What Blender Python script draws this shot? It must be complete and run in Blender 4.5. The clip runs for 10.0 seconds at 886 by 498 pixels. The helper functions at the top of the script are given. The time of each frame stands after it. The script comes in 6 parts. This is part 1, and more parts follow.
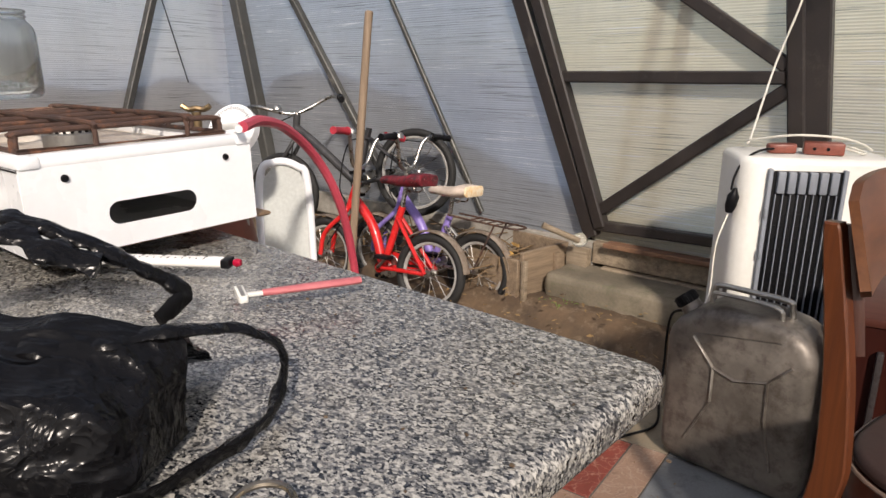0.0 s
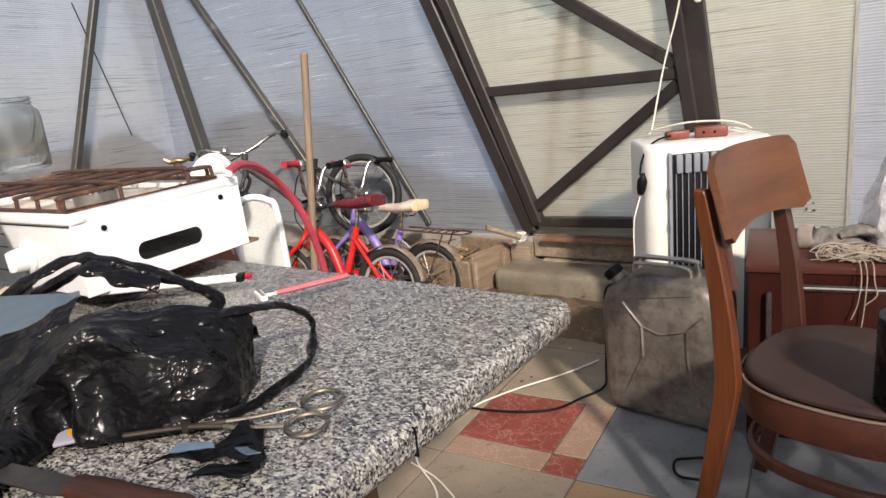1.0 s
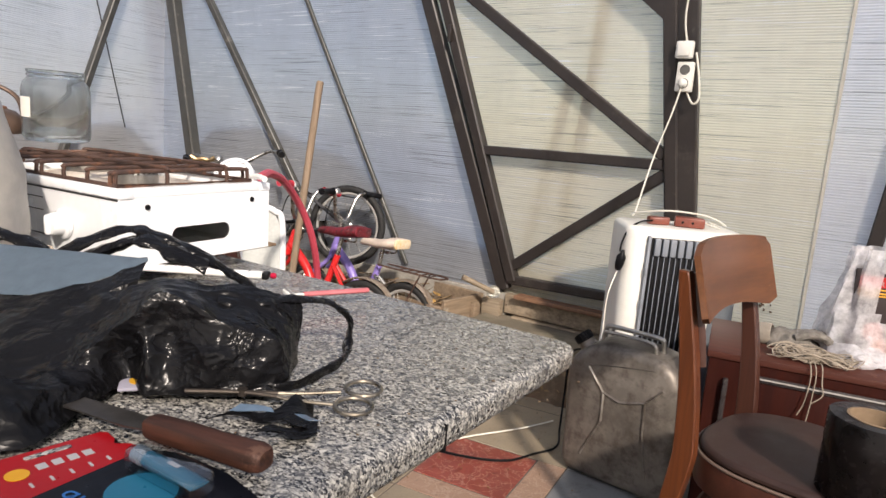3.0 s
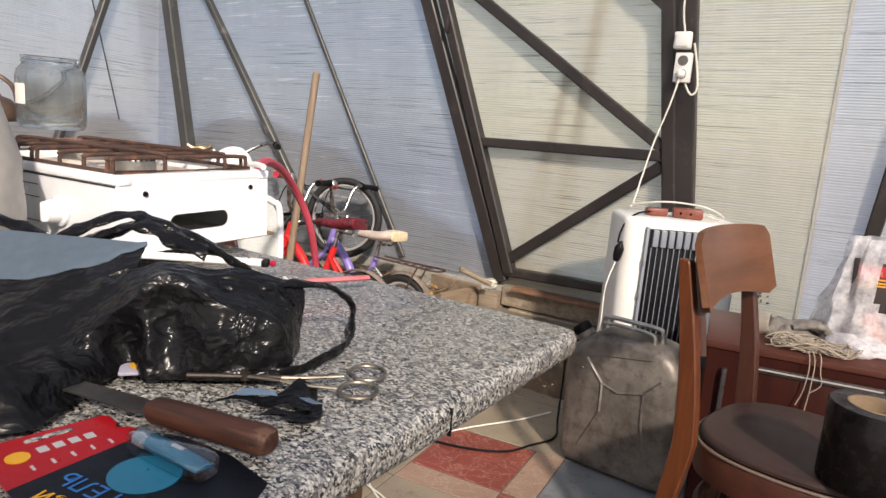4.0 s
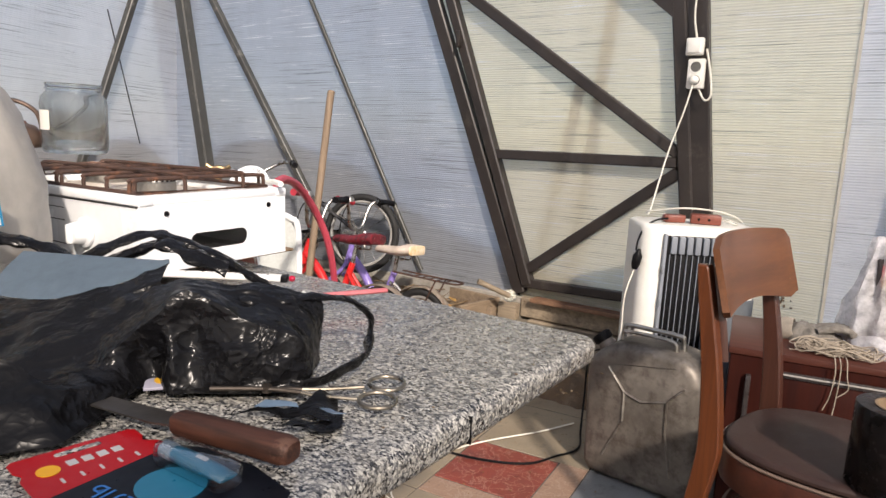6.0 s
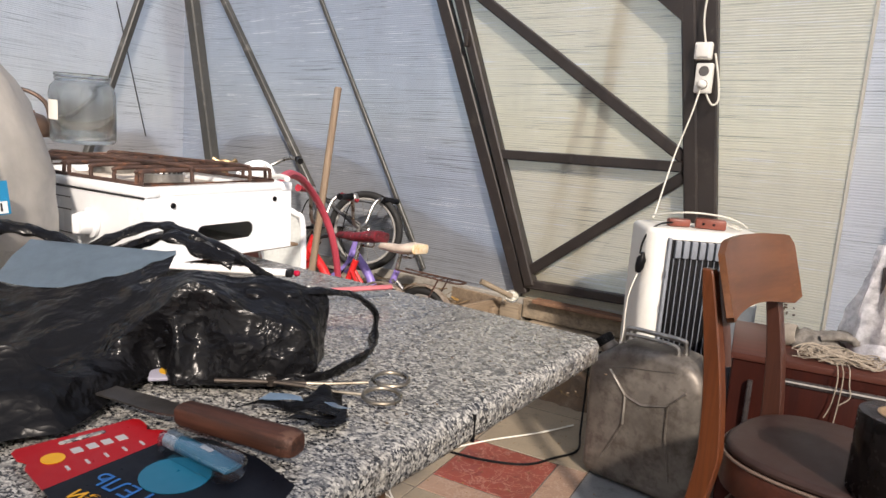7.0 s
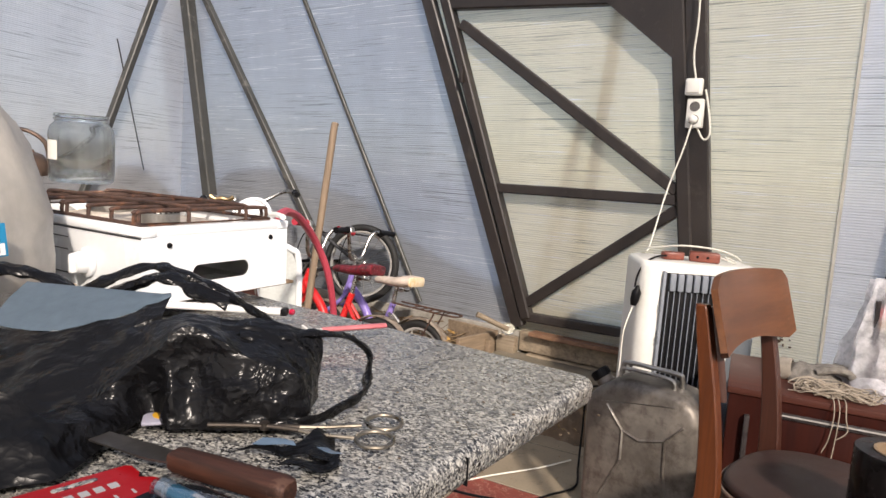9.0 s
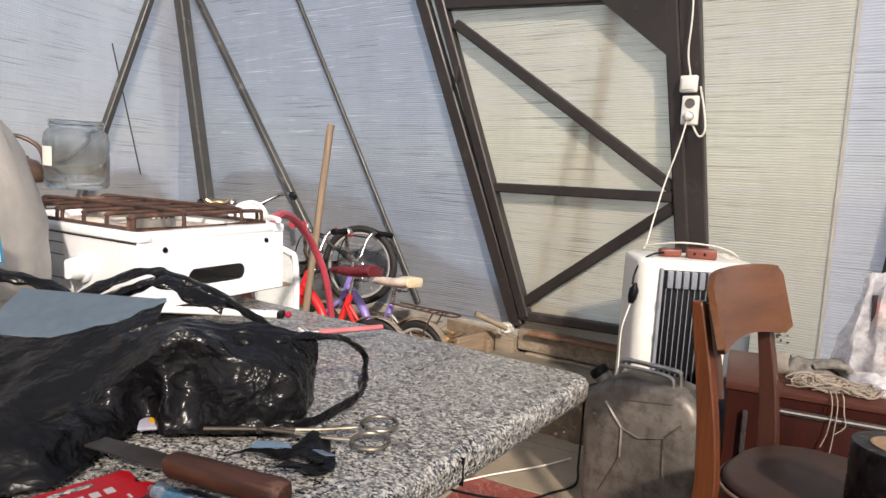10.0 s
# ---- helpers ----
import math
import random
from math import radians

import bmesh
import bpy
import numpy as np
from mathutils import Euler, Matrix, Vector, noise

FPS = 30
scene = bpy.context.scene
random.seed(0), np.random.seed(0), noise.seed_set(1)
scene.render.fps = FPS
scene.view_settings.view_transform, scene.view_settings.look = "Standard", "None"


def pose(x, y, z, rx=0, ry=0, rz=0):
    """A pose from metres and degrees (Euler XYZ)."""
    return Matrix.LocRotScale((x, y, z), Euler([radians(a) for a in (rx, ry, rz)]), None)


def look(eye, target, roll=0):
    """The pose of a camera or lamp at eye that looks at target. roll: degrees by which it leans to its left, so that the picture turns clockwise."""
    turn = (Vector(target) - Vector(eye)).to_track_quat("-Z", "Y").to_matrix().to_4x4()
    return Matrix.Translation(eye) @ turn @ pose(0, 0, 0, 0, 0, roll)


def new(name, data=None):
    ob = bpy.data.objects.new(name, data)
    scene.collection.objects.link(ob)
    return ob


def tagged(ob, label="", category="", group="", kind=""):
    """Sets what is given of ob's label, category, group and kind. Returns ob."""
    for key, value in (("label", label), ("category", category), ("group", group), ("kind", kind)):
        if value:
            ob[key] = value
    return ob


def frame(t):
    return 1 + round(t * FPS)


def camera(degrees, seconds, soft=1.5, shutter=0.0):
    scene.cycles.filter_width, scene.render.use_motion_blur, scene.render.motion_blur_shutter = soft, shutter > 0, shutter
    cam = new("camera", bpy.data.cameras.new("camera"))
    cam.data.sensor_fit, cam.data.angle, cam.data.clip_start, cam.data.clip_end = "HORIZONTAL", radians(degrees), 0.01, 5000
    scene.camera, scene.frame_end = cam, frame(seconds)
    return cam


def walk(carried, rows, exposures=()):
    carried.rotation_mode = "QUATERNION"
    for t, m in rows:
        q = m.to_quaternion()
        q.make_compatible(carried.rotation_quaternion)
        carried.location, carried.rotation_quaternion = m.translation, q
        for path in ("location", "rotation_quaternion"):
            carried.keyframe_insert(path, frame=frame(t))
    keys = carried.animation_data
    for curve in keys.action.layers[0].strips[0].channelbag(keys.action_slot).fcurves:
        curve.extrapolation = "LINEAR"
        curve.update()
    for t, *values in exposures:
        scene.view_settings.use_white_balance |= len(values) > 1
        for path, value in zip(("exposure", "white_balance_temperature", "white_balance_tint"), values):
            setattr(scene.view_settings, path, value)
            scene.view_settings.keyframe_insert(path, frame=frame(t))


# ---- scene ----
cam = camera(68.3, 10.0)
PATH = [
    (0, (-0.104, -0.102, 1.018), (-0.12, 1.831, 0.502), 0.3),
    (0.5, (-0.137, -0.297, 1.06), (-0.041, 1.609, 0.462), -4.0),
    (1, (-0.123, -0.352, 1.048), (0.013, 1.586, 0.575), -6.0),
    (1.5, (-0.17, -0.418, 1.062), (0.117, 1.531, 0.72), -3.5),
    (2, (-0.212, -0.428, 1.058), (0.096, 1.522, 0.736), 1.8),
    (2.5, (-0.226, -0.426, 1.046), (0.087, 1.524, 0.734), 4.9),
    (3, (-0.231, -0.433, 1.039), (0.04, 1.522, 0.714), 4.6),
    (3.2, (-0.23, -0.426, 1.035), (0.063, 1.523, 0.696), 4.6),
    (4.3, (-0.241, -0.426, 1.024), (0.037, 1.525, 0.684), 4.7),
    (4.5, (-0.241, -0.432, 1.028), (0.025, 1.522, 0.697), 4.9),
    (5, (-0.242, -0.434, 1.023), (0.008, 1.527, 0.718), 4.6),
    (5.5, (-0.235, -0.435, 1.023), (-0.003, 1.529, 0.722), 2.4),
    (7, (-0.242, -0.434, 1.019), (-0.019, 1.53, 0.716), 4.1),
    (7.5, (-0.24, -0.44, 1.025), (-0.017, 1.527, 0.746), 3.7),
    (8, (-0.236, -0.441, 1.026), (-0.008, 1.527, 0.75), 2.8),
    (8.5, (-0.237, -0.446, 1.035), (-0.006, 1.528, 0.811), 4.2),
    (9, (-0.239, -0.442, 1.034), (-0.012, 1.534, 0.823), 3.9),
    (9.5, (-0.234, -0.447, 1.039), (-0.006, 1.53, 0.836), 3.3),
    (10, (-0.233, -0.445, 1.036), (-0.003, 1.53, 0.825), 3.1),
]
walk(cam, [(t, look(eye, target, roll)) for t, eye, target, roll in PATH], [(0.0, 0.90, 7000, 17), (0.6, 1.05, 7000, 17), (1.6, 1.15, 7000, 17), (10.0, 1.15, 7000, 17)])

# ---- world, sun, exposure ----
world = bpy.data.worlds.new("sky")
scene.world = world
world.use_nodes = True
_wn = world.node_tree
_sky = _wn.nodes.new("ShaderNodeTexSky")
_sky.sky_type = "NISHITA"
_sky.sun_disc = False
SUN_EL, SUN_AZ = 33.5, 174.0          # degrees above the horizon; clockwise from +y
_sky.sun_elevation, _sky.sun_rotation = radians(SUN_EL), radians(SUN_AZ)
_wn.nodes["Background"].inputs["Strength"].default_value = 0.09
_wn.links.new(_sky.outputs[0], _wn.nodes["Background"].inputs[0])
sun = new("sun", bpy.data.lights.new("sun", "SUN"))
sun.data.energy, sun.data.angle, sun.data.color = 5.0, radians(3.5), (1.0, 0.94, 0.84)
_sd = Vector((math.sin(radians(SUN_AZ)) * math.cos(radians(SUN_EL)), math.cos(radians(SUN_AZ)) * math.cos(radians(SUN_EL)), math.sin(radians(SUN_EL))))
sun.matrix_world = look(_sd * 20, (0, 0, 0))


# ---- material helpers ----
def mat(name):
    m = bpy.data.materials.new(name)
    m.use_nodes = True
    t = m.node_tree
    t.nodes.clear()
    out = t.nodes.new("ShaderNodeOutputMaterial")
    return m, t, out


def nd(t, kind, **vals):
    n = t.nodes.new(kind)
    for k, v in vals.items():
        n.inputs[k.replace("_", " ")].default_value = v
    return n


def coords(t, scale=(1, 1, 1), rot=(0, 0, 0), space="Object"):
    c = t.nodes.new("ShaderNodeTexCoord")
    mp = t.nodes.new("ShaderNodeMapping")
    mp.inputs["Scale"].default_value = scale
    mp.inputs["Rotation"].default_value = [radians(a) for a in rot]
    t.links.new(c.outputs[space], mp.inputs["Vector"])
    return mp.outputs[0]


def ramp(t, fac, stops):
    r = t.nodes.new("ShaderNodeValToRGB")
    els = r.color_ramp.elements
    while len(els) < len(stops):
        els.new(0.5)
    for e, (p, c) in zip(els, stops):
        e.position, e.color = p, (*c, 1) if len(c) == 3 else c
    t.links.new(fac, r.inputs[0])
    return r.outputs[0]


def noise_tex(t, vec, scale, detail=4.0, rough=0.6):
    n = nd(t, "ShaderNodeTexNoise", Scale=scale, Detail=detail, Roughness=rough)
    t.links.new(vec, n.inputs["Vector"])
    return n.outputs["Fac"]


def mixc(t, fac, a, b, kind="MIX"):
    m = t.nodes.new("ShaderNodeMix")
    m.data_type, m.blend_type = "RGBA", kind
    for sock, v in ((m.inputs[0], fac), (m.inputs[6], a), (m.inputs[7], b)):
        if isinstance(v, (int, float)):
            sock.default_value = v
        elif isinstance(v, tuple):
            sock.default_value = (*v, 1)
        else:
            t.links.new(v, sock)
    return m.outputs[2]


def bumped(t, height, strength, dist=0.002):
    b = nd(t, "ShaderNodeBump", Strength=strength, Distance=dist)
    t.links.new(height, b.inputs["Height"])
    return b.outputs[0]


def surface(name, base, dark, scale=8.0, rough=0.5, metal=0.0, fine=120.0, bump=0.15, dirt=None, dirt_amount=0.5, stretch=(1, 1, 1), rough_var=0.15, coat=0.0, space="Object", grain=0.55, spec=0.4):
    """A painted, worn or grained solid: two colours at two scales, dirt patches, fine relief."""
    m, t, out = mat(name)
    p = nd(t, "ShaderNodeBsdfPrincipled", Metallic=metal, Coat_Weight=coat, Specular_IOR_Level=spec)
    v = coords(t, stretch, space=space)
    big, small = noise_tex(t, v, scale), noise_tex(t, v, fine, 3.0)
    c = ramp(t, big, [(0.3, dark), (0.68, base)])
    g = ramp(t, small, [(0.25, (0.72, 0.72, 0.72)), (0.75, (1.12, 1.12, 1.12))])
    c = mixc(t, grain, c, g, "MULTIPLY")
    if dirt:
        d = noise_tex(t, v, scale * 2.7, 8.0, 0.7)
        w = ramp(t, d, [(0.62 - 0.2 * dirt_amount, (0, 0, 0)), (0.72, (1, 1, 1))])
        c = mixc(t, w, c, dirt)
    t.links.new(c, p.inputs["Base Color"])
    r = ramp(t, big, [(0.2, (max(rough - rough_var, 0.03),) * 3), (0.8, (min(rough + rough_var, 1),) * 3)])
    t.links.new(r, p.inputs["Roughness"])
    if bump:
        t.links.new(bumped(t, small, bump, 0.0015), p.inputs["Normal"])
    t.links.new(p.outputs[0], out.inputs[0])
    return m


def wood(name, base, dark, axis=0, rough=0.45, scale=1.0, coat=0.0, wear=None, spec=0.3):
    m, t, out = mat(name)
    p = nd(t, "ShaderNodeBsdfPrincipled", Roughness=rough, Coat_Weight=coat, Coat_Roughness=0.25, Specular_IOR_Level=spec)
    st = [26.0 * scale] * 3
    st[axis] = 1.6 * scale
    v = coords(t, tuple(st))
    a, b = noise_tex(t, v, 1.6, 6.0, 0.7), noise_tex(t, v, 7.0, 3.0)
    c = ramp(t, a, [(0.3, dark), (0.62, base)])
    c = mixc(t, 0.4, c, ramp(t, b, [(0.3, (0.6, 0.6, 0.6)), (0.7, (1.1, 1.1, 1.1))]), "MULTIPLY")
    if wear:
        w = noise_tex(t, coords(t), 14.0, 8.0, 0.75)
        c = mixc(t, ramp(t, w, [(0.63, (0, 0, 0)), (0.69, (1, 1, 1))]), c, wear)
    t.links.new(c, p.inputs["Base Color"])
    t.links.new(bumped(t, a, 0.2, 0.001), p.inputs["Normal"])
    t.links.new(p.outputs[0], out.inputs[0])
    return m


def plain(name, c, rough=0.5, metal=0.0, trans=0.0, ior=1.45, alpha=1.0, spec=0.4):
    m, t, out = mat(name)
    p = nd(t, "ShaderNodeBsdfPrincipled", Base_Color=(*c, 1), Roughness=rough, Metallic=metal, Transmission_Weight=trans, IOR=ior, Alpha=alpha, Specular_IOR_Level=spec)
    n = noise_tex(t, coords(t), 90.0)
    rr = ramp(t, n, [(0.3, (max(rough - 0.08, 0.0),) * 3), (0.7, (min(rough + 0.08, 1),) * 3)])
    t.links.new(rr, p.inputs["Roughness"])
    t.links.new(p.outputs[0], out.inputs[0])
    return m


def polycarbonate(name, tint, clear, shine, inner=0.35):
    """Twin-wall sheet: translucent, a little see-through, horizontal flutes, scratched streaks; flute shading and
    glints in the colour.
    """
    m, t, out = mat(name)
    v = coords(t)
    wave = nd(t, "ShaderNodeTexWave", Scale=30.0, Distortion=0.4, Detail=2.0)
    wave.bands_direction = "Z"
    t.links.new(v, wave.inputs["Vector"])
    vs = coords(t, (1.3, 1.3, 95.0))
    sn = noise_tex(t, vs, 1.7, 5.0, 0.65)
    cloud = noise_tex(t, coords(t, (1, 1, 0.6)), 1.4, 5.0, 0.6)
    h = mixc(t, ramp(t, sn, [(0.60, (0, 0, 0)), (0.66, (0.9, 0.9, 0.9))]), wave.outputs[0], (1.0, 1.0, 1.0))
    nrm = bumped(t, h, 0.45, 0.004)
    col = mixc(t, ramp(t, cloud, [(0.35, (0, 0, 0)), (0.7, (1, 1, 1))]), tint, tuple(0.86 * a for a in tint))
    # The flutes' light and dark sides are multiplied into the colour.
    flute = ramp(t, wave.outputs[0], [(0.2, (0.955,) * 3), (0.8, (1.02,) * 3)])
    col = mixc(t, 1.0, col, flute, "MULTIPLY")
    patch = noise_tex(t, coords(t, (1.0, 1.0, 1.6)), 2.6, 3.0)
    # White streaks: scratches with their glints painted in.
    hi = mixc(t, 1.0, ramp(t, sn, [(0.60, (0, 0, 0)), (0.615, (1, 1, 1))]), ramp(t, patch, [(0.44, (0, 0, 0)), (0.56, (1, 1, 1))]), "MULTIPLY")
    col = mixc(t, hi, col, (1.0, 1.0, 1.0))
    dn = noise_tex(t, coords(t, (1.1, 1.1, 150.0)), 1.9, 3.0, 0.5)
    lo = mixc(t, 1.0, ramp(t, dn, [(0.615, (0, 0, 0)), (0.63, (1.0,) * 3)]), ramp(t, patch, [(0.46, (1, 1, 1)), (0.62, (0.1,) * 3)]), "MULTIPLY")
    col = mixc(t, lo, col, tuple(0.42 * a for a in tint))
    stain = noise_tex(t, coords(t, (2.2, 2.2, 0.5)), 1.7, 5.0, 0.7)
    col = mixc(t, ramp(t, stain, [(0.45, (0, 0, 0)), (0.75, (0.5,) * 3)]), col, tuple(0.72 * a for a in tint))
    tr = t.nodes.new("ShaderNodeBsdfTranslucent")
    df = t.nodes.new("ShaderNodeBsdfDiffuse")
    gl = nd(t, "ShaderNodeBsdfGlossy", Roughness=0.22, Color=(0.9, 0.94, 1.0, 1))
    tp = nd(t, "ShaderNodeBsdfTransparent", Color=(*tint, 1))
    for b in (tr, df):
        t.links.new(col, b.inputs["Color"])
    for b in (tr, df, gl):
        t.links.new(nrm, b.inputs["Normal"])

    def blend(f, a, b):
        s = nd(t, "ShaderNodeMixShader")
        if isinstance(f, float):
            s.inputs[0].default_value = f
        else:
            t.links.new(f, s.inputs[0])
        t.links.new(a, s.inputs[1])
        t.links.new(b, s.inputs[2])
        return s.outputs[0]

    body = blend(inner, tr.outputs[0], df.outputs[0])
    body = blend(clear, body, tp.outputs[0])
    fr = nd(t, "ShaderNodeFresnel", IOR=1.5)
    gain = nd(t, "ShaderNodeMath")
    gain.operation = "MULTIPLY"
    gain.inputs[1].default_value = shine
    t.links.new(fr.outputs[0], gain.inputs[0])
    t.links.new(blend(gain.outputs[0], body, gl.outputs[0]), out.inputs[0])
    return m


# ---- geometry helpers ----
def link(name, bm, material, parent=None, label="", smooth=False):
    me = bpy.data.meshes.new(name)
    bmesh.ops.recalc_face_normals(bm, faces=bm.faces)
    bm.to_mesh(me)
    bm.free()
    for m in material if isinstance(material, (list, tuple)) else [material]:
        me.materials.append(m)
    if smooth:
        for f in me.polygons:
            f.use_smooth = True
        me.set_sharp_from_angle(angle=radians(38))
    ob = new(name, me)
    if parent:
        ob.parent = parent
    if label:
        ob["label"] = label
    return ob


def part(name, bm, material, parent, label="", smooth=True):
    return link(name, bm, material, parent, label, smooth)


def thing(name, m, label, category, group="", kind=""):
    e = new(name)
    e.matrix_world = m
    e.empty_display_size = 0.05
    return tagged(e, label, category, group, kind)


def solo(name, bm, material, m, label, category, group="", kind="", smooth=True):
    ob = link(name, bm, material, None, "", smooth)
    ob.matrix_world = m
    return tagged(ob, label, category, group, kind)


def bm0():
    return bmesh.new()


def box(bm, c, s, m=None, bevel=0.0, seg=2):
    tmp = bmesh.new()
    bmesh.ops.create_cube(tmp, size=1.0)
    bmesh.ops.scale(tmp, vec=s, verts=tmp.verts)
    if bevel:
        bmesh.ops.bevel(tmp, geom=tmp.edges[:], offset=bevel, segments=seg, profile=0.5, affect="EDGES")
    bmesh.ops.translate(tmp, vec=c, verts=tmp.verts)
    return join(bm, tmp, m)


def join(bm, tmp, m=None):
    if m is not None:
        tmp.transform(m)
    vs = [bm.verts.new(v.co) for v in tmp.verts]
    tmp.verts.index_update()
    for f in tmp.faces:
        try:
            bm.faces.new([vs[v.index] for v in f.verts])
        except ValueError:
            pass
    tmp.free()
    return bm


def grid_skin(bm, rings, closed_ring=True, caps=True):
    rows = [[bm.verts.new(p) for p in r] for r in rings]
    n = len(rows[0])
    for a, b in zip(rows, rows[1:]):
        for i in range(n if closed_ring else n - 1):
            j = (i + 1) % n
            bm.faces.new((a[i], a[j], b[j], b[i]))
    if caps and closed_ring:
        bm.faces.new(rows[0][::-1])
        bm.faces.new(rows[-1])
    return bm


def tube(bm, pts, r, seg=8, closed=False, flat=1.0, caps=True):
    """A round (or flattened) bar along points; r may be a list."""
    pts = [Vector(p) for p in pts]
    n = len(pts)
    rs = r if isinstance(r, (list, tuple)) else [r] * n
    tans = []
    for i in range(n):
        a = pts[(i - 1) % n] if (closed or i > 0) else pts[i]
        b = pts[(i + 1) % n] if (closed or i < n - 1) else pts[i]
        tans.append((b - a).normalized())
    up = Vector((0, 0, 1)) if abs(tans[0].z) < 0.9 else Vector((1, 0, 0))
    side = tans[0].cross(up).normalized()
    rings = []
    for i in range(n):
        side = (side - tans[i] * side.dot(tans[i])).normalized()
        nor = side.cross(tans[i])
        rings.append([pts[i] + (side * math.cos(k * math.tau / seg) + nor * math.sin(k * math.tau / seg) * flat) * rs[i] for k in range(seg)])
    if closed:
        rings.append(rings[0])
        rows = [[bm.verts.new(p) for p in q] for q in rings[:-1]]
        rows.append(rows[0])
        for a, b in zip(rows, rows[1:]):
            for i in range(seg):
                j = (i + 1) % seg
                bm.faces.new((a[i], a[j], b[j], b[i]))
        return bm
    return grid_skin(bm, rings, True, caps)


def curve(pts, n=8):
    """Points of a smooth line through pts."""
    P = [Vector(p) for p in pts]
    P = [2 * P[0] - P[1]] + P + [2 * P[-1] - P[-2]]
    out = []
    for i in range(1, len(P) - 2):
        a, b, c, d = P[i - 1:i + 3]
        for k in range(n):
            s = k / n
            out.append(0.5 * (2 * b + (c - a) * s + (2 * a - 5 * b + 4 * c - d) * s * s + (3 * b - a - 3 * c + d) * s ** 3))
    return out + [P[-2]]


def ringpts(c, r, axis="z", n=24, a0=0.0, a1=math.tau):
    full = abs(a1 - a0 - math.tau) < 1e-6
    out = []
    for k in range(n):
        a = a0 + (a1 - a0) * k / (n if full else n - 1)
        p = {"z": (math.cos(a), math.sin(a), 0), "x": (0, math.cos(a), math.sin(a)), "y": (math.cos(a), 0, math.sin(a))}[axis]
        out.append(Vector(c) + Vector(p) * r)
    return out


def lathe(bm, prof, seg=24, m=None):
    """prof: (r, z) from bottom to top; r = 0 closes."""
    tmp = bmesh.new()
    rows = []
    for r, z in prof:
        rows.append([tmp.verts.new((0, 0, z))] if r < 1e-6 else [tmp.verts.new((r * math.cos(k * math.tau / seg), r * math.sin(k * math.tau / seg), z)) for k in range(seg)])
    for a, b in zip(rows, rows[1:]):
        for i in range(seg):
            j = (i + 1) % seg
            if len(a) == 1 and len(b) == 1:
                continue
            if len(a) == 1:
                tmp.faces.new((a[0], b[j], b[i]))
            elif len(b) == 1:
                tmp.faces.new((a[i], a[j], b[0]))
            else:
                tmp.faces.new((a[i], a[j], b[j], b[i]))
    return join(bm, tmp, m)


def prism(bm, poly, z0, z1, m=None, bevel=0.0, seg=2):
    """A flat outline (x, y) raised from z0 to z1."""
    tmp = bmesh.new()
    f = tmp.faces.new([tmp.verts.new((x, y, z0)) for x, y in poly])
    r = bmesh.ops.extrude_face_region(tmp, geom=[f])
    bmesh.ops.translate(tmp, vec=(0, 0, z1 - z0), verts=[v for v in r["geom"] if isinstance(v, bmesh.types.BMVert)])
    bmesh.ops.recalc_face_normals(tmp, faces=tmp.faces)
    if bevel:
        es = [e for e in tmp.edges if abs(e.verts[0].co.z - e.verts[1].co.z) < 1e-6]
        bmesh.ops.bevel(tmp, geom=es, offset=bevel, segments=seg, profile=0.5, affect="EDGES")
    return join(bm, tmp, m)


def rounded(w, h, r, n=5, cx=0.0, cy=0.0):
    """Outline of a rounded rectangle."""
    out = []
    for sx, sy, a in ((1, 1, 0), (-1, 1, 90), (-1, -1, 180), (1, -1, 270)):
        for k in range(n):
            b = radians(a + 90 * k / (n - 1))
            out.append((cx + sx * (w / 2 - r) + r * math.cos(b), cy + sy * (h / 2 - r) + r * math.sin(b)))
    return out


def bar_between(bm, a, b, w, d, up):
    """A square bar from a to b; w across, d along the direction up."""
    a, b, up = Vector(a), Vector(b), Vector(up)
    t = (b - a).normalized()
    s = t.cross(up).normalized()
    u = s.cross(t).normalized()
    m = Matrix((s, t, u)).transposed().to_4x4()
    m.translation = (a + b) / 2
    return box(bm, (0, 0, 0), (w, (b - a).length, d), m, bevel=min(w, d) * 0.12, seg=1)


def rumple(bm, amp, scale, seed=0.0, detail=3):
    """Shift vertices along their normals by noise."""
    bm.normal_update()
    off = Vector((seed, seed * 1.7, -seed))
    for v in bm.verts:
        v.co += v.normal * amp * noise.fractal(v.co * scale + off, 1.0, 2.0, detail)
    return bm


def frame_axes(o, x, z=(0, 0, 1)):
    """A pose with origin o, x axis along x, z near z."""
    x, z = Vector(x).normalized(), Vector(z)
    y = z.cross(x).normalized()
    z = x.cross(y)
    m = Matrix((x, y, z)).transposed().to_4x4()
    m.translation = o
    return m


# ---- materials ----
M_PANEL = polycarbonate("polycarbonate_clear", (0.66, 0.705, 0.765), 0.08, 1.0, 0.36)
M_PANEL_SIDE = polycarbonate("polycarbonate_side", (0.93, 0.945, 0.96), 0.08, 1.0, 0.4)
M_REAR = polycarbonate("polycarbonate_rear", (0.86, 0.88, 0.90), 0.06, 0.6, 0.4)
M_PANEL_DOOR = polycarbonate("polycarbonate_yellowish", (1.0, 0.95, 0.76), 0.08, 0.8, 0.42)
M_FILM = plain("clear_outer_skin", (0.95, 0.97, 1.0), 0.15)
_t = M_FILM.node_tree
_o = [n for n in _t.nodes if n.type == "OUTPUT_MATERIAL"][0]
_p = [n for n in _t.nodes if n.type == "BSDF_PRINCIPLED"][0]
_tp, _mx = nd(_t, "ShaderNodeBsdfTransparent", Color=(0.96, 0.98, 1.0, 1)), nd(_t, "ShaderNodeMixShader", Fac=0.06)
_t.links.new(_tp.outputs[0], _mx.inputs[1])
_t.links.new(_p.outputs[0], _mx.inputs[2])
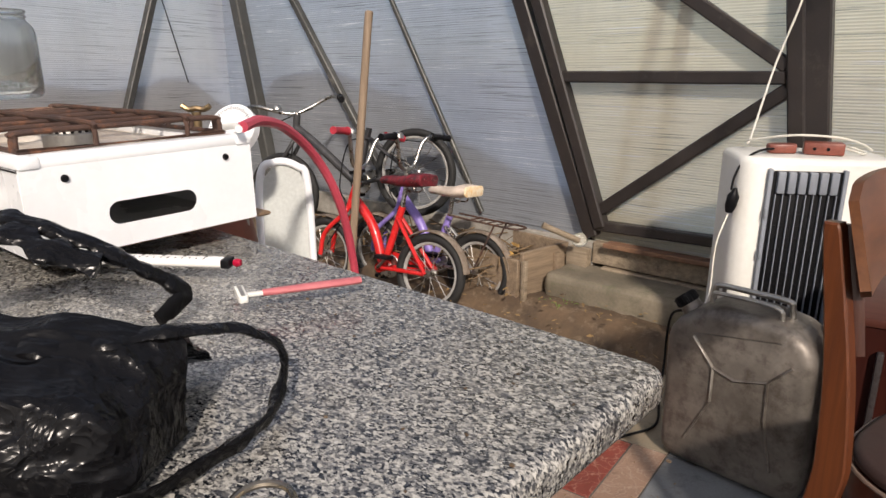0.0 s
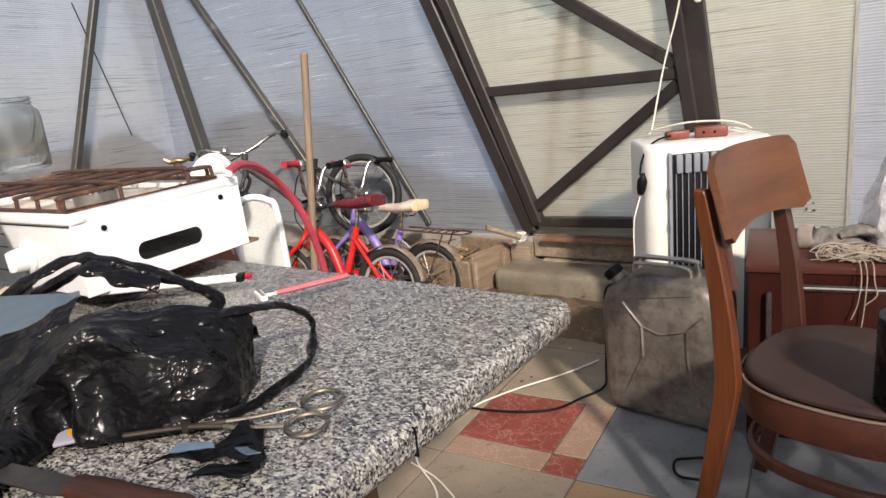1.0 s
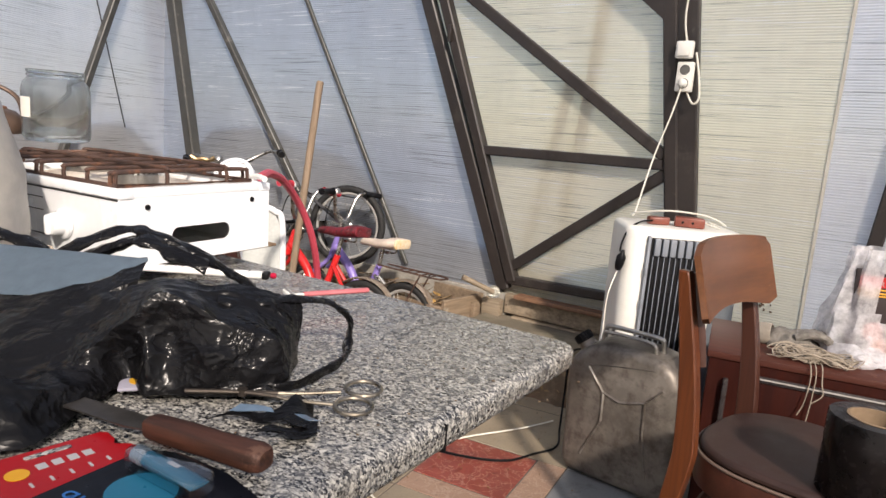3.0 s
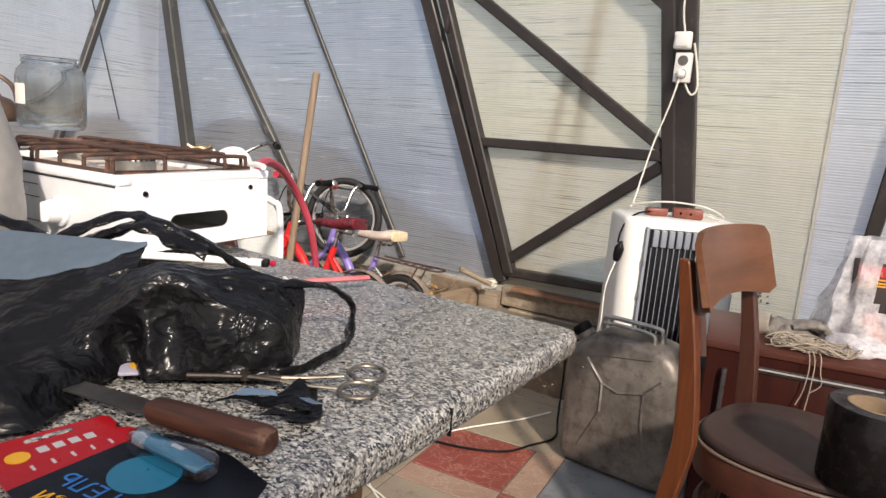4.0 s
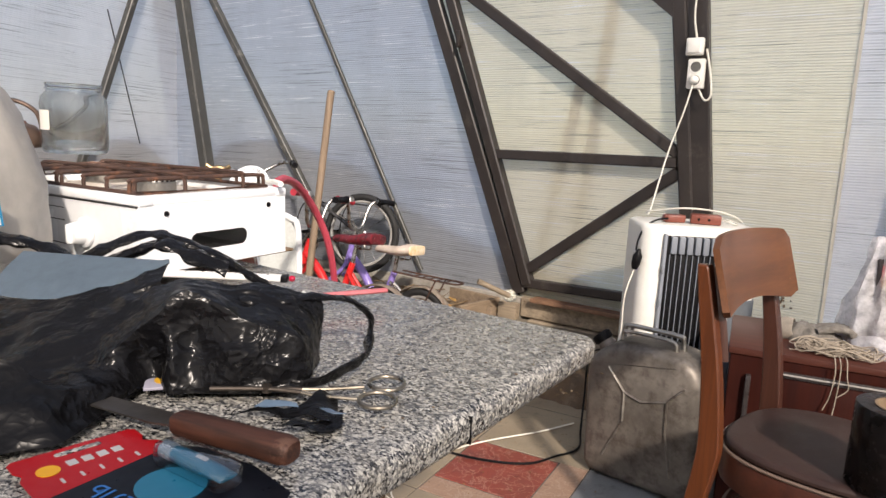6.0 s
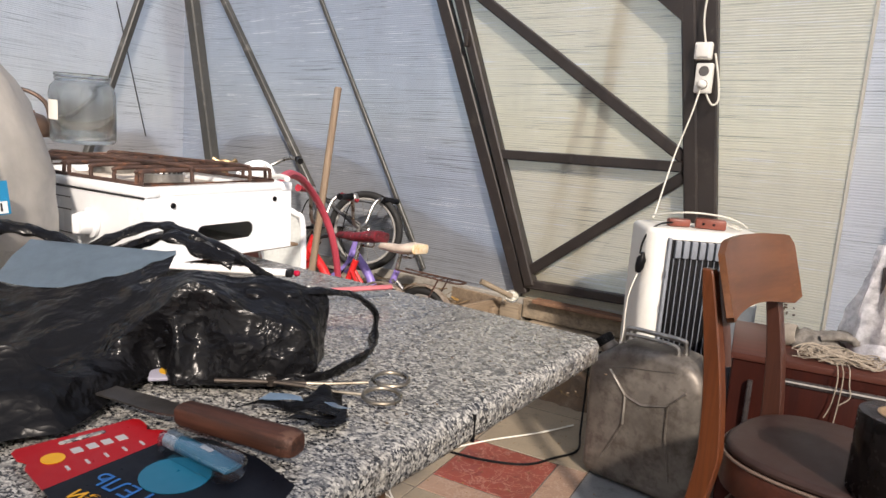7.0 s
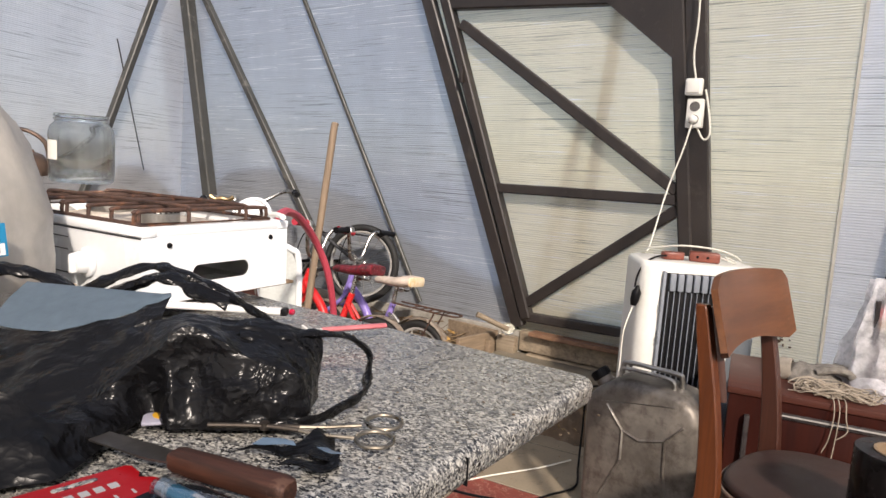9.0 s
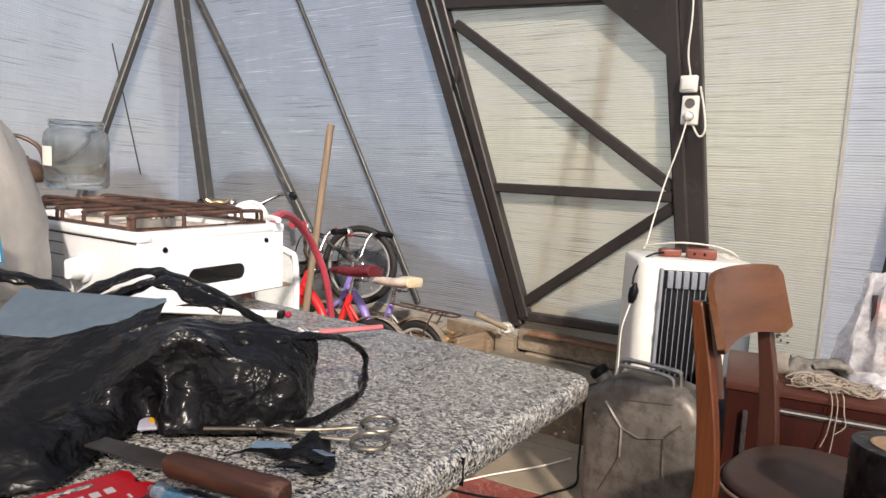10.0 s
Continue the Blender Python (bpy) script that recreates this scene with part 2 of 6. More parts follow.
_t.links.new(_mx.outputs[0], _o.inputs[0])
M_FRAME = surface("frame_paint", (0.036, 0.029, 0.026), (0.024, 0.020, 0.019), 5, 0.42, 0.0, 150, 0.1, dirt=(0.06, 0.052, 0.045), dirt_amount=0.2)
M_FRAME_GREY = surface("frame_paint_grey", (0.085, 0.085, 0.08), (0.06, 0.06, 0.056), 5, 0.4, 0.2, 150, 0.1, dirt=(0.2, 0.19, 0.17), dirt_amount=0.2)
M_SOIL = surface("soil", (0.13, 0.085, 0.05), (0.045, 0.032, 0.022), 6, 0.95, 0, 70, 0.9, dirt=(0.20, 0.15, 0.10), dirt_amount=0.5)
M_BOARD = wood("weathered_board", (0.30, 0.24, 0.17), (0.13, 0.10, 0.07), 0, 0.8, 1.0, wear=(0.09, 0.075, 0.06))
M_STONE = surface("concrete_block", (0.22, 0.185, 0.135), (0.11, 0.095, 0.068), 4, 0.9, 0, 90, 0.6, dirt=(0.10, 0.10, 0.06), dirt_amount=0.6)
M_GROUT = surface("grout", (0.14, 0.12, 0.10), (0.08, 0.07, 0.06), 9, 0.95, 0, 120, 0.7)
M_WHITE = surface("white_enamel", (0.80, 0.82, 0.835), (0.74, 0.755, 0.765), 5, 0.28, 0, 60, 0.03, coat=0.2, grain=0.12)
M_PLASTIC_WHITE = surface("white_plastic", (0.76, 0.75, 0.70), (0.66, 0.65, 0.60), 4, 0.4, 0, 60, 0.03, grain=0.15)
M_RUST = surface("rusty_iron", (0.10, 0.055, 0.04), (0.045, 0.028, 0.024), 12, 0.75, 0.25, 150, 0.5, dirt=(0.20, 0.085, 0.045), dirt_amount=0.4)
M_STEEL = surface("dull_steel", (0.50, 0.48, 0.44), (0.32, 0.30, 0.27), 12, 0.38, 0.9, 150, 0.15)
M_CAN = surface("weathered_can", (0.22, 0.195, 0.17), (0.10, 0.088, 0.076), 7, 0.48, 0.5, 60, 0.3, dirt=(0.05, 0.038, 0.03), dirt_amount=0.7)
M_CHAIR = wood("chair_wood", (0.125, 0.036, 0.011), (0.065, 0.019, 0.008), 2, 0.38, 0.8, 0.15, wear=(0.14, 0.05, 0.03))
M_CHAIR_BACK = wood("chair_back_veneer", (0.135, 0.052, 0.021), (0.085, 0.033, 0.014), 0, 0.42, 0.5, 0.12, wear=(0.20, 0.10, 0.055))
# Darker copy of the chair wood: shade put into the colour.
M_CHAIR_SHADED = wood("chair_shaded_wood", (0.06, 0.021, 0.013), (0.035, 0.013, 0.009), 2, 0.4, 0.8, 0.2)
M_SEAT = surface("seat_leatherette", (0.042, 0.023, 0.019), (0.027, 0.015, 0.013), 7, 0.5, 0, 180, 0.2, spec=0.25)
M_PIPING = plain("piping", (0.15, 0.105, 0.08), 0.5)
M_CABINET = wood("cabinet_varnish", (0.036, 0.0075, 0.0045), (0.022, 0.006, 0.005), 2, 0.5, 0.8, 0.02, wear=(0.075, 0.028, 0.018), spec=0.12)
M_BLACK = plain("black_plastic", (0.006, 0.006, 0.007), 0.4, spec=0.15)
M_RUBBER = surface("rubber", (0.018, 0.018, 0.018), (0.010, 0.010, 0.010), 20, 0.7, 0, 200, 0.3)
M_HOSE = surface("red_hose", (0.52, 0.07, 0.10), (0.42, 0.05, 0.08), 9, 0.45, 0, 100, 0.1)
M_RED = surface("red_paint", (0.60, 0.02, 0.02), (0.50, 0.015, 0.015), 9, 0.3, 0, 100, 0.02, coat=0.3)
M_GRILLE = plain("grille_grey", (0.20, 0.22, 0.25), 0.45)


def granite():
    """Speckled stone-print laminate."""
    m, t, out = mat("granite_laminate")
    v = coords(t)
    v2 = coords(t, (0.78, 1.15, 1.0), (0, 0, 8))
    cells = []
    for sc in (500.0, 310.0):
        w = nd(t, "ShaderNodeTexVoronoi", Scale=sc, Randomness=1.0)
        t.links.new(v2, w.inputs["Vector"])
        g = nd(t, "ShaderNodeRGBToBW")
        t.links.new(w.outputs["Color"], g.inputs[0])
        cells.append(g.outputs[0])
    big = noise_tex(t, v, 7.0, 4.0)
    mid = noise_tex(t, v2, 140.0, 3.0, 0.7)
    c = ramp(t, cells[0], [(0.24, (0.007, 0.008, 0.011)), (0.38, (0.056, 0.058, 0.064)), (0.57, (0.145, 0.142, 0.135)), (0.82, (0.40, 0.385, 0.345))])
    d = ramp(t, cells[1], [(0.30, (0.008, 0.010, 0.013)), (0.42, (0.125, 0.122, 0.117)), (0.74, (0.43, 0.415, 0.37))])
    c = mixc(t, ramp(t, mid, [(0.45, (0, 0, 0)), (0.56, (1, 1, 1))]), c, d)
    c = mixc(t, ramp(t, big, [(0.55, (0, 0, 0)), (0.78, (0.4, 0.4, 0.4))]), c, (0.14, 0.11, 0.06))
    p = nd(t, "ShaderNodeBsdfPrincipled", Specular_IOR_Level=0.62)
    t.links.new(c, p.inputs["Base Color"])
    wear = noise_tex(t, v, 46.0, 5.0, 0.7)
    t.links.new(ramp(t, wear, [(0.3, (0.20,) * 3), (0.7, (0.34,) * 3)]), p.inputs["Roughness"])
    t.links.new(bumped(t, mid, 0.06, 0.0006), p.inputs["Normal"])
    t.links.new(p.outputs[0], out.inputs[0])
    return m


M_GRANITE = granite()

# ---- the setting ----
# The long wall runs along WE; u metres along it from the foot of the slanted jamb, leaning inwards.
WE, WN, W0, WLEAN = Vector((0.762, -0.648, 0)), Vector((-0.648, -0.762, 0)), Vector((0.6, 2.69, 0.35)), 0.08


def wp(u, z, w=0.0):
    p = W0 + WE * u + WN * (w + WLEAN * (z - 0.35))
    return Vector((p.x, p.y, z))


def sheet(name, quad, material, label, inward, thick=0.008):
    """One translucent sheet with thickness, its corners given in order."""
    q = [Vector(p) for p in quad]
    inward = Vector(inward).normalized() * thick
    b = bm0()
    grid_skin(b, [[p for p in q], [p - inward for p in q]])
    ob = link(name, b, [material, M_FILM])
    for f in ob.data.polygons:
        f.material_index = 0 if f.normal.dot(inward) > 0.9 * thick else 1
    return tagged(ob, label, "wall panel", kind="structure")


def member(name, a, b, w, d, up, material=None, label="dark brown painted steel frame bar"):
    bm = bm0()
    bar_between(bm, a, b, w, d, up)
    ob = link(name, bm, material or M_FRAME)
    return tagged(ob, label, "frame bar", kind="structure")


# ground: one sheet of soil that reaches the horizon
g = bm0()
n = 120
xs = [(-1) ** (i < 0) * (abs(i) / 60) ** 6 * 300 + i * 0.05 for i in range(-60, 61)]
rows = [[g.verts.new((x + 0.2, y + 2.0, 0.0)) for x in xs] for y in xs]
for i in range(n):
    for j in range(n):
        g.faces.new((rows[i][j], rows[i][j + 1], rows[i + 1][j + 1], rows[i + 1][j]))
for v in g.verts:
    d = (v.co.xy - Vector((0.2, 2.0))).length
    s = Vector((v.co.x, v.co.y, 0)) - Vector((W0.x, W0.y, 0))
    back = s.dot(WN)                       # metres in front of the wall
    along = s.dot(WE)
    near = max(0.0, min(1.0, (0.50 - back) / 0.12)) * 0.135
    heap = max(0.0, min(1.0, (-0.22 - along) / 0.25)) * max(0.0, min(1.0, (1.05 - back) / 0.25)) * 0.085
    v.co.z = -0.03 + max(near, heap) + 0.008 * noise.noise(v.co * 6) + 0.008 * noise.noise(v.co * 19)
tagged(link("ground", g, M_SOIL, smooth=True), "brown bare soil with dry litter", "ground", kind="structure")

SIDE_A = wp(-2.95, 0.3)          # the corner under the thick upright rib
# long wall, sheets between the bars
sheet("wall_panel_1", [wp(-2.95, 0.30), wp(-0.09, 0.30), wp(-0.83, 2.4), wp(-3.05, 2.4)], M_PANEL, "translucent bluish twin-wall polycarbonate sheet, scratched", WN)
sheet("wall_panel_2", [wp(-0.08, 0.31), wp(0.78, 0.31), wp(0.56, 2.4), wp(-0.79, 2.4)], M_PANEL_DOOR, "yellowish translucent polycarbonate sheet of the door", WN)
sheet("wall_panel_3", [wp(0.80, 0.30), wp(1.245, 0.30), wp(1.252, 2.4), wp(0.58, 2.4)], M_PANEL_DOOR, "yellowish translucent twin-wall polycarbonate sheet", WN)
sheet("wall_panel_9", [wp(1.246, 0.30), wp(2.5, 0.30), wp(2.5, 2.4), wp(1.253, 2.4)], M_PANEL_SIDE, "whitish translucent twin-wall polycarbonate sheet", WN)
# the other walls and the roof
LD = Vector((-0.48, -0.877, 0))
LIN = Vector((0.877, -0.48, 0))
def lp(s, z, w=0.0):
    p = Vector((SIDE_A.x, SIDE_A.y, 0)) + LD * s + LIN * (w + 0.1 * (z - 0.3))
    return Vector((p.x, p.y, z))
sheet("wall_panel_4", [lp(0, 0.3), lp(5.2, 0.3), lp(5.2, 2.4), lp(-0.05, 2.4)], M_PANEL_SIDE, "translucent bluish polycarbonate sheet of the side wall", LIN)
R1, R2, L1, L2 = wp(2.5, 0.0), Vector((2.3, -2.4, 0)), lp(5.2, 0.0), Vector((-3.6, -2.4, 0))
# Unseen rear walls, made nearly opaque to shade the near table.
for k, (a, b) in enumerate(((R1, R2), (R2, L2), (L2, L1)), 5):
    inw = Vector((0, 0, 1)).cross(b - a) * -1
    sheet(f"wall_panel_{k}", [(a.x, a.y, 0.0), (b.x, b.y, 0.0), (b.x, b.y, 2.4), (a.x, a.y, 2.4)], M_REAR, "unseen cloudy polycarbonate sheet that shades the near side", inw)
apex = Vector((-0.6, 0.9, 3.3))
tops = [wp(-3.05, 2.4), wp(2.5, 2.4), Vector((2.3, -2.4, 2.4)), Vector((-3.6, -2.4, 2.4)), lp(5.2, 2.4)]
rf = bm0()
av = rf.verts.new(apex)
tv = [rf.verts.new(p) for p in tops]
for i in range(5):
    rf.faces.new((av, tv[i], tv[(i + 1) % 5]))
# Unseen roof, kept mostly clear so the sun reaches the far side.
M_ROOF = polycarbonate("polycarbonate_roof", (0.95, 0.96, 0.97), 0.72, 0.5, 0.15)
tagged(link("ceiling", rf, M_ROOF), "translucent polycarbonate roof sheets", "ceiling", kind="structure")

# steel frame on the long wall
def wbar(name, a, b, w, d=0.05, material=None, off=0.0, **k):
    return member(name, wp(*a, d / 2 + off + 0.003), wp(*b, d / 2 + off + 0.003), w, d, WN, material, **k)
wbar("jamb_outer", (-0.829, 2.4), (-0.064, 0.33), 0.066)
wbar("jamb_inner", (-0.706, 2.4), (-0.018, 0.38), 0.052, 0.06)
wbar("door_post", (0.527, 2.4), (0.764, 0.33), 0.056, 0.06)
wbar("wall_post", (0.606, 2.4), (0.815, 0.30), 0.086, 0.05)
wbar("door_rail", (-0.226, 1.012), (0.655, 1.013), 0.046, 0.05)
wbar("door_top_rail", (-0.55, 1.905), (0.57, 1.84), 0.055, 0.05)
wbar("door_brace", (-0.455, 1.807), (0.655, 1.048), 0.048, 0.045)
wbar("door_brace", (-0.04, 0.446), (0.665, 0.977), 0.05, 0.045)
wbar("door_bottom_rail", (-0.05, 0.386), (0.74, 0.405), 0.042, 0.05, M_FRAME)
wbar("rib", (-2.675, 2.4), (-1.297, 0.35), 0.04, 0.04, M_FRAME_GREY, label="grey painted steel brace bar")
wbar("rib", (-1.767, 2.4), (-0.692, 0.35), 0.022, 0.02, M_FRAME_GREY, label="thin grey joint strip")
wbar("corner_post", (-2.691, 2.4), (-2.42, 0.2), 0.085, 0.07, M_FRAME_GREY, label="thick grey painted steel corner post")
wbar("wall_brace", (1.60, 2.4), (1.39, 0.3), 0.05, 0.04)
gp = bm0()
q = [wp(0.275, 1.853, 0.06), wp(0.60, 1.586, 0.06), wp(0.575, 1.85, 0.06)]
grid_skin(gp, [q, [p + WN * 0.006 for p in q]])
tagged(link("gusset_plate", gp, M_FRAME), "dark brown triangular steel gusset plate", "frame bar", kind="structure")

# ---- the table and what stands on it ----
TN = Vector((0.0137, -0.046, 1)).normalized()
UP = Vector((-0.04, -0.014, 1)).normalized()      # the old floor is a little out of level


def tz(x, y):
    return 0.753 - 0.0137 * x + 0.046 * y


def tb(x, y, h=0.0):
    """A point h above the table's top."""
    return Vector((x, y, tz(x, y) + h))


def on_table(x, y, d, h=0.0):
    """A pose on the table with its x axis along d."""
    return frame_axes(tb(x, y, h), (d[0], d[1], 0), TN)


TABLE = on_table(0.095, 0.430, (0.745, -0.667))
table = thing("table", TABLE, "table with a grey speckled stone-print laminate top", "table")
b = bm0()
prism(b, rounded(1.62, 0.73, 0.022, 5, -0.81, -0.365), -0.038, 0.0, bevel=0.013, seg=4)
part("tabletop", b, M_GRANITE, table)
M_LEG = wood("table_leg_wood", (0.10, 0.055, 0.03), (0.05, 0.03, 0.018), 2)
for lx, ly in ((-0.30, -0.16), (-1.5, -0.1), (-0.62, -0.62), (-1.5, -0.62)):
    b = bm0()
    box(b, (lx, ly, -0.038 - 0.36), (0.05, 0.05, 0.72), bevel=0.004)
    part("leg", b, M_LEG, table)
b = bm0()
box(b, (-0.92, -0.1, -0.078), (1.2, 0.02, 0.08), bevel=0.003)
box(b, (-1.05, -0.64, -0.078), (0.9, 0.02, 0.08), bevel=0.003)
part("apron", b, M_LEG, table)
b = bm0()
box(b, (-0.001, -0.335, -0.02), (0.005, 0.0012, 0.030))
part("seam", b, M_BLACK, table, "dark split in the edge strip")

# stove: origin at its near right foot, x to the right, y to the back
SX = (0.780, -0.626)
stove_m = on_table(-0.5944, 0.6381, SX, 0.0065)
SW, SD, SH = 0.50, 0.3115, 0.1165
stove = thing("gas_stove", stove_m, "white enamelled two-burner tabletop gas stove with rusty grate", "stove")


def slotted(w, h, sx, sz, sw, sh, t, m):
    """A plate (width along y, height along z) with a rounded slot through it."""
    tmp = bmesh.new()
    inner = rounded(sw, sh, sh / 2 - 0.001, 8, sx, sz)
    outer = []
    for x, z in inner:
        dx, dz = x - sx, z - sz
        k = min([(w - sx) / dx if dx > 1e-9 else 9e9, -sx / dx if dx < -1e-9 else 9e9, (h - sz) / dz if dz > 1e-9 else 9e9, -sz / dz if dz < -1e-9 else 9e9])
        outer.append((sx + dx * k, sz + dz * k))
    for cx, cz in ((0, 0), (w, 0), (0, h), (w, h)):
        i = min(range(len(outer)), key=lambda q: (outer[q][0] - cx) ** 2 + (outer[q][1] - cz) ** 2)
        outer[i] = (cx, cz)
    rows = []
    for px in (0.0, -t):
        rows.append(([tmp.verts.new((px, y, z)) for y, z in inner], [tmp.verts.new((px, y, z)) for y, z in outer]))
    n = len(inner)
    (i0, o0), (i1, o1) = rows
    for a in range(n):
        c = (a + 1) % n
        tmp.faces.new((i0[a], i0[c], o0[c], o0[a]))
        tmp.faces.new((i1[a], o1[a], o1[c], i1[c]))
        tmp.faces.new((i0[a], i1[a], i1[c], i0[c]))
        tmp.faces.new((o0[a], o0[c], o1[c], o1[a]))
    return tmp, m


b = bm0()
tmp, m = slotted(SD, SH - 0.004, 0.155, 0.044, 0.122, 0.030, 0.002, None)
join(b, tmp, Matrix.Translation((0, 0, 0)))
part("side_panel", b, M_WHITE, stove, "white side panel with a rounded grip slot", smooth=False)
b = bm0()
box(b, (-SW / 2, 0.0015, SH / 2 - 0.002), (SW - 0.006, 0.003, SH - 0.008), bevel=0.001, seg=1)
part("front_panel", b, M_WHITE, stove)
b = bm0()
box(b, (-SW / 2, SD - 0.0015, SH / 2 - 0.002), (SW - 0.006, 0.003, SH - 0.008))
box(b, (-SW + 0.002, SD / 2, SH / 2 - 0.002), (0.003, SD - 0.008, SH - 0.008))
box(b, (-SW / 2, SD / 2, 0.002), (SW - 0.01, SD - 0.01, 0.003))
part("back_panel", b, M_WHITE, stove)
# top: rim with a sunken tray
b = bm0()
for c, s in (((-SW / 2, 0.012, SH + 0.003), (SW + 0.006, 0.026, 0.016)), ((-SW / 2, SD - 0.012, SH + 0.003), (SW + 0.006, 0.026, 0.016)), ((-0.012, SD / 2, SH + 0.003), (0.026, SD - 0.04, 0.016)), ((-SW + 0.012, SD / 2, SH + 0.003), (0.026, SD - 0.04, 0.016))):
    box(b, c, s, bevel=0.0035, seg=2)
part("top_rim", b, M_WHITE, stove)
M_TRAY = surface("grimy_enamel", (0.62, 0.57, 0.50), (0.38, 0.31, 0.24), 9, 0.5, 0, 90, 0.2, dirt=(0.20, 0.13, 0.09), dirt_amount=0.5)
b = bm0()
box(b, (-SW / 2, SD / 2, SH - 0.006), (SW - 0.04, SD - 0.04, 0.004))
for bx, by in ((-0.108, 0.105), (-0.375, 0.17)):
    lathe(b, [(0.078, 0), (0.07, 0.006), (0.05, 0.008), (0, 0.008)], 24, Matrix.Translation((bx, by, SH - 0.004)))
part("tray", b, M_TRAY, stove, "white enamel tray stained with soot and grease")
for bx, by, br in ((-0.108, 0.105, 0.034), (-0.375, 0.17, 0.045)):
    b = bm0()
    lathe(b, [(br * 0.9, 0), (br, 0.002), (br, 0.027), (br * 0.93, 0.029), (br * 0.9, 0.034), (br * 0.82, 0.036), (br * 0.3, 0.037), (0, 0.037)], 28, Matrix.Translation((bx, by, SH - 0.004)))
    burner = part("burner", b, M_STEEL, stove, "round dull steel burner")
    b = bm0()
    for k in range(22):
        a = k * math.tau / 22
        box(b, (br * 0.915, 0, 0.0315), (0.004, 0.0035, 0.0045), Matrix.Translation((bx, by, SH - 0.004)) @ Matrix.Rotation(a, 4, "Z"))
    part("burner_slots", b, M_BLACK, burner)
# grate
gz = SH + 0.014
b = bm0()
rail = [(-0.485, 0.012), (-0.02, 0.012), (-0.02, SD - 0.03), (-0.485, SD - 0.03)]
tube(b, [(x, y, gz) for x, y in rail], 0.0035, 8, closed=True)
grate = part("grate", b, M_RUST, stove, "rusty wire pan grate")
for k, x in enumerate((-0.028, -0.041, -0.105, -0.175, -0.245, -0.262, -0.335, -0.405, -0.472)):
    b = bm0()
    jit = 0.007 * math.sin(k * 7.1)
    tube(b, curve([(x, 0.012, gz), (x, 0.013, gz + 0.015), (x + jit * 0.3, 0.024, gz + 0.021), (x + jit, 0.16, gz + 0.0215), (x, SD - 0.042, gz + 0.021), (x, SD - 0.031, gz + 0.015), (x, SD - 0.03, gz)], 4), 0.0035, 8)
    part("rod", b, M_RUST, grate)
for yy in (0.10, 0.225):
    b = bm0()
    tube(b, curve([(-0.02, yy, gz), (-0.021, yy, gz + 0.019), (-0.04, yy, gz + 0.0275), (-0.25, yy + 0.004, gz + 0.027), (-0.46, yy, gz + 0.0275), (-0.484, yy, gz + 0.019), (-0.485, yy, gz)], 4), 0.0035, 8)
    part("rod", b, M_RUST, grate)
for by, bz in ((0.0486, 0.097), (0.2678, 0.097), (-1, 0)):
    b = bm0()
    if by < 0:
        lathe(b, [(0.0, 0.003), (0.005, 0.003), (0.006, 0)], 10, pose(-0.045, -0.0005, 0.03, 90))
    else:
        lathe(b, [(0.0, 0.0025), (0.004, 0.0025), (0.005, 0)], 10, pose(0.0005, by, bz, 0, 90, 0))
    part("screw", b, M_BLACK, stove)
for kx in (-0.155, -0.36):
    b = bm0()
    lathe(b, [(0.026, 0.0), (0.026, 0.005), (0.020, 0.008), (0.018, 0.024), (0.016, 0.026), (0, 0.026)], 24, pose(kx, -0.001, 0.055, 90))
    box(b, (kx, -0.028, 0.055), (0.010, 0.012, 0.034), bevel=0.004)
    part("knob", b, M_WHITE, stove, "white plastic knob")
b = bm0()
for zz in (0.092, 0.07, 0.028):
    box(b, (-SW / 2 - 0.1, -0.0008, zz), (0.26, 0.001, 0.0014))
box(b, (-SW / 2, -0.0008, SH - 0.0065), (SW - 0.006, 0.0016, 0.0016))
part("front_lines", b, M_BLACK, stove, "thin dark printed lines and one dark line under the rim")
b = bm0()
tube(b, curve([(-0.10, SD + 0.01, SH + 0.012), (-0.03, SD - 0.005, SH + 0.020), (0.02, SD - 0.03, SH + 0.020)], 5), 0.0055, 10)
part("gas_inlet", b, M_PLASTIC_WHITE, stove, "white gas inlet pipe")

b = bm0()
box(b, (-0.25, 0.185, 0.003), (0.47, 0.33, 0.0058), bevel=0.002, seg=1)
solo("board", b, wood("plywood", (0.27, 0.18, 0.11), (0.13, 0.085, 0.055), 0, 0.7, 0.7), on_table(-0.5944, 0.6381, SX, 0.0005), "brown plywood board lying under the stove", "board")

# glass jar on the grate
def glass_mat(name, tint=(0.985, 0.992, 0.987), rough=0.02):
    """Clear thin-walled glass: see-through, mirroring towards its rims."""
    m, t, out = mat(name)
    gl = nd(t, "ShaderNodeBsdfGlossy", Color=(1, 1, 1, 1), Roughness=rough)
    tr = nd(t, "ShaderNodeBsdfTransparent", Color=(*tint, 1))
    mx = nd(t, "ShaderNodeMixShader")
    n = noise_tex(t, coords(t), 38.0, 3.0)
    nb = bumped(t, n, 0.25, 0.003)
    fr = nd(t, "ShaderNodeLayerWeight", Blend=0.5)
    for q in (gl, fr):
        t.links.new(nb, q.inputs["Normal"])
    t.links.new(ramp(t, fr.outputs["Facing"], [(0.0, (0.05,) * 3), (0.45, (0.12,) * 3), (0.75, (0.38,) * 3), (1.0, (0.85,) * 3)]), mx.inputs[0])
    t.links.new(tr.outputs[0], mx.inputs[1])
    t.links.new(gl.outputs[0], mx.inputs[2])
    t.links.new(mx.outputs[0], out.inputs[0])
    return m


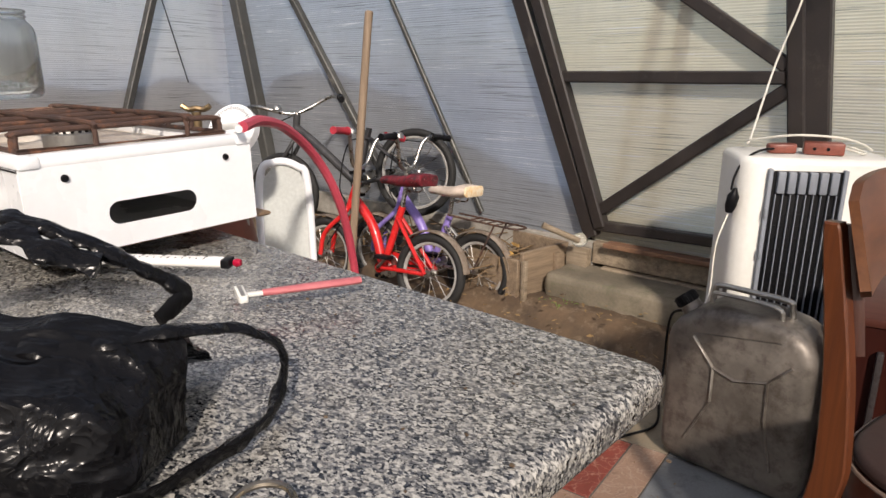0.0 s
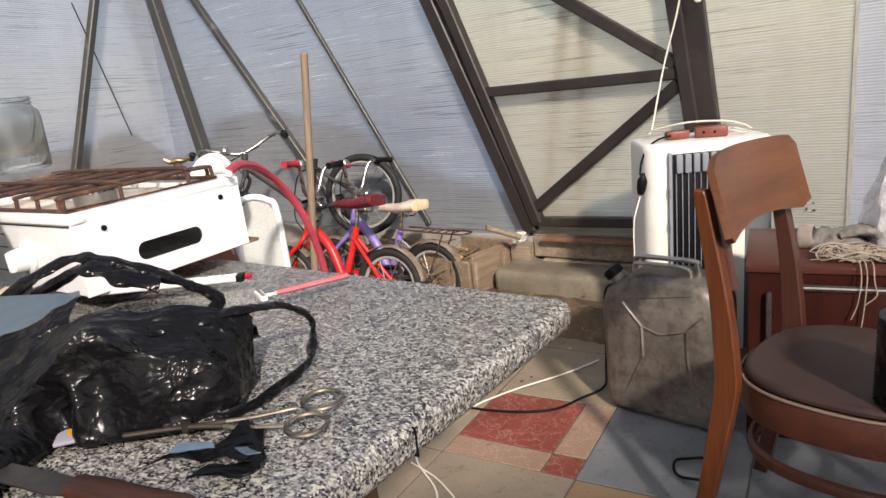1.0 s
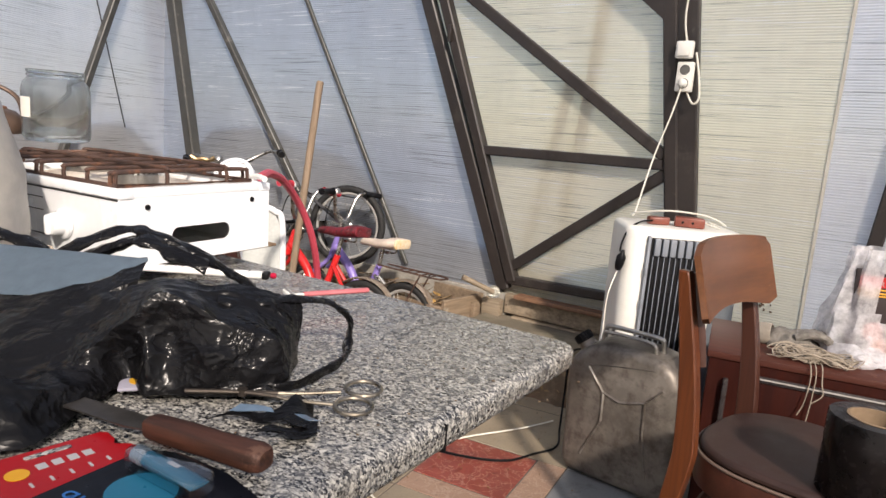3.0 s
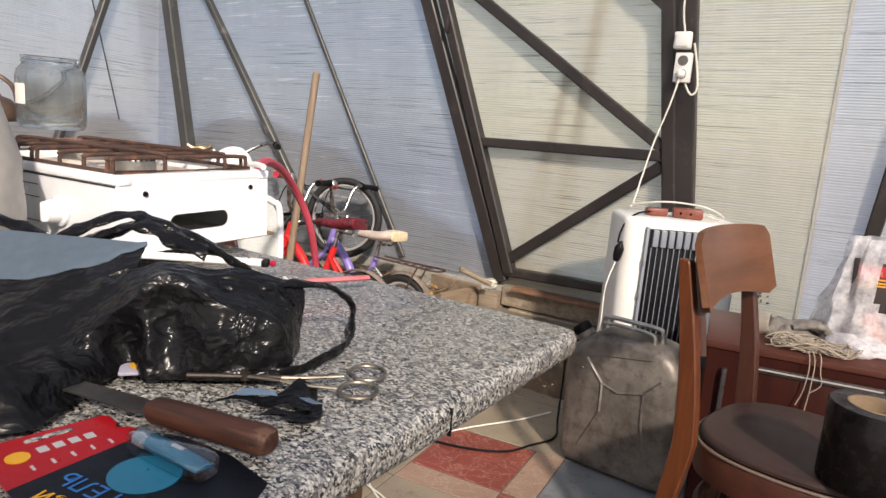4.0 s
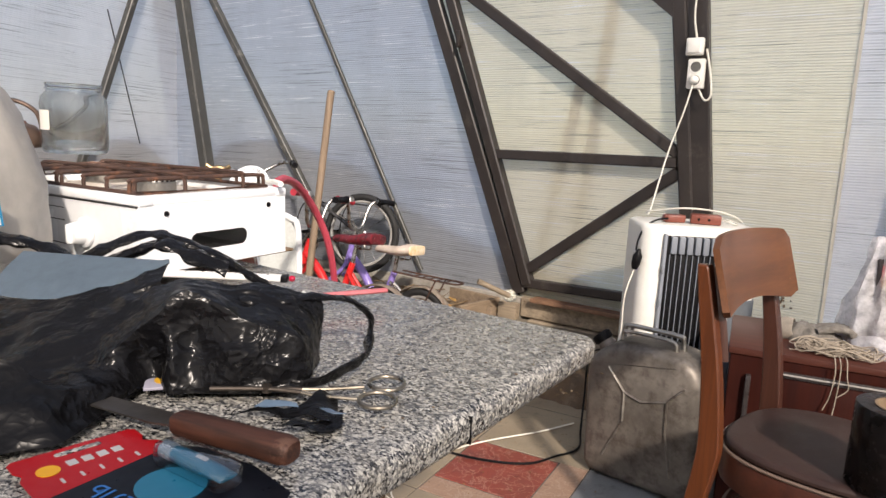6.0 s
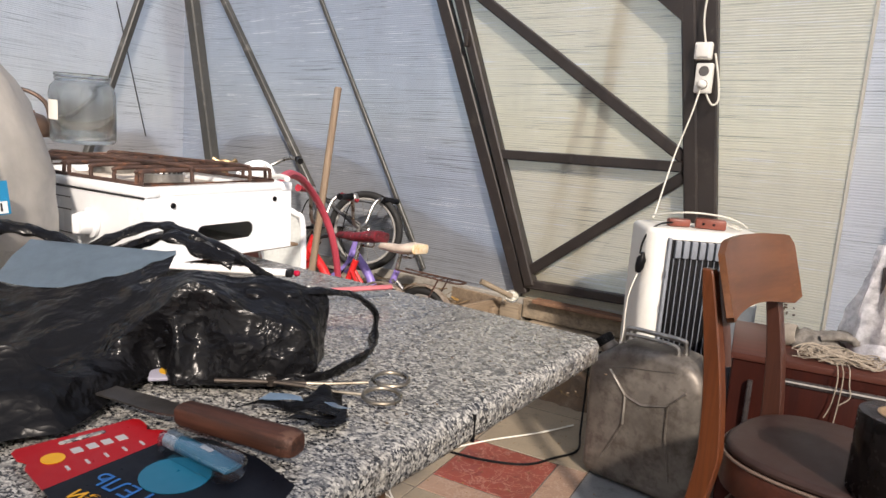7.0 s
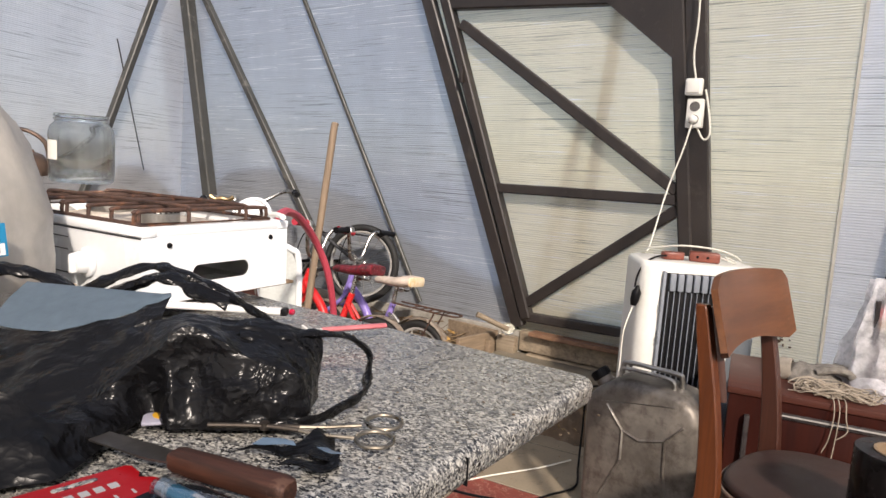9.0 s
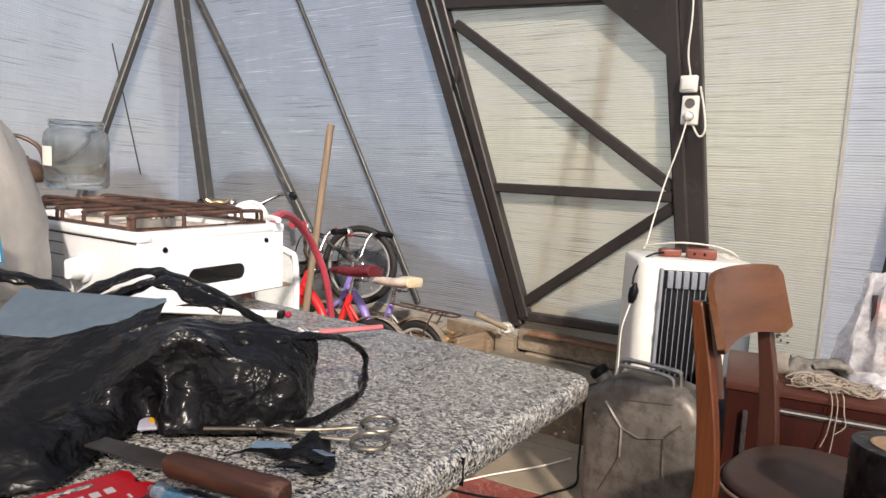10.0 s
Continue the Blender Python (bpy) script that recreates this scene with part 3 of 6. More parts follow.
def thick_glass():
    m, t, out = mat("jar_glass")
    gl = nd(t, "ShaderNodeBsdfGlass", Color=(0.93, 0.945, 0.94, 1), Roughness=0.0, IOR=1.5)
    tr = nd(t, "ShaderNodeBsdfTransparent", Color=(0.96, 0.97, 0.965, 1))
    mx = nd(t, "ShaderNodeMixShader", Fac=0.85)
    t.links.new(bumped(t, noise_tex(t, coords(t, (1, 1, 0.5)), 30.0, 2.0), 0.10, 0.002), gl.inputs["Normal"])
    t.links.new(tr.outputs[0], mx.inputs[1])
    t.links.new(gl.outputs[0], mx.inputs[2])
    t.links.new(mx.outputs[0], out.inputs[0])
    return m


M_GLASS = thick_glass()
jar_m = on_table(-0.835, 0.99, (1, 0.2), 0.169)
jar = thing("glass_jar", jar_m, "empty clear glass preserving jar with a torn paper label", "jar")
b = bm0()
prof = [(0, 0.004), (0.045, 0.002), (0.056, 0.0), (0.060, 0.006), (0.061, 0.02), (0.061, 0.098), (0.058, 0.110), (0.050, 0.119), (0.0485, 0.122), (0.051, 0.124), (0.051, 0.127), (0.0485, 0.129), (0.051, 0.131), (0.051, 0.135), (0.049, 0.1365), (0.047, 0.135), (0.0465, 0.122), (0.056, 0.110), (0.0585, 0.098), (0.0585, 0.02), (0.05, 0.008), (0, 0.007)]
lathe(b, prof, 40)
o = part("body", b, M_GLASS, jar)
o.visible_shadow = False
b = bm0()
pts = [[(0.0618 * math.cos(a), 0.0618 * math.sin(a), z) for a in [radians(205 + 4 * i) for i in range(9)]] for z in (0.045, 0.083)]
grid_skin(b, pts, False, False)
part("paper_label", b, plain("old_paper", (0.72, 0.69, 0.62), 0.8), jar, "torn whitish paper label")
b = bm0()
for k in range(9):
    a = radians(262 + 7 * k)
    box(b, (0.0612, 0, 0.022 + 0.003 * math.sin(k * 2.3)), (0.002, 0.004, 0.009), Matrix.Rotation(a, 4, "Z"), bevel=0.0008, seg=1)
part("embossed_marks", b, M_GLASS, jar, "raised glass marks near the base").visible_shadow = False

# kettle behind the jar
kettle = thing("kettle", on_table(-1.0, 1.075, (1, 0.1), 0.167), "old sooty brown kettle with a curved handle on the grate", "kettle")
b = bm0()
lathe(b, [(0, 0), (0.055, 0), (0.06, 0.01), (0.058, 0.03), (0.045, 0.045), (0.03, 0.05), (0, 0.05)], 28)
M_SOOT = surface("sooty_brown", (0.16, 0.10, 0.07), (0.05, 0.04, 0.035), 14, 0.45, 0.4, 90, 0.2)
body = part("body", b, M_SOOT, kettle)
b = bm0()
lathe(b, [(0.03, 0), (0.028, 0.006), (0.008, 0.01), (0.009, 0.02), (0, 0.023)], 20, Matrix.Translation((0, 0, 0.049)))
part("lid", b, surface("copper_brown", (0.35, 0.16, 0.08), (0.2, 0.09, 0.05), 10, 0.4, 0.6), kettle, "brownish lid")
b = bm0()
tube(b, curve([(-0.055, 0, 0.03), (-0.05, 0, 0.075), (0.0, 0, 0.098), (0.05, 0, 0.075), (0.062, 0, 0.02)], 6), 0.0075, 10, flat=0.6)
part("handle", b, M_SOOT, kettle, "curved dark handle")

# grey sack
M_SACK = surface("grey_sack_film", (0.46, 0.43, 0.385), (0.42, 0.395, 0.355), 3, 0.55, 0, 40, 0.05)
sack = thing("sack", on_table(-0.955, 0.60, (1, 0), 0.001), "plump grey plastic sack with a printed label", "sack")
b = bm0()
lathe(b, [(0, 0), (0.19, 0.0), (0.22, 0.02), (0.228, 0.07), (0.224, 0.14), (0.208, 0.21), (0.18, 0.28), (0.14, 0.33), (0.08, 0.36), (0, 0.37)], 44)
bmesh.ops.subdivide_edges(b, edges=b.edges[:], cuts=1, use_grid_fill=True)
rumple(b, 0.012, 7.0, 3.0)
rumple(b, 0.004, 22.0, 1.0)
part("bag_body", b, M_SACK, sack)


def curved_patch(b, r, a0, a1, z0, z1, n=10, lean=0.0):
    rows = []
    for k in range(5):
        z = z0 + (z1 - z0) * k / 4
        rr = r - lean * max(0, z - 0.07)
        rows.append([(rr * math.cos(radians(a0 + (a1 - a0) * i / n)), rr * math.sin(radians(a0 + (a1 - a0) * i / n)), z) for i in range(n + 1)])
    return grid_skin(b, rows, False, False)


b = bm0()
curved_patch(b, 0.250, 285, 338, 0.100, 0.145, lean=0.12)
lab = part("blue_print", b, plain("blue_print", (0.01, 0.22, 0.42), 0.35), sack, "bright blue printed band")
b = bm0()
curved_patch(b, 0.250, 283, 333, 0.145, 0.185, lean=0.12)
part("orange_print", b, surface("orange_print", (0.62, 0.30, 0.12), (0.45, 0.33, 0.25), 10, 0.4, 0, 60, 0.0), sack, "orange picture print")
b = bm0()
curved_patch(b, 0.250, 281, 328, 0.185, 0.21, lean=0.12)
part("pale_print", b, plain("pale_print", (0.5, 0.68, 0.62), 0.4), sack, "pale green print")
b = bm0()
curved_patch(b, 0.2508, 317, 337, 0.102, 0.118, lean=0.12)
bl = part("bar_panel", b, plain("white_print", (0.8, 0.8, 0.8), 0.4), sack, "white panel with dark bars")
b = bm0()
for k in range(9):
    a = 318.5 + 2.0 * k
    curved_patch(b, 0.2514, a, a + (0.6 if k % 3 else 1.2), 0.105, 0.116, 1, lean=0.12)
part("bars", b, M_BLACK, bl)

# cloth and wrapper between sack and stove
b = bm0()
bmesh.ops.create_icosphere(b, subdivisions=4, radius=1.0)
for v in b.verts:
    v.co = Vector((v.co.x * 0.055, v.co.y * 0.03, max(v.co.z, -0.3) * 0.03 + 0.012))
rumple(b, 0.012, 35.0, 5.0)
solo("work_glove", b, surface("beige_cloth", (0.52, 0.43, 0.33), (0.36, 0.29, 0.21), 20, 0.9, 0, 300, 0.6), on_table(-0.70, 0.585, (0.9, -0.3), 0.003), "crumpled beige cloth work glove on the table", "glove")
b = bm0()
lathe(b, [(0, 0.0), (0.022, 0.0), (0.026, 0.05), (0.0255, 0.05), (0.0215, 0.002), (0, 0.002)], 20)
rumple(b, 0.004, 60.0, 2.0)
o = solo("plastic_cup", b, glass_mat("clear_plastic", (0.95, 0.95, 0.95), 0.1), on_table(-0.735, 0.535, (1, 0), 0.001), "small crumpled clear plastic cup", "cup")
o.visible_shadow = False


# ---- black bag ----
def film(name, c, c2, rough, bump):
    """Thin crumpled plastic: sharp little facets between creases, at three sizes."""
    m, t, out = mat(name)
    p = nd(t, "ShaderNodeBsdfPrincipled", Specular_IOR_Level=0.15)
    v = coords(t)
    warp = nd(t, "ShaderNodeTexNoise", Scale=14.0, Detail=3.0)
    t.links.new(v, warp.inputs["Vector"])
    vm = nd(t, "ShaderNodeVectorMath")
    vm.operation = "MULTIPLY_ADD"
    vm.inputs[1].default_value = (0.05, 0.05, 0.05)
    t.links.new(warp.outputs["Color"], vm.inputs[0])
    t.links.new(coords(t, (0.75, 1.35, 1.1), (10, 0, 32)), vm.inputs[2])
    h = None
    for sc, am in ((24.0, 1.0), (58.0, 0.5), (130.0, 0.22)):
        w = nd(t, "ShaderNodeTexVoronoi", Scale=sc)
        t.links.new(vm.outputs[0], w.inputs["Vector"])
        k = nd(t, "ShaderNodeMath")
        k.operation = "MULTIPLY_ADD"
        k.inputs[1].default_value = am
        t.links.new(w.outputs["Distance"], k.inputs[0])
        if h is not None:
            t.links.new(h, k.inputs[2])
        h = k.outputs[0]
    area = noise_tex(t, v, 7.0, 3.0, 0.5)
    st = nd(t, "ShaderNodeMath")
    st.operation = "MULTIPLY"
    st.inputs[1].default_value = bump
    t.links.new(ramp(t, area, [(0.38, (0.45,) * 3), (0.60, (1, 1, 1))]), st.inputs[0])
    bp = nd(t, "ShaderNodeBump", Distance=0.006)
    t.links.new(h, bp.inputs["Height"])
    t.links.new(st.outputs[0], bp.inputs["Strength"])
    t.links.new(bp.outputs[0], p.inputs["Normal"])
    t.links.new(ramp(t, area, [(0.3, c), (0.7, c2)]), p.inputs["Base Color"])
    t.links.new(ramp(t, area, [(0.3, (rough + 0.1,) * 3), (0.7, (rough - 0.04,) * 3)]), p.inputs["Roughness"])
    t.links.new(p.outputs[0], out.inputs[0])
    return m


M_BAG = film("black_bag_film", (0.003, 0.003, 0.0034), (0.0045, 0.0045, 0.0052), 0.24, 0.9)
BAG = on_table(-0.50, 0.31, (1, 0))
bag = thing("carrier_bag", BAG, "crumpled black plastic carrier bag lying on the table", "bag")
inv = BAG.inverted()


def L(*p):
    return inv @ Vector(p)


# guide lines of the bag's skin, from its far end to its open end
FOOT = [(-0.62, 0.02), (-0.52, 0.089), (-0.484, 0.11), (-0.468, 0.188), (-0.450, 0.236), (-0.43, 0.209), (-0.405, 0.211), (-0.356, 0.212), (-0.304, 0.225), (-0.291, 0.285), (-0.287, 0.31)]
BULGE = [(-0.68, 0.09, 0.80), (-0.56, 0.15, 0.822), (-0.508, 0.15, 0.800), (-0.473, 0.20, 0.784), (-0.455, 0.238, 0.795), (-0.43, 0.214, 0.802), (-0.405, 0.226, 0.806), (-0.352, 0.212, 0.800), (-0.298, 0.235, 0.792), (-0.289, 0.287, 0.79), (-0.287, 0.312, 0.79)]
CREASE = [(-0.70, 0.19, 0.79), (-0.585, 0.20, 0.782), (-0.535, 0.21, 0.783), (-0.492, 0.22, 0.803), (-0.465, 0.232, 0.826), (-0.439, 0.226, 0.846), (-0.414, 0.235, 0.867), (-0.355, 0.228, 0.838), (-0.300, 0.242, 0.820), (-0.289, 0.29, 0.817), (-0.287, 0.314, 0.815)]
RIDGE = [(-0.74, 0.33, 0.805), (-0.635, 0.31, 0.815), (-0.575, 0.30, 0.829), (-0.513, 0.30, 0.843), (-0.487, 0.30, 0.851), (-0.46, 0.30, 0.859), (-0.435, 0.31, 0.865), (-0.38, 0.305, 0.863), (-0.325, 0.31, 0.857), (-0.297, 0.318, 0.846), (-0.287, 0.32, 0.835)]


def seam(pts):
    return curve([p if len(p) == 3 else tb(*p, 0.0006) for p in pts], 16)


lines = [seam(FOOT), seam(BULGE), seam(CREASE), seam(RIDGE), seam([(p[0] - 0.015, p[1] + 0.10 + 0.5 * min(0, -0.3 - p[0]) * -0.1) for p in RIDGE])]
rows = [lines[0]]
for la, lb in zip(lines, lines[1:]):
    for k in range(1, 27):
        rows.append([p.lerp(q, k / 26) for p, q in zip(la, lb)])
b = bm0()
grid_skin(b, [[inv @ p for p in r] for r in rows], False, False)
b.normal_update()
last = len(rows) - 1
ncol = len(lines[0])
for i, v in enumerate(list(b.verts)):
    j = i // ncol
    e = min(1.0, j / 8, (last - j) / 8)
    p = v.co
    q = Vector((p.x + 0.5 * p.y, p.y * 1.6 - 0.3 * p.x, p.z * 1.3))
    f = 0.0
    for k, (sc, am) in enumerate(((8, 0.0050), (17, 0.0030), (38, 0.0012))):
        w = noise.noise(p * 9 + Vector((k, 2, 5)))
        f += am * (0.55 - 2.2 * abs(noise.noise(q * sc + Vector((w * 0.8, k * 5.1, w)))))
    v.co = p + v.normal * f * e * (1 if v.normal.z > -0.2 else -1)
part("bag_skin", b, M_BAG, bag)


def strap(pts, w, name, seed, broad=0.6):
    """A folded plastic strap: a flat, rumpled ribbon with two sides."""
    c = curve(pts, 9)
    b = bm0()
    n = len(c)
    rs = [w * (0.75 + 0.35 * noise.noise(Vector((i * 0.23, seed, 0)))) for i in range(n)]
    rs = [r * (1 + broad * max(0.0, 1 - i / 20)) for i, r in enumerate(rs)]
    tube(b, c, rs, 12, flat=0.42)
    rumple(b, 0.0035, 45.0, seed)
    return part(name, b, M_BAG, bag)


strap([L(-0.375, 0.285, 0.846), L(-0.335, 0.298, 0.846), L(-0.295, 0.318, 0.845), L(-0.255, 0.35, 0.834), L(-0.232, 0.362, 0.812), L(-0.231, 0.345, 0.785), L(-0.240, 0.30, 0.777), L(-0.29, 0.235, 0.772), L(-0.33, 0.23, 0.775)], 0.0105, "handle", 1.0, 1.5)
strap([L(-0.66, 0.42, 0.80), L(-0.609, 0.48, 0.855), L(-0.545, 0.50, 0.884), L(-0.504, 0.50, 0.882), L(-0.443, 0.505, 0.855), L(-0.40, 0.52, 0.825), L(-0.375, 0.53, 0.80), L(-0.39, 0.50, 0.783)], 0.013, "handle", 4.0)
strap([L(-0.64, 0.49, 0.82), L(-0.59, 0.49, 0.846), L(-0.545, 0.49, 0.866), L(-0.51, 0.48, 0.876), L(-0.47, 0.47, 0.862), L(-0.43, 0.48, 0.845)], 0.021, "rim_fold", 7.0)
strap([L(-0.80, 0.40, 0.83), L(-0.74, 0.46, 0.872), L(-0.69, 0.48, 0.873), L(-0.64, 0.49, 0.85)], 0.024, "rim_fold", 9.0)
# bluish card showing in the bag's mouth
b = bm0()
nn = 18
top_e, bot_e = [], []
for k in range(nn + 1):
    s = k / nn
    top_e.append(L(*(Vector((-0.672, 0.44, 0.868)).lerp(Vector((-0.471, 0.362, 0.875)), s))))
    q = Vector((-0.675, 0.36, 0.832)).lerp(Vector((-0.469, 0.357, 0.872)), s)
    q += Vector((0, -0.03, -0.016)) * math.sin(s * math.pi) + Vector((0, 0.004, 0)) * noise.noise(Vector((k * 0.9, 0, 0)))
    bot_e.append(L(*q))
mid = [(a + c) / 2 + Vector((0, 0, 0.004)) for a, c in zip(top_e, bot_e)]
grid_skin(b, [top_e, mid, bot_e], False, False)
bmesh.ops.solidify(b, geom=b.faces[:], thickness=0.0015)
solo("card", b, surface("blue_card", (0.155, 0.21, 0.265), (0.135, 0.185, 0.235), 4, 0.55, 0, 60, 0.03), BAG, "dull blue card sticking out of the black bag", "card")
# torn edge of the bag along the card
b = bm0()
edge = [v + Vector((0, -0.004, 0.001 + 0.003 * noise.noise(Vector((i * 0.7, 3, 0))))) for i, v in enumerate(bot_e)]
low = [v + Vector((0.0, -0.05, -0.045)) for v in bot_e]
grid_skin(b, [edge, [(a + c) / 2 + Vector((0, -0.008, 0.01)) for a, c in zip(edge, low)], low], False, False)
rumple(b, 0.004, 40.0, 2.0)
part("torn_edge", b, M_BAG, bag)
# white and yellow packet under the bag
b = bm0()
box(b, (0, 0, 0.003), (0.034, 0.046, 0.004), bevel=0.0015)
pk = solo("packet", b, plain("white_card", (0.26, 0.25, 0.30), 0.6), on_table(-0.442, 0.238, (0.9, 0.2)), "small white packet with a yellow round mark under the bag", "packet")
b = bm0()
lathe(b, [(0.010, 0), (0.010, 0.0008), (0, 0.0008)], 18, Matrix.Translation((0.002, -0.006, 0.0051)))
part("yellow_mark", b, plain("yellow_print", (0.5, 0.27, 0.02), 0.5), pk)

# ---- small things on the table ----
# glue on its backing card
CARD = on_table(-0.5095, 0.0703, (0.0715, 0.0677), 0.0008)   # x along the red end, y to the left of it
cx = (tb(-0.4309, 0.1305) - tb(-0.5024, 0.0628)).length
card = thing("glue_pack", CARD, "red and black card pack with a blue tube of gel glue", "glue")
M_CRED = plain("card_red", (0.26, 0.004, 0.007), 0.35, spec=0.25)
M_CBLACK = plain("card_black", (0.004, 0.005, 0.008), 0.35, spec=0.15)
M_PWHITE = plain("print_white", (0.3, 0.3, 0.3), 0.4)
M_PYEL = plain("print_yellow", (0.5, 0.25, 0.012), 0.4)
M_PBLUE = plain("print_blue", (0.012, 0.10, 0.30), 0.4)
M_CYAN = plain("print_cyan", (0.005, 0.10, 0.17), 0.35)
CW = cx
b = bm0()
prism(b, [(0.004, 0), (CW - 0.004, 0), (CW, -0.004), (CW, -0.018), (CW - 0.004, -0.026), (CW + 0.006, -0.034), (CW + 0.012, -0.050), (0.0, -0.070), (0.0, -0.034), (0.004, -0.026), (0.0, -0.018), (0, -0.004)], 0, 0.0012)
part("red_end", b, M_CRED, card, "red card end", smooth=False)
b = bm0()
prism(b, [(0.0, -0.0702), (CW + 0.012, -0.0502), (CW + 0.030, -0.075), (CW + 0.042, -0.125), (CW + 0.040, -0.175), (CW + 0.03, -0.185), (0.008, -0.185), (0, -0.175)], 0, 0.0012)
part("black_end", b, M_CBLACK, card, "black card end", smooth=False)
b = bm0()
prism(b, rounded(0.036, 0.006, 0.0028, 4, CW / 2, -0.010), 0.0013, 0.0017)
part("hanger_slot", b, M_GRANITE, card, "slot in the card", smooth=False)
b = bm0()                                  # brand mark as plain slanted bars
for k in range(4):
    x0 = 0.038 + 0.0115 * k
    box(b, (x0, -0.0285, 0.0016), (0.0075, 0.009, 0.0006), bevel=0.0002, seg=1)
part("white_mark", b, M_PWHITE, card, "white plain bars", smooth=False)
b = bm0()
lathe(b, [(0.0085, 0), (0.0085, 0.0006), (0, 0.0006)], 16, Matrix.Translation((0.020, -0.031, 0.0013)))
part("sun_mark", b, M_PYEL, card, "yellow round mark", smooth=False)
for k in range(5):
    b = bm0()
    box(b, (0.023 + 0.0145 * k, -0.0515 + 0.0012 * k, 0.0016), (0.002, 0.007, 0.0006))
    part("label_bar", b, M_PWHITE, card, smooth=False)


def text_part(word, size, material, parent, m, name):
    cu = bpy.data.curves.new(name, "FONT")
    cu.body, cu.size, cu.extrude = word, size, 0.0002
    ob = new(name, cu)
    dg = bpy.context.evaluated_depsgraph_get()
    me = bpy.data.meshes.new_from_object(ob.evaluated_get(dg))
    bpy.data.objects.remove(ob)
    me.materials.clear()
    me.materials.append(material)
    o = new(name, me)
    o.parent = parent
    o.matrix_local = m
    return o


text_part("ГЕЛЬ", 0.021, M_PBLUE, card, pose(0.055, -0.125, 0.0017, 0, 0, 105), "blue_lettering")
text_part("клей", 0.021, M_PYEL, card, pose(0.036, -0.128, 0.0017, 0, 0, 112), "yellow_lettering")
b = bm0()
lathe(b, [(0.026, 0), (0.026, 0.0006), (0, 0.0006)], 28, Matrix.Translation((0.078, -0.108, 0.0013)))
part("cyan_disc", b, M_CYAN, card, "cyan round picture", smooth=False)
TUBE = pose(0.097, -0.080, 0.0092, 0, 0, -80)
b = bm0()
grid_skin(b, [[(x, r * math.cos(k * math.tau / 14), s * math.sin(k * math.tau / 14)) for k in range(14)] for x, r, s in ((0.0, 0.0070, 0.0070), (0.02, 0.0078, 0.0072), (0.045, 0.0086, 0.005), (0.060, 0.009, 0.0015))])
for v in b.verts:
    v.co = TUBE @ v.co
tube_p = part("tube", b, plain("tube_cyan", (0.004, 0.075, 0.13), 0.35), card, "blue glue tube")
b = bm0()
lathe(b, [(0, 0), (0.006, 0), (0.006, 0.006), (0.0076, 0.007), (0.0076, 0.016), (0.0055, 0.018), (0, 0.018)], 16, TUBE @ pose(0.002, 0, 0, 0, -90, 0))
part("cap", b, plain("cap_milky", (0.12, 0.15, 0.18), 0.3), tube_p, "milky screw cap")
b = bm0()
box(b, (0.030, 0, 0.0067), (0.012, 0.004, 0.0005))
for v in b.verts:
    v.co = TUBE @ v.co
part("label_bar", b, M_PWHITE, tube_p, smooth=False)
b = bm0()
prism(b, rounded(0.084, 0.029, 0.011, 5), -0.0078, 0.0085, TUBE @ Matrix.Translation((0.024, 0, 0)), bevel=0.004)
o = part("blister", b, glass_mat("blister_plastic", (0.80, 0.84, 0.88), 0.03), card, "clear plastic blister")
o.visible_shadow = False

# knife
KN = on_table(-0.394, 0.127, (0.1056, -0.0594), 0.001)
knife = thing("knife", KN, "old kitchen knife with a worn brown wooden handle", "knife")
M_KWOOD = wood("knife_wood", (0.060, 0.021, 0.012), (0.007, 0.003, 0.002), 0, 0.6, 3.2, wear=(0.09, 0.045, 0.03))
b = bm0()
secs = []
for x, w, h in ((-0.004, 0.009, 0.008), (0.0, 0.0105, 0.0092), (0.03, 0.0115, 0.0098), (0.08, 0.0112, 0.0098), (0.110, 0.0126, 0.0104), (0.117, 0.011, 0.009), (0.119, 0.009, 0.008)):
    secs.append([(x, w * math.copysign(abs(math.cos(a)) ** 0.6, math.cos(a)), 0.0104 + h * math.copysign(abs(math.sin(a)) ** 0.45, math.sin(a))) for a in [k * math.tau / 16 for k in range(16)]])
grid_skin(b, secs)
part("handle", b, M_KWOOD, knife)
b = bm0()
prism(b, [(0.0, -0.009), (-0.02, -0.013), (-0.115, -0.011), (-0.15, 0.004), (-0.12, 0.010), (-0.02, 0.0105), (0.0, 0.009)], 0.0095, 0.0112)
part("blade", b, surface("stained_blade", (0.11, 0.10, 0.09), (0.05, 0.045, 0.04), 14, 0.35, 0.7), knife, "dark stained steel blade")
# long-shanked scissors with ring grips
SC = on_table(-0.388, 0.212, (0.17, 0.0), 0.004)
sc = thing("forceps", SC, "long steel forceps with two ring handles", "forceps")
M_BRIGHT = surface("worn_steel", (0.34, 0.30, 0.24), (0.20, 0.17, 0.13), 20, 0.3, 1.0, 120, 0.05)
b = bm0()
tube(b, curve([(0.088, -0.001, 0.002), (0.115, 0.0, 0.002), (0.152, 0.006, 0.002)], 5), 0.0021, 8)
tube(b, ringpts((0.176, 0.016, 0.002), 0.0185, "z", 26), 0.0024, 8, closed=True)
part("upper_shank", b, M_BRIGHT, sc)
b = bm0()
tube(b, curve([(0.088, -0.010, 0.003), (0.105, -0.016, 0.002), (0.148, -0.024, 0.002)], 5), 0.0021, 8)
tube(b, ringpts((0.166, -0.026, 0.002), 0.0185, "z", 26), 0.0024, 8, closed=True)
part("lower_shank", b, M_BRIGHT, sc)
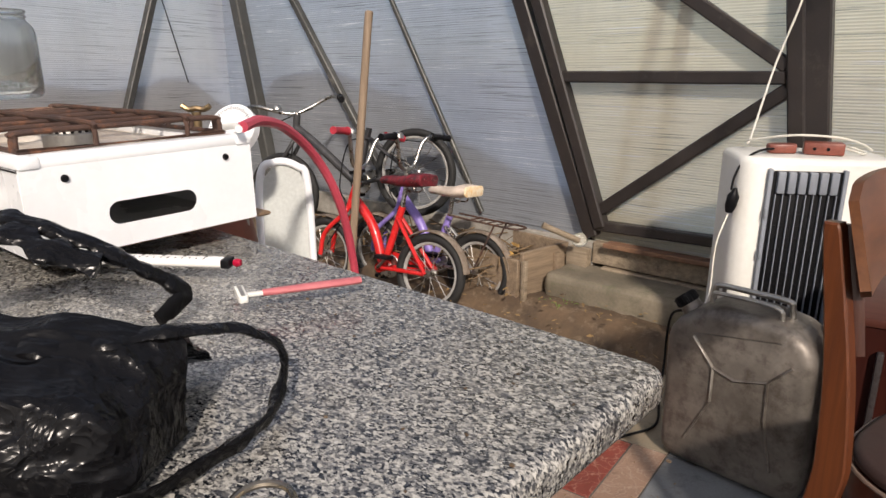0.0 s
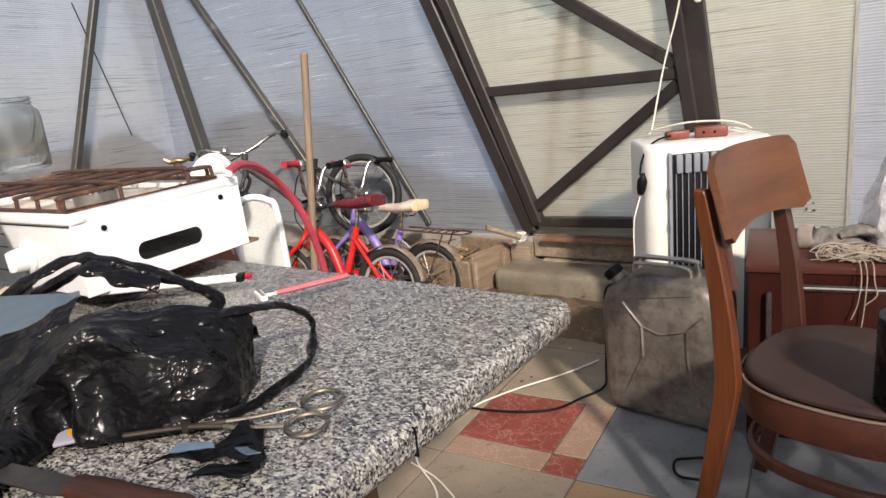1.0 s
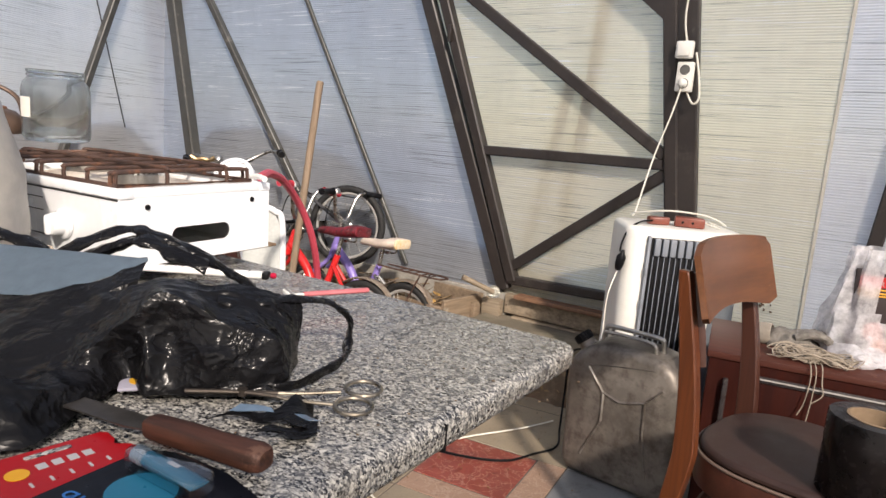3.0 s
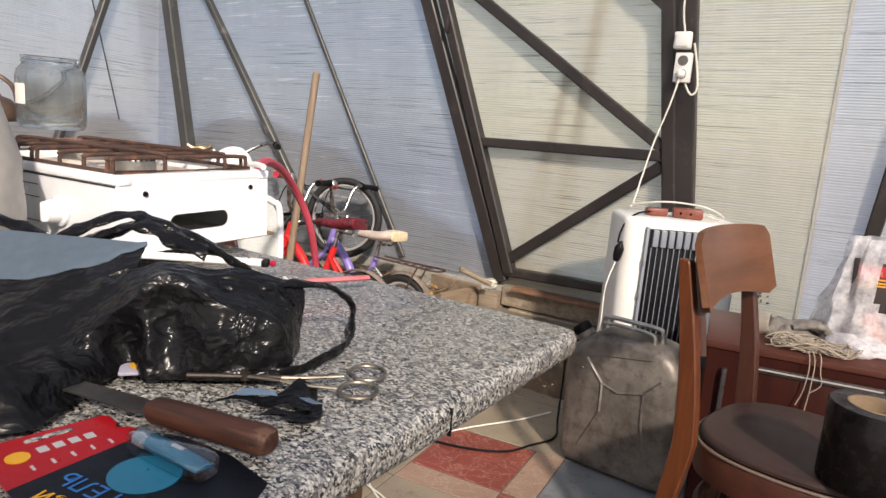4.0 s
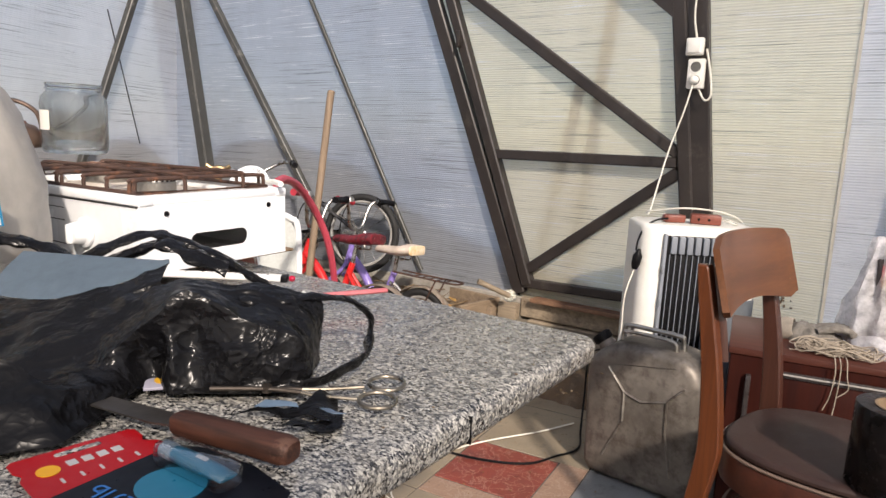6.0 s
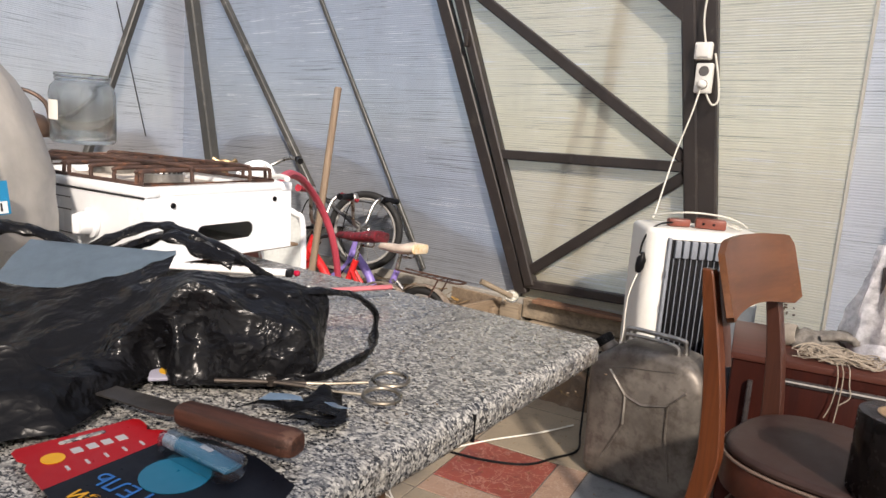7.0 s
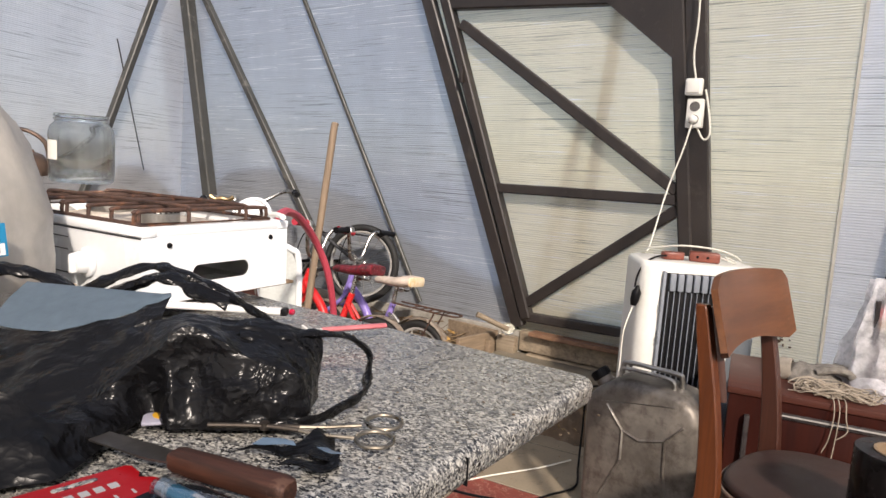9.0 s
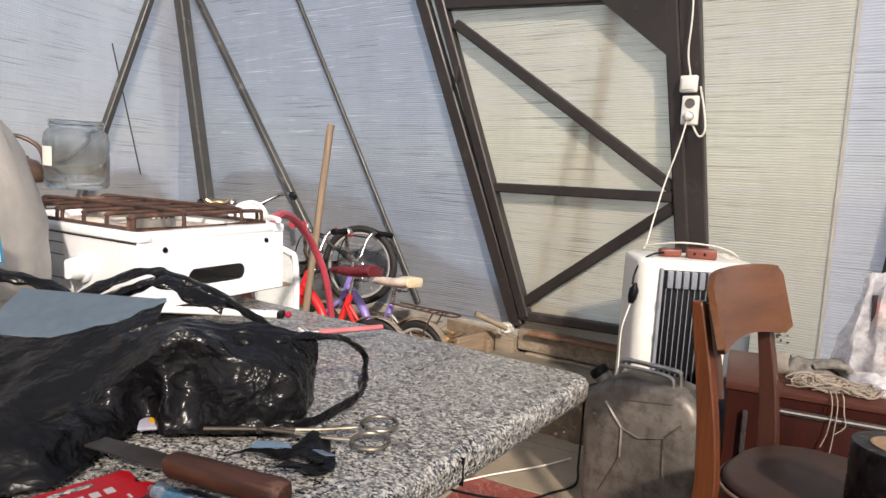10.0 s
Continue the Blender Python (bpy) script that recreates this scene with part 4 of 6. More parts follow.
M_JAW = surface("dark_steel", (0.075, 0.062, 0.052), (0.03, 0.025, 0.022), 20, 0.45, 0.8, 120, 0.2)
for pts in ([(0.0, -0.002, 0.002), (0.05, -0.001, 0.002), (0.090, -0.001, 0.002)], [(0.0, -0.005, 0.004), (0.055, -0.005, 0.004), (0.090, -0.0105, 0.003)]):
    b = bm0()
    tube(b, curve(pts, 6), 0.0024, 8)
    part("jaw", b, M_JAW, sc, "dark steel jaw")
b = bm0()
lathe(b, [(0.005, 0), (0.005, 0.007), (0, 0.008)], 12, Matrix.Translation((0.055, -0.003, 0)))
part("pivot", b, M_JAW, sc)

# torn scraps of film
def scrap(pts, m, mats, label, seed, lift=0.01):
    b = bm0()
    prism(b, pts, 0, 0.0005)
    bmesh.ops.triangulate(b, faces=b.faces[:])
    bmesh.ops.subdivide_edges(b, edges=b.edges[:], cuts=3)
    for v in b.verts:
        v.co.z += lift * (0.5 + 0.9 * noise.noise(v.co * 38 + Vector((seed, 0, 0))))
    return solo("film_scrap", b, mats, m, label, "scrap", "film scraps")
scrap([(-0.09, -0.006), (-0.05, 0.002), (-0.028, 0.012), (-0.012, 0.03), (0.006, 0.034), (0.008, 0.004), (0.016, -0.02), (0.0, -0.028), (-0.02, -0.012), (-0.05, -0.006)], on_table(-0.268, 0.168, (1, 0.0), 0.001), M_BAG, "torn black plastic film scrap on the table", 1.0, 0.012)
scrap([(-0.028, -0.012), (-0.008, 0.008), (0.022, 0.006), (0.03, 0.02), (0.028, -0.008), (0.004, -0.018)], on_table(-0.283, 0.138, (1, 0.1), 0.001), M_BAG, "small curled black film scrap", 4.0, 0.011)
M_BLUESCRAP = surface("blue_film", (0.10, 0.15, 0.21), (0.07, 0.11, 0.16), 30, 0.4, 0, 90, 0.05)
scrap([(-0.02, -0.003), (-0.012, 0.006), (0.018, 0.004), (0.022, -0.003)], on_table(-0.318, 0.168, (1, -0.1), 0.006), M_BLUESCRAP, "dull blue film scrap", 7.0, 0.008)
scrap([(-0.012, 0.008), (-0.002, 0.010), (0.016, -0.004), (0.006, -0.008)], on_table(-0.266, 0.138, (1, -0.2), 0.014), M_BLUESCRAP, "dull blue film scrap", 9.0, 0.006)

# thermometer
TH = on_table(-0.371, 0.661, (-0.155, 0.012), 0.001)
th = thing("thermometer", TH, "white scale thermometer in a clear tube with black cap", "thermometer")
b = bm0()
box(b, (0.125, 0, 0.006), (0.24, 0.020, 0.010), bevel=0.004, seg=3)
part("scale_body", b, plain("scale_white", (0.78, 0.77, 0.74), 0.25), th)
b = bm0()
for k in range(22):
    box(b, (0.03 + 0.009 * k, 0.004 if k % 2 else 0.003, 0.0113), (0.0012, 0.003 if k % 5 else 0.006, 0.0004))
    if k % 3 == 0:
        box(b, (0.03 + 0.009 * k, -0.004, 0.0113), (0.003, 0.002, 0.0004))
part("graduation", b, M_BLACK, th, "black scale marks", smooth=False)
b = bm0()
box(b, (0.002, 0, 0.006), (0.012, 0.021, 0.012), bevel=0.003)
part("end_cap", b, M_BLACK, th)
b = bm0()
lathe(b, [(0, 0), (0.004, 0.001), (0.0055, 0.005), (0.004, 0.010), (0, 0.011)], 14, pose(-0.005, 0, 0.006, 0, -90, 0))
part("bulb", b, plain("bulb_red", (0.35, 0.005, 0.03), 0.1), th, "dark red glass bulb")

# razor
RZ = on_table(-0.323, 0.552, (0.115, 0.056), 0.002)
rz = thing("razor", RZ, "disposable razor with a red handle and white head", "razor")
b = bm0()
grid_skin(b, [[(x, w * math.cos(k * math.tau / 12), 0.006 + 0.004 * math.sin(k * math.tau / 12)) for k in range(12)] for x, w in ((0.022, 0.003), (0.035, 0.005), (0.07, 0.0065), (0.12, 0.0075), (0.132, 0.006))])
part("handle", b, surface("razor_red", (0.50, 0.15, 0.16), (0.42, 0.11, 0.12), 20, 0.4, 0, 90, 0.03), rz)
b = bm0()
prism(b, rounded(0.010, 0.038, 0.003, 4), 0.004, 0.011, bevel=0.001)
box(b, (0.012, 0, 0.006), (0.022, 0.006, 0.004), bevel=0.001)
head = part("head", b, M_PLASTIC_WHITE, rz, "white plastic head")
b = bm0()
box(b, (0, 0, 0.0114), (0.004, 0.031, 0.0006))
part("blade", b, M_STEEL, head)

# ---- around the chair ----
# jerrycan: x along its broad face, y away from the camera's side
CANM = frame_axes((0.4805, 1.5235, 0.002), (0.692, -0.722, 0), UP)
can = thing("jerrycan", CANM, "battered grey-brown metal jerrycan on the tiled floor", "jerrycan")
b = bm0()
CWD, CH, CT = 0.362, 0.462, 0.165
outline = []
for px, pz, r in ((0.0, 0.0, 0.05), (CWD, 0.0, 0.05), (CWD, CH - 0.03, 0.07), (CWD * 0.72, CH, 0.05), (0.10, CH, 0.05), (0.0, CH - 0.075, 0.045)):
    outline.append((px, pz, r))
poly = []
n = len(outline)
for i in range(n):
    p0, p1, p2 = (Vector(outline[k % n][:2]) for k in (i - 1, i, i + 1))
    r = outline[i][2]
    a, c = (p0 - p1).normalized(), (p2 - p1).normalized()
    s, e = p1 + a * r, p1 + c * r
    for k in range(7):
        t = k / 6
        poly.append(tuple((1 - t) ** 2 * s + 2 * t * (1 - t) * p1 + t * t * e))
ccx, ccz = CWD / 2, CH / 2
grid_skin(b, [[(ccx + (x - ccx) * k1, yy, ccz + (z - ccz) * k1) for x, z in poly] for yy, k1 in ((0.0, 0.86), (0.004, 0.925), (0.012, 0.968), (0.024, 0.992), (0.038, 1.0), (CT - 0.038, 1.0), (CT - 0.024, 0.992), (CT - 0.012, 0.968), (CT - 0.004, 0.925), (CT, 0.86))])
part("body", b, M_CAN, can)
# Paler copy of the can's metal: the left rib's highlight as colour.
M_CAN_GLINT = surface("rib_highlight", (0.42, 0.39, 0.35), (0.24, 0.22, 0.19), 14, 0.4, 0.7, 80, 0.2)
Y0, Y1, YC = (0.05, CH - 0.10), (CWD - 0.05, CH - 0.10), 0.0
for pts in ([(0.079, CH - 0.085), (0.135, CH - 0.155), (0.135, CH - 0.25)], [(0.135, CH - 0.155), (0.19, CH - 0.172), (0.268, CH - 0.150)], [(0.318, CH - 0.095), (0.268, CH - 0.150), (0.270, CH - 0.25)], [(0.135, CH - 0.25), (0.075, 0.08)], [(0.270, CH - 0.25), (0.295, 0.08)]):
    b = bm0()
    tube(b, [(x, 0.002, z) for x, z in pts], 0.0085, 8, flat=0.5)
    part("pressed_rib", b, M_CAN_GLINT if pts[0][0] == 0.079 else M_CAN, can)
b = bm0()
tube(b, curve([(0.085, CT / 2, CH - 0.005), (0.088, CT / 2, CH + 0.024), (0.10, CT / 2, CH + 0.034), (0.17, CT / 2, CH + 0.035), (0.262, CT / 2, CH + 0.033), (0.275, CT / 2, CH + 0.02), (0.278, CT / 2, CH - 0.02)], 5), 0.0075, 10)
part("carry_handle", b, M_STEEL, can, "grey metal carrying handle")
for yy in (0.05, 0.115):
    b = bm0()
    tube(b, curve([(0.095, yy, CH - 0.005), (0.098, yy, CH + 0.018), (0.12, yy, CH + 0.024), (0.25, yy, CH + 0.022), (0.268, yy, CH - 0.01)], 5), 0.006, 8)
    part("carry_handle", b, M_STEEL, can, "grey metal carrying handle")
SP = pose(0.035, CT / 2, CH - 0.05, 0, -42, 0)
b = bm0()
lathe(b, [(0.030, 0), (0.026, 0.02), (0.026, 0.024)], 22, SP)
part("spout", b, M_CAN, can)
b = bm0()
lathe(b, [(0.027, 0), (0.029, 0.003), (0.029, 0.026), (0.027, 0.029), (0, 0.029)], 22, SP @ Matrix.Translation((0, 0, 0.02)))
cap = part("cap", b, M_BLACK, can, "black ribbed screw cap")
for k in range(22):
    b = bm0()
    box(b, (0.0295, 0, 0.014), (0.003, 0.004, 0.022), SP @ Matrix.Translation((0, 0, 0.02)) @ Matrix.Rotation(k * math.tau / 22, 4, "Z"))
    part("rib", b, M_BLACK, cap, smooth=False)

# portable cooler with a dark grille
HM = frame_axes((0.735, 1.7865, -0.005), (0.9864, -0.1645, 0), UP)
ht = thing("air_cooler", HM, "white plastic upright room cooler with a dark slatted grille", "air cooler")
HW, HD, HH = 0.425, 0.28, 0.80
b = bm0()
prism(b, rounded(HW, HD, 0.055, 7, HW / 2, HD / 2), 0.03, HH, bevel=0.02, seg=3)
part("housing", b, M_PLASTIC_WHITE, ht)
b = bm0()
prism(b, rounded(HW + 0.02, HD + 0.02, 0.06, 7, HW / 2, HD / 2), 0.0, 0.032, bevel=0.006)
part("base", b, M_GRILLE, ht)
b = bm0()
prism(b, rounded(0.135, HD + 0.006, 0.05, 6, HW - 0.0645, HD / 2), 0.034, 0.545, bevel=0.006)
part("tank_cover", b, surface("grey_blue_plastic", (0.10, 0.115, 0.13), (0.07, 0.08, 0.092), 6, 0.5, 0, 80, 0.05), ht, "grey-blue plastic tank cover")
GX0, GX1, GZ0, GZ1 = 0.0816, 0.272, 0.12, HH - 0.035
# Solid slab, no hollow: black colour gives the shade behind the slats.
b = bm0()
box(b, ((GX0 + GX1) / 2, -0.002, (GZ0 + GZ1) / 2), (GX1 - GX0, 0.012, GZ1 - GZ0), bevel=0.003)
part("grille_backing", b, M_BLACK, ht, "black slab for the shade behind the slats")
b = bm0()
for x in (GX0 - 0.003, GX1 + 0.003):
    box(b, (x, -0.006, (GZ0 + GZ1) / 2), (0.012, 0.02, GZ1 - GZ0 + 0.012), bevel=0.003)
part("grille_frame", b, M_GRILLE, ht)
ns = 9
for k in range(ns):
    x = GX0 + 0.015 + (GX1 - GX0 - 0.03) * k / (ns - 1)
    b = bm0()
    box(b, (x, -0.011, (GZ0 + GZ1) / 2 - 0.03), (0.0028, 0.012, GZ1 - GZ0 - 0.07), bevel=0.001, seg=1)
    part("slat", b, M_GRILLE, ht)
for k in range(6):
    x = GX0 + 0.012 + (GX1 - GX0 - 0.024) * (k + 0.5) / 6
    b = bm0()
    box(b, (x, -0.013, GZ1 - 0.032), ((GX1 - GX0 - 0.024) / 6 - 0.006, 0.018, 0.062), bevel=0.004)
    part("vent_fin", b, M_GRILLE, ht, "grey top vent fin")
b = bm0()
for zz in [GZ0 + 0.03 + 0.035 * k for k in range(15)]:
    box(b, ((GX0 + GX1) / 2, -0.0085, zz), (GX1 - GX0 - 0.02, 0.003, 0.004))
part("cross_slats", b, M_BLACK, ht)
for zz in (GZ1 - 0.12, GZ1 - 0.24):
    b = bm0()
    box(b, (GX0 - 0.006, -0.018, zz), (0.008, 0.012, 0.03), bevel=0.003)
    part("latch", b, M_GRILLE, ht)

# boxes and cables on the cooler
M_BAKE = surface("brown_bakelite", (0.26, 0.075, 0.05), (0.17, 0.05, 0.035), 14, 0.4, 0, 90, 0.1)
ad = thing("power_block", HM @ pose(0.245, 0.10, HH + 0.001, 0, 0, -14), "reddish brown plastic plug block on the cooler", "plug block")
b = bm0()
box(b, (0, 0, 0.018), (0.105, 0.055, 0.036), bevel=0.006)
part("block_body", b, M_BAKE, ad)
for hx in (-0.025, 0.01):
    b = bm0()
    lathe(b, [(0.005, 0), (0.0045, 0.002), (0, 0.002)], 10, pose(hx, -0.0275, 0.018, 90))
    part("pin_hole", b, M_BLACK, ad)
b = bm0()
prism(b, [(-0.045, -0.012), (-0.03, -0.022), (0.03, -0.02), (0.04, 0), (0.03, 0.02), (-0.03, 0.022), (-0.045, 0.012)], 0, 0.028, bevel=0.006)
solo("plug", b, M_BAKE, HM @ pose(0.14, 0.115, HH + 0.001, 0, 0, 8), "reddish brown plastic plug lying on the cooler", "plug")
M_CABLE_W = plain("white_cable", (0.68, 0.66, 0.58), 0.5)


def cable(pts, r, material, label, name="cable", n=8):
    b = bm0()
    tube(b, curve(pts, n), r, 14 if r > 0.01 else 8)
    return solo(name, b, material, Matrix.Identity(4), label, "cable")


def hp(x, y, z):
    return HM @ Vector((x, y, z))


sock = [wp(0.709, 1.34, 0.105), wp(0.69, 1.22, 0.14), wp(0.65, 1.05, 0.18)]
cable([*sock, hp(0.085, 0.26, HH + 0.03), hp(0.06, 0.18, HH + 0.03), hp(0.16, 0.10, HH + 0.055), hp(0.28, 0.10, HH + 0.05), hp(0.36, 0.14, HH + 0.03), hp(0.41, 0.18, HH + 0.006)], 0.0035, M_CABLE_W, "thin white cable hanging from the socket to the cooler")
cable([hp(0.30, 0.09, HH + 0.02), hp(0.33, 0.07, HH + 0.012), hp(0.35, 0.09, HH + 0.006), hp(0.37, 0.13, HH + 0.006), hp(0.33, 0.15, HH + 0.02), hp(0.30, 0.11, HH + 0.02)], 0.003, M_CABLE_W, "looped white cable beside the plug block")
cable([hp(0.13, 0.11, HH + 0.016), hp(0.06, 0.06, HH + 0.012), hp(0.015, 0.04, HH - 0.015), hp(-0.006, 0.035, HH - 0.06), hp(-0.012, 0.03, HH - 0.10)], 0.0035, M_BLACK, "black cable hanging over the cooler's edge")
b = bm0()
lathe(b, [(0, 0), (0.01, 0.0), (0.016, 0.02), (0.017, 0.05), (0.01, 0.062), (0.005, 0.075), (0, 0.076)], 14)
solo("hanging_plug", b, M_BLACK, pose(*hp(-0.014, 0.02, HH - 0.165), 8, 6, 0), "black plug hanging at the cooler's side", "plug")
cable([hp(-0.014, 0.02, HH - 0.165), hp(-0.04, 0.0, HH - 0.24), hp(-0.045, 0.0, HH - 0.30), hp(-0.05, -0.02, HH - 0.40), hp(-0.09, -0.10, 0.34)], 0.0025, M_CABLE_W, "thin pale string hanging from the plug")

# switch and double socket on the post
sw_m = frame_axes(wp(0.697, 1.47, 0.064), WE, Vector((0, 0, 1)))
so = thing("light_switch", sw_m, "white plastic light switch on the dark post", "switch")
b = bm0()
box(b, (0, -0.016, 0), (0.066, 0.032, 0.066), bevel=0.006)
part("case", b, M_PLASTIC_WHITE, so)
b = bm0()
box(b, (0, -0.034, 0), (0.05, 0.008, 0.05), bevel=0.003)
part("rocker", b, M_PLASTIC_WHITE, so)
so = thing("wall_socket", frame_axes(wp(0.709, 1.366, 0.064), WE, Vector((0, 0, 1))), "white double wall socket with a plugged cable", "socket")
b = bm0()
box(b, (0, -0.016, 0), (0.064, 0.032, 0.115), bevel=0.005)
part("case", b, M_PLASTIC_WHITE, so)
for zz in (0.026, -0.026):
    b = bm0()
    lathe(b, [(0.024, 0), (0.024, 0.003), (0.02, 0.003), (0.019, -0.006), (0, -0.006)], 22, pose(0, -0.031, zz, 90))
    cup = part("outlet", b, M_PLASTIC_WHITE, so)
    # Flat disc on the face: its dark colour is the recess's shade.
    b = bm0()
    lathe(b, [(0.021, 0), (0.021, 0.0012), (0, 0.0012)], 22, pose(0, -0.0325, zz, 90))
    part("recess", b, surface("recess_shade", (0.13, 0.125, 0.115), (0.09, 0.085, 0.08), 30, 0.5), cup, "flat dark disc for the shade in the outlet's recess")
    b = bm0()
    for hx in (-0.009, 0.009):
        lathe(b, [(0.004, 0), (0.004, 0.002), (0, 0.002)], 8, pose(hx, -0.0265, zz, 90))
    box(b, (0, -0.0275, zz), (0.03, 0.002, 0.03))
    part("pin_hole", b, M_GRILLE, cup)
b = bm0()
lathe(b, [(0.017, 0), (0.017, 0.022), (0.012, 0.03), (0.006, 0.034), (0, 0.034)], 16, pose(0, -0.03, -0.026, 90))
part("plugged_in", b, M_PLASTIC_WHITE, so, "white round plug")
cable([wp(0.655, 2.35, 0.075), wp(0.69, 1.8, 0.078), wp(0.685, 1.6, 0.078), wp(0.70, 1.50, 0.075)], 0.004, M_CABLE_W, "white cable running down the post")
cable([wp(0.717, 1.32, 0.085), wp(0.75, 1.265, 0.09), wp(0.772, 1.285, 0.085), wp(0.762, 1.37, 0.08), wp(0.742, 1.46, 0.08)], 0.004, M_CABLE_W, "white cable looped beside the socket")

# ---- chair: x along its back, y towards the front of the seat ----
CHM = frame_axes((0.513, 0.817, 0.003), (0.788, 0.6155, 0), UP)
chair = thing("chair", CHM, "old brown wooden chair with a dark leatherette seat", "chair")
# local y points to the back, so the seat lies at negative y
BWI = 0.358


def board_leg(x, prof, t, material, name, label=""):
    """A sawn leg: profile of (y, z, half width) swept across thickness t at x."""
    b = bm0()
    left, right = [], []
    for y, z, h in prof:
        left.append((y - h, z))
        right.append((y + h, z))
    out = left + right[::-1]
    m = Matrix(((0, 0, 1, x - t / 2), (1, 0, 0, 0), (0, 1, 0, 0), (0, 0, 0, 1)))
    prism(b, out, 0, t, m, bevel=0.003, seg=1)
    return part(name, b, material, chair, label)


def smooth_prof(keys, n=6):
    c = curve([(y, z, h) for y, z, h in keys], n)
    return [tuple(p) for p in c]


rear = smooth_prof([(0.075, 0.0, 0.017), (0.035, 0.20, 0.019), (0.004, 0.37, 0.023), (0.0, 0.44, 0.023), (0.012, 0.59, 0.019), (0.042, 0.775, 0.014), (0.047, 0.806, 0.011)])
# The near leg has the lit wood colour, the far one the shaded copy.
for x in (0.0, BWI):
    board_leg(x, rear, 0.028, M_CHAIR if x < 0.1 else M_CHAIR_SHADED, "rear_leg", "worn orange-brown bentwood rear leg" if x < 0.1 else "rear leg of the same wood, darkened for shade")
fl = smooth_prof([(-0.40, 0.0, 0.013), (-0.385, 0.22, 0.016), (-0.375, 0.38, 0.019)])
for x in (0.03, BWI - 0.03):
    board_leg(x, fl, 0.032, M_CHAIR_SHADED, "front_leg")
# backrest, bowed to the rear
b = bm0()
NB = 16
rows = []
for j in range(9):
    v = j / 8
    row = []
    for i in range(NB + 1):
        u = i / NB
        x = -0.020 + (BWI + 0.058) * u
        bow = 0.030 * (1 - (2 * u - 1) ** 2)
        zlo = 0.695 + 0.022 * math.sin(u * math.pi)
        zhi = 0.866 + 0.008 * math.sin(u * math.pi)
        end = max(0.0, (abs(2 * u - 1) - 0.80) / 0.20) ** 2.6 * 0.022
        zlo, zhi = zlo + end, zhi - end
        z = zlo + (zhi - zlo) * v
        y = -0.022 + 0.034 * v + bow
        row.append((x, y, z))
    rows.append(row)
grid_skin(b, rows, False, False)
bmesh.ops.recalc_face_normals(b, faces=b.faces)
bmesh.ops.solidify(b, geom=b.faces[:], thickness=0.014)
part("backrest", b, M_CHAIR_BACK, chair, "worn brown plywood backrest, bowed")
# Added dark bar: stands for the shaded inner side of the near leg.
b = bm0()
tube(b, curve([(0.020, 0.004, 0.60), (0.020, 0.016, 0.68), (0.020, 0.034, 0.76), (0.020, 0.040, 0.80)], 5), 0.019, 8, flat=0.45)
part("leg_shaded_side", b, M_CHAIR_SHADED, chair, "dark bar added for the near leg's shaded inner side")
# seat: D-shaped ring, pad with piping
def seat_outline(grow=0.0, n=40):
    out = []
    for k in range(n):
        a = k * math.tau / n
        c, s = math.cos(a), math.sin(a)
        out.append((BWI / 2 + (0.208 + grow) * math.copysign(abs(c) ** 0.75, c), -0.190 + (0.205 + grow) * math.copysign(abs(s) ** 0.8, s)))
    return out
b = bm0()
prism(b, seat_outline(0.004), 0.338, 0.408, bevel=0.004)
part("seat_frame", b, wood("seat_ring_wood", (0.075, 0.022, 0.012), (0.04, 0.013, 0.009), 0, 0.45, 0.6, 0.08, wear=(0.12, 0.05, 0.03)), chair, "scuffed dark red-brown seat ring")
b = bm0()
prism(b, seat_outline(-0.002), 0.409, 0.431, bevel=0.014, seg=4)
part("seat_pad", b, M_SEAT, chair, "dark brown leatherette seat pad")
b = bm0()
tube(b, [(x, y, 0.412) for x, y in seat_outline(0.004, 48)], 0.0035, 6, closed=True)
part("piping", b, M_PIPING, chair, "pale worn piping")
b = bm0()
tube(b, [(x, y, 0.25) for x, y in [(BWI / 2 + (px - BWI / 2) * 0.92, -0.19 + (py + 0.19) * 0.92) for px, py in seat_outline(0, 48)]], 0.011, 8, closed=True, flat=1.3)
part("leg_ring", b, M_CHAIR_SHADED, chair, "bentwood ring bracing the legs")

# roll of wide black tape on the seat
TR = frame_axes(CHM @ Vector((0.050, -0.322, 0.4315)), (1, 0, 0), UP)
roll = thing("tape_roll", TR, "roll of wide black tape standing on the chair seat", "tape")
b = bm0()
lathe(b, [(0.048, 0), (0.077, 0.0), (0.079, 0.003), (0.079, 0.155), (0.077, 0.158), (0.048, 0.158)], 48)
part("tape", b, surface("black_tape", (0.008, 0.006, 0.006), (0.004, 0.0035, 0.0035), 30, 0.22, 0, 60, 0.08, spec=0.15), roll)
b = bm0()
lathe(b, [(0.0485, 0.001), (0.0485, 0.1595), (0.0445, 0.1595), (0.0445, 0.001)], 40)
part("core", b, surface("cardboard", (0.24, 0.17, 0.105), (0.19, 0.13, 0.08), 12, 0.85, 0, 90, 0.2), roll, "brown cardboard core")

# ---- cabinet ----
CBM = frame_axes((0.8055, 1.267, 0.0), (0.8544, -0.5196, 0), UP)     # near left foot, x along the front, y to the back
cab = thing("cabinet", CBM, "low dark red-brown varnished cabinet with a framed door", "cabinet")
CBW, CBD, CBH = 0.85, 0.37, 0.492
b = bm0()
box(b, (CBW / 2, CBD / 2, CBH / 2), (CBW, CBD, CBH), bevel=0.003, seg=1)
part("body", b, M_CABINET, cab)
b = bm0()
box(b, (CBW / 2, CBD / 2, CBH + 0.010), (CBW + 0.012, CBD + 0.012, 0.020), bevel=0.004)
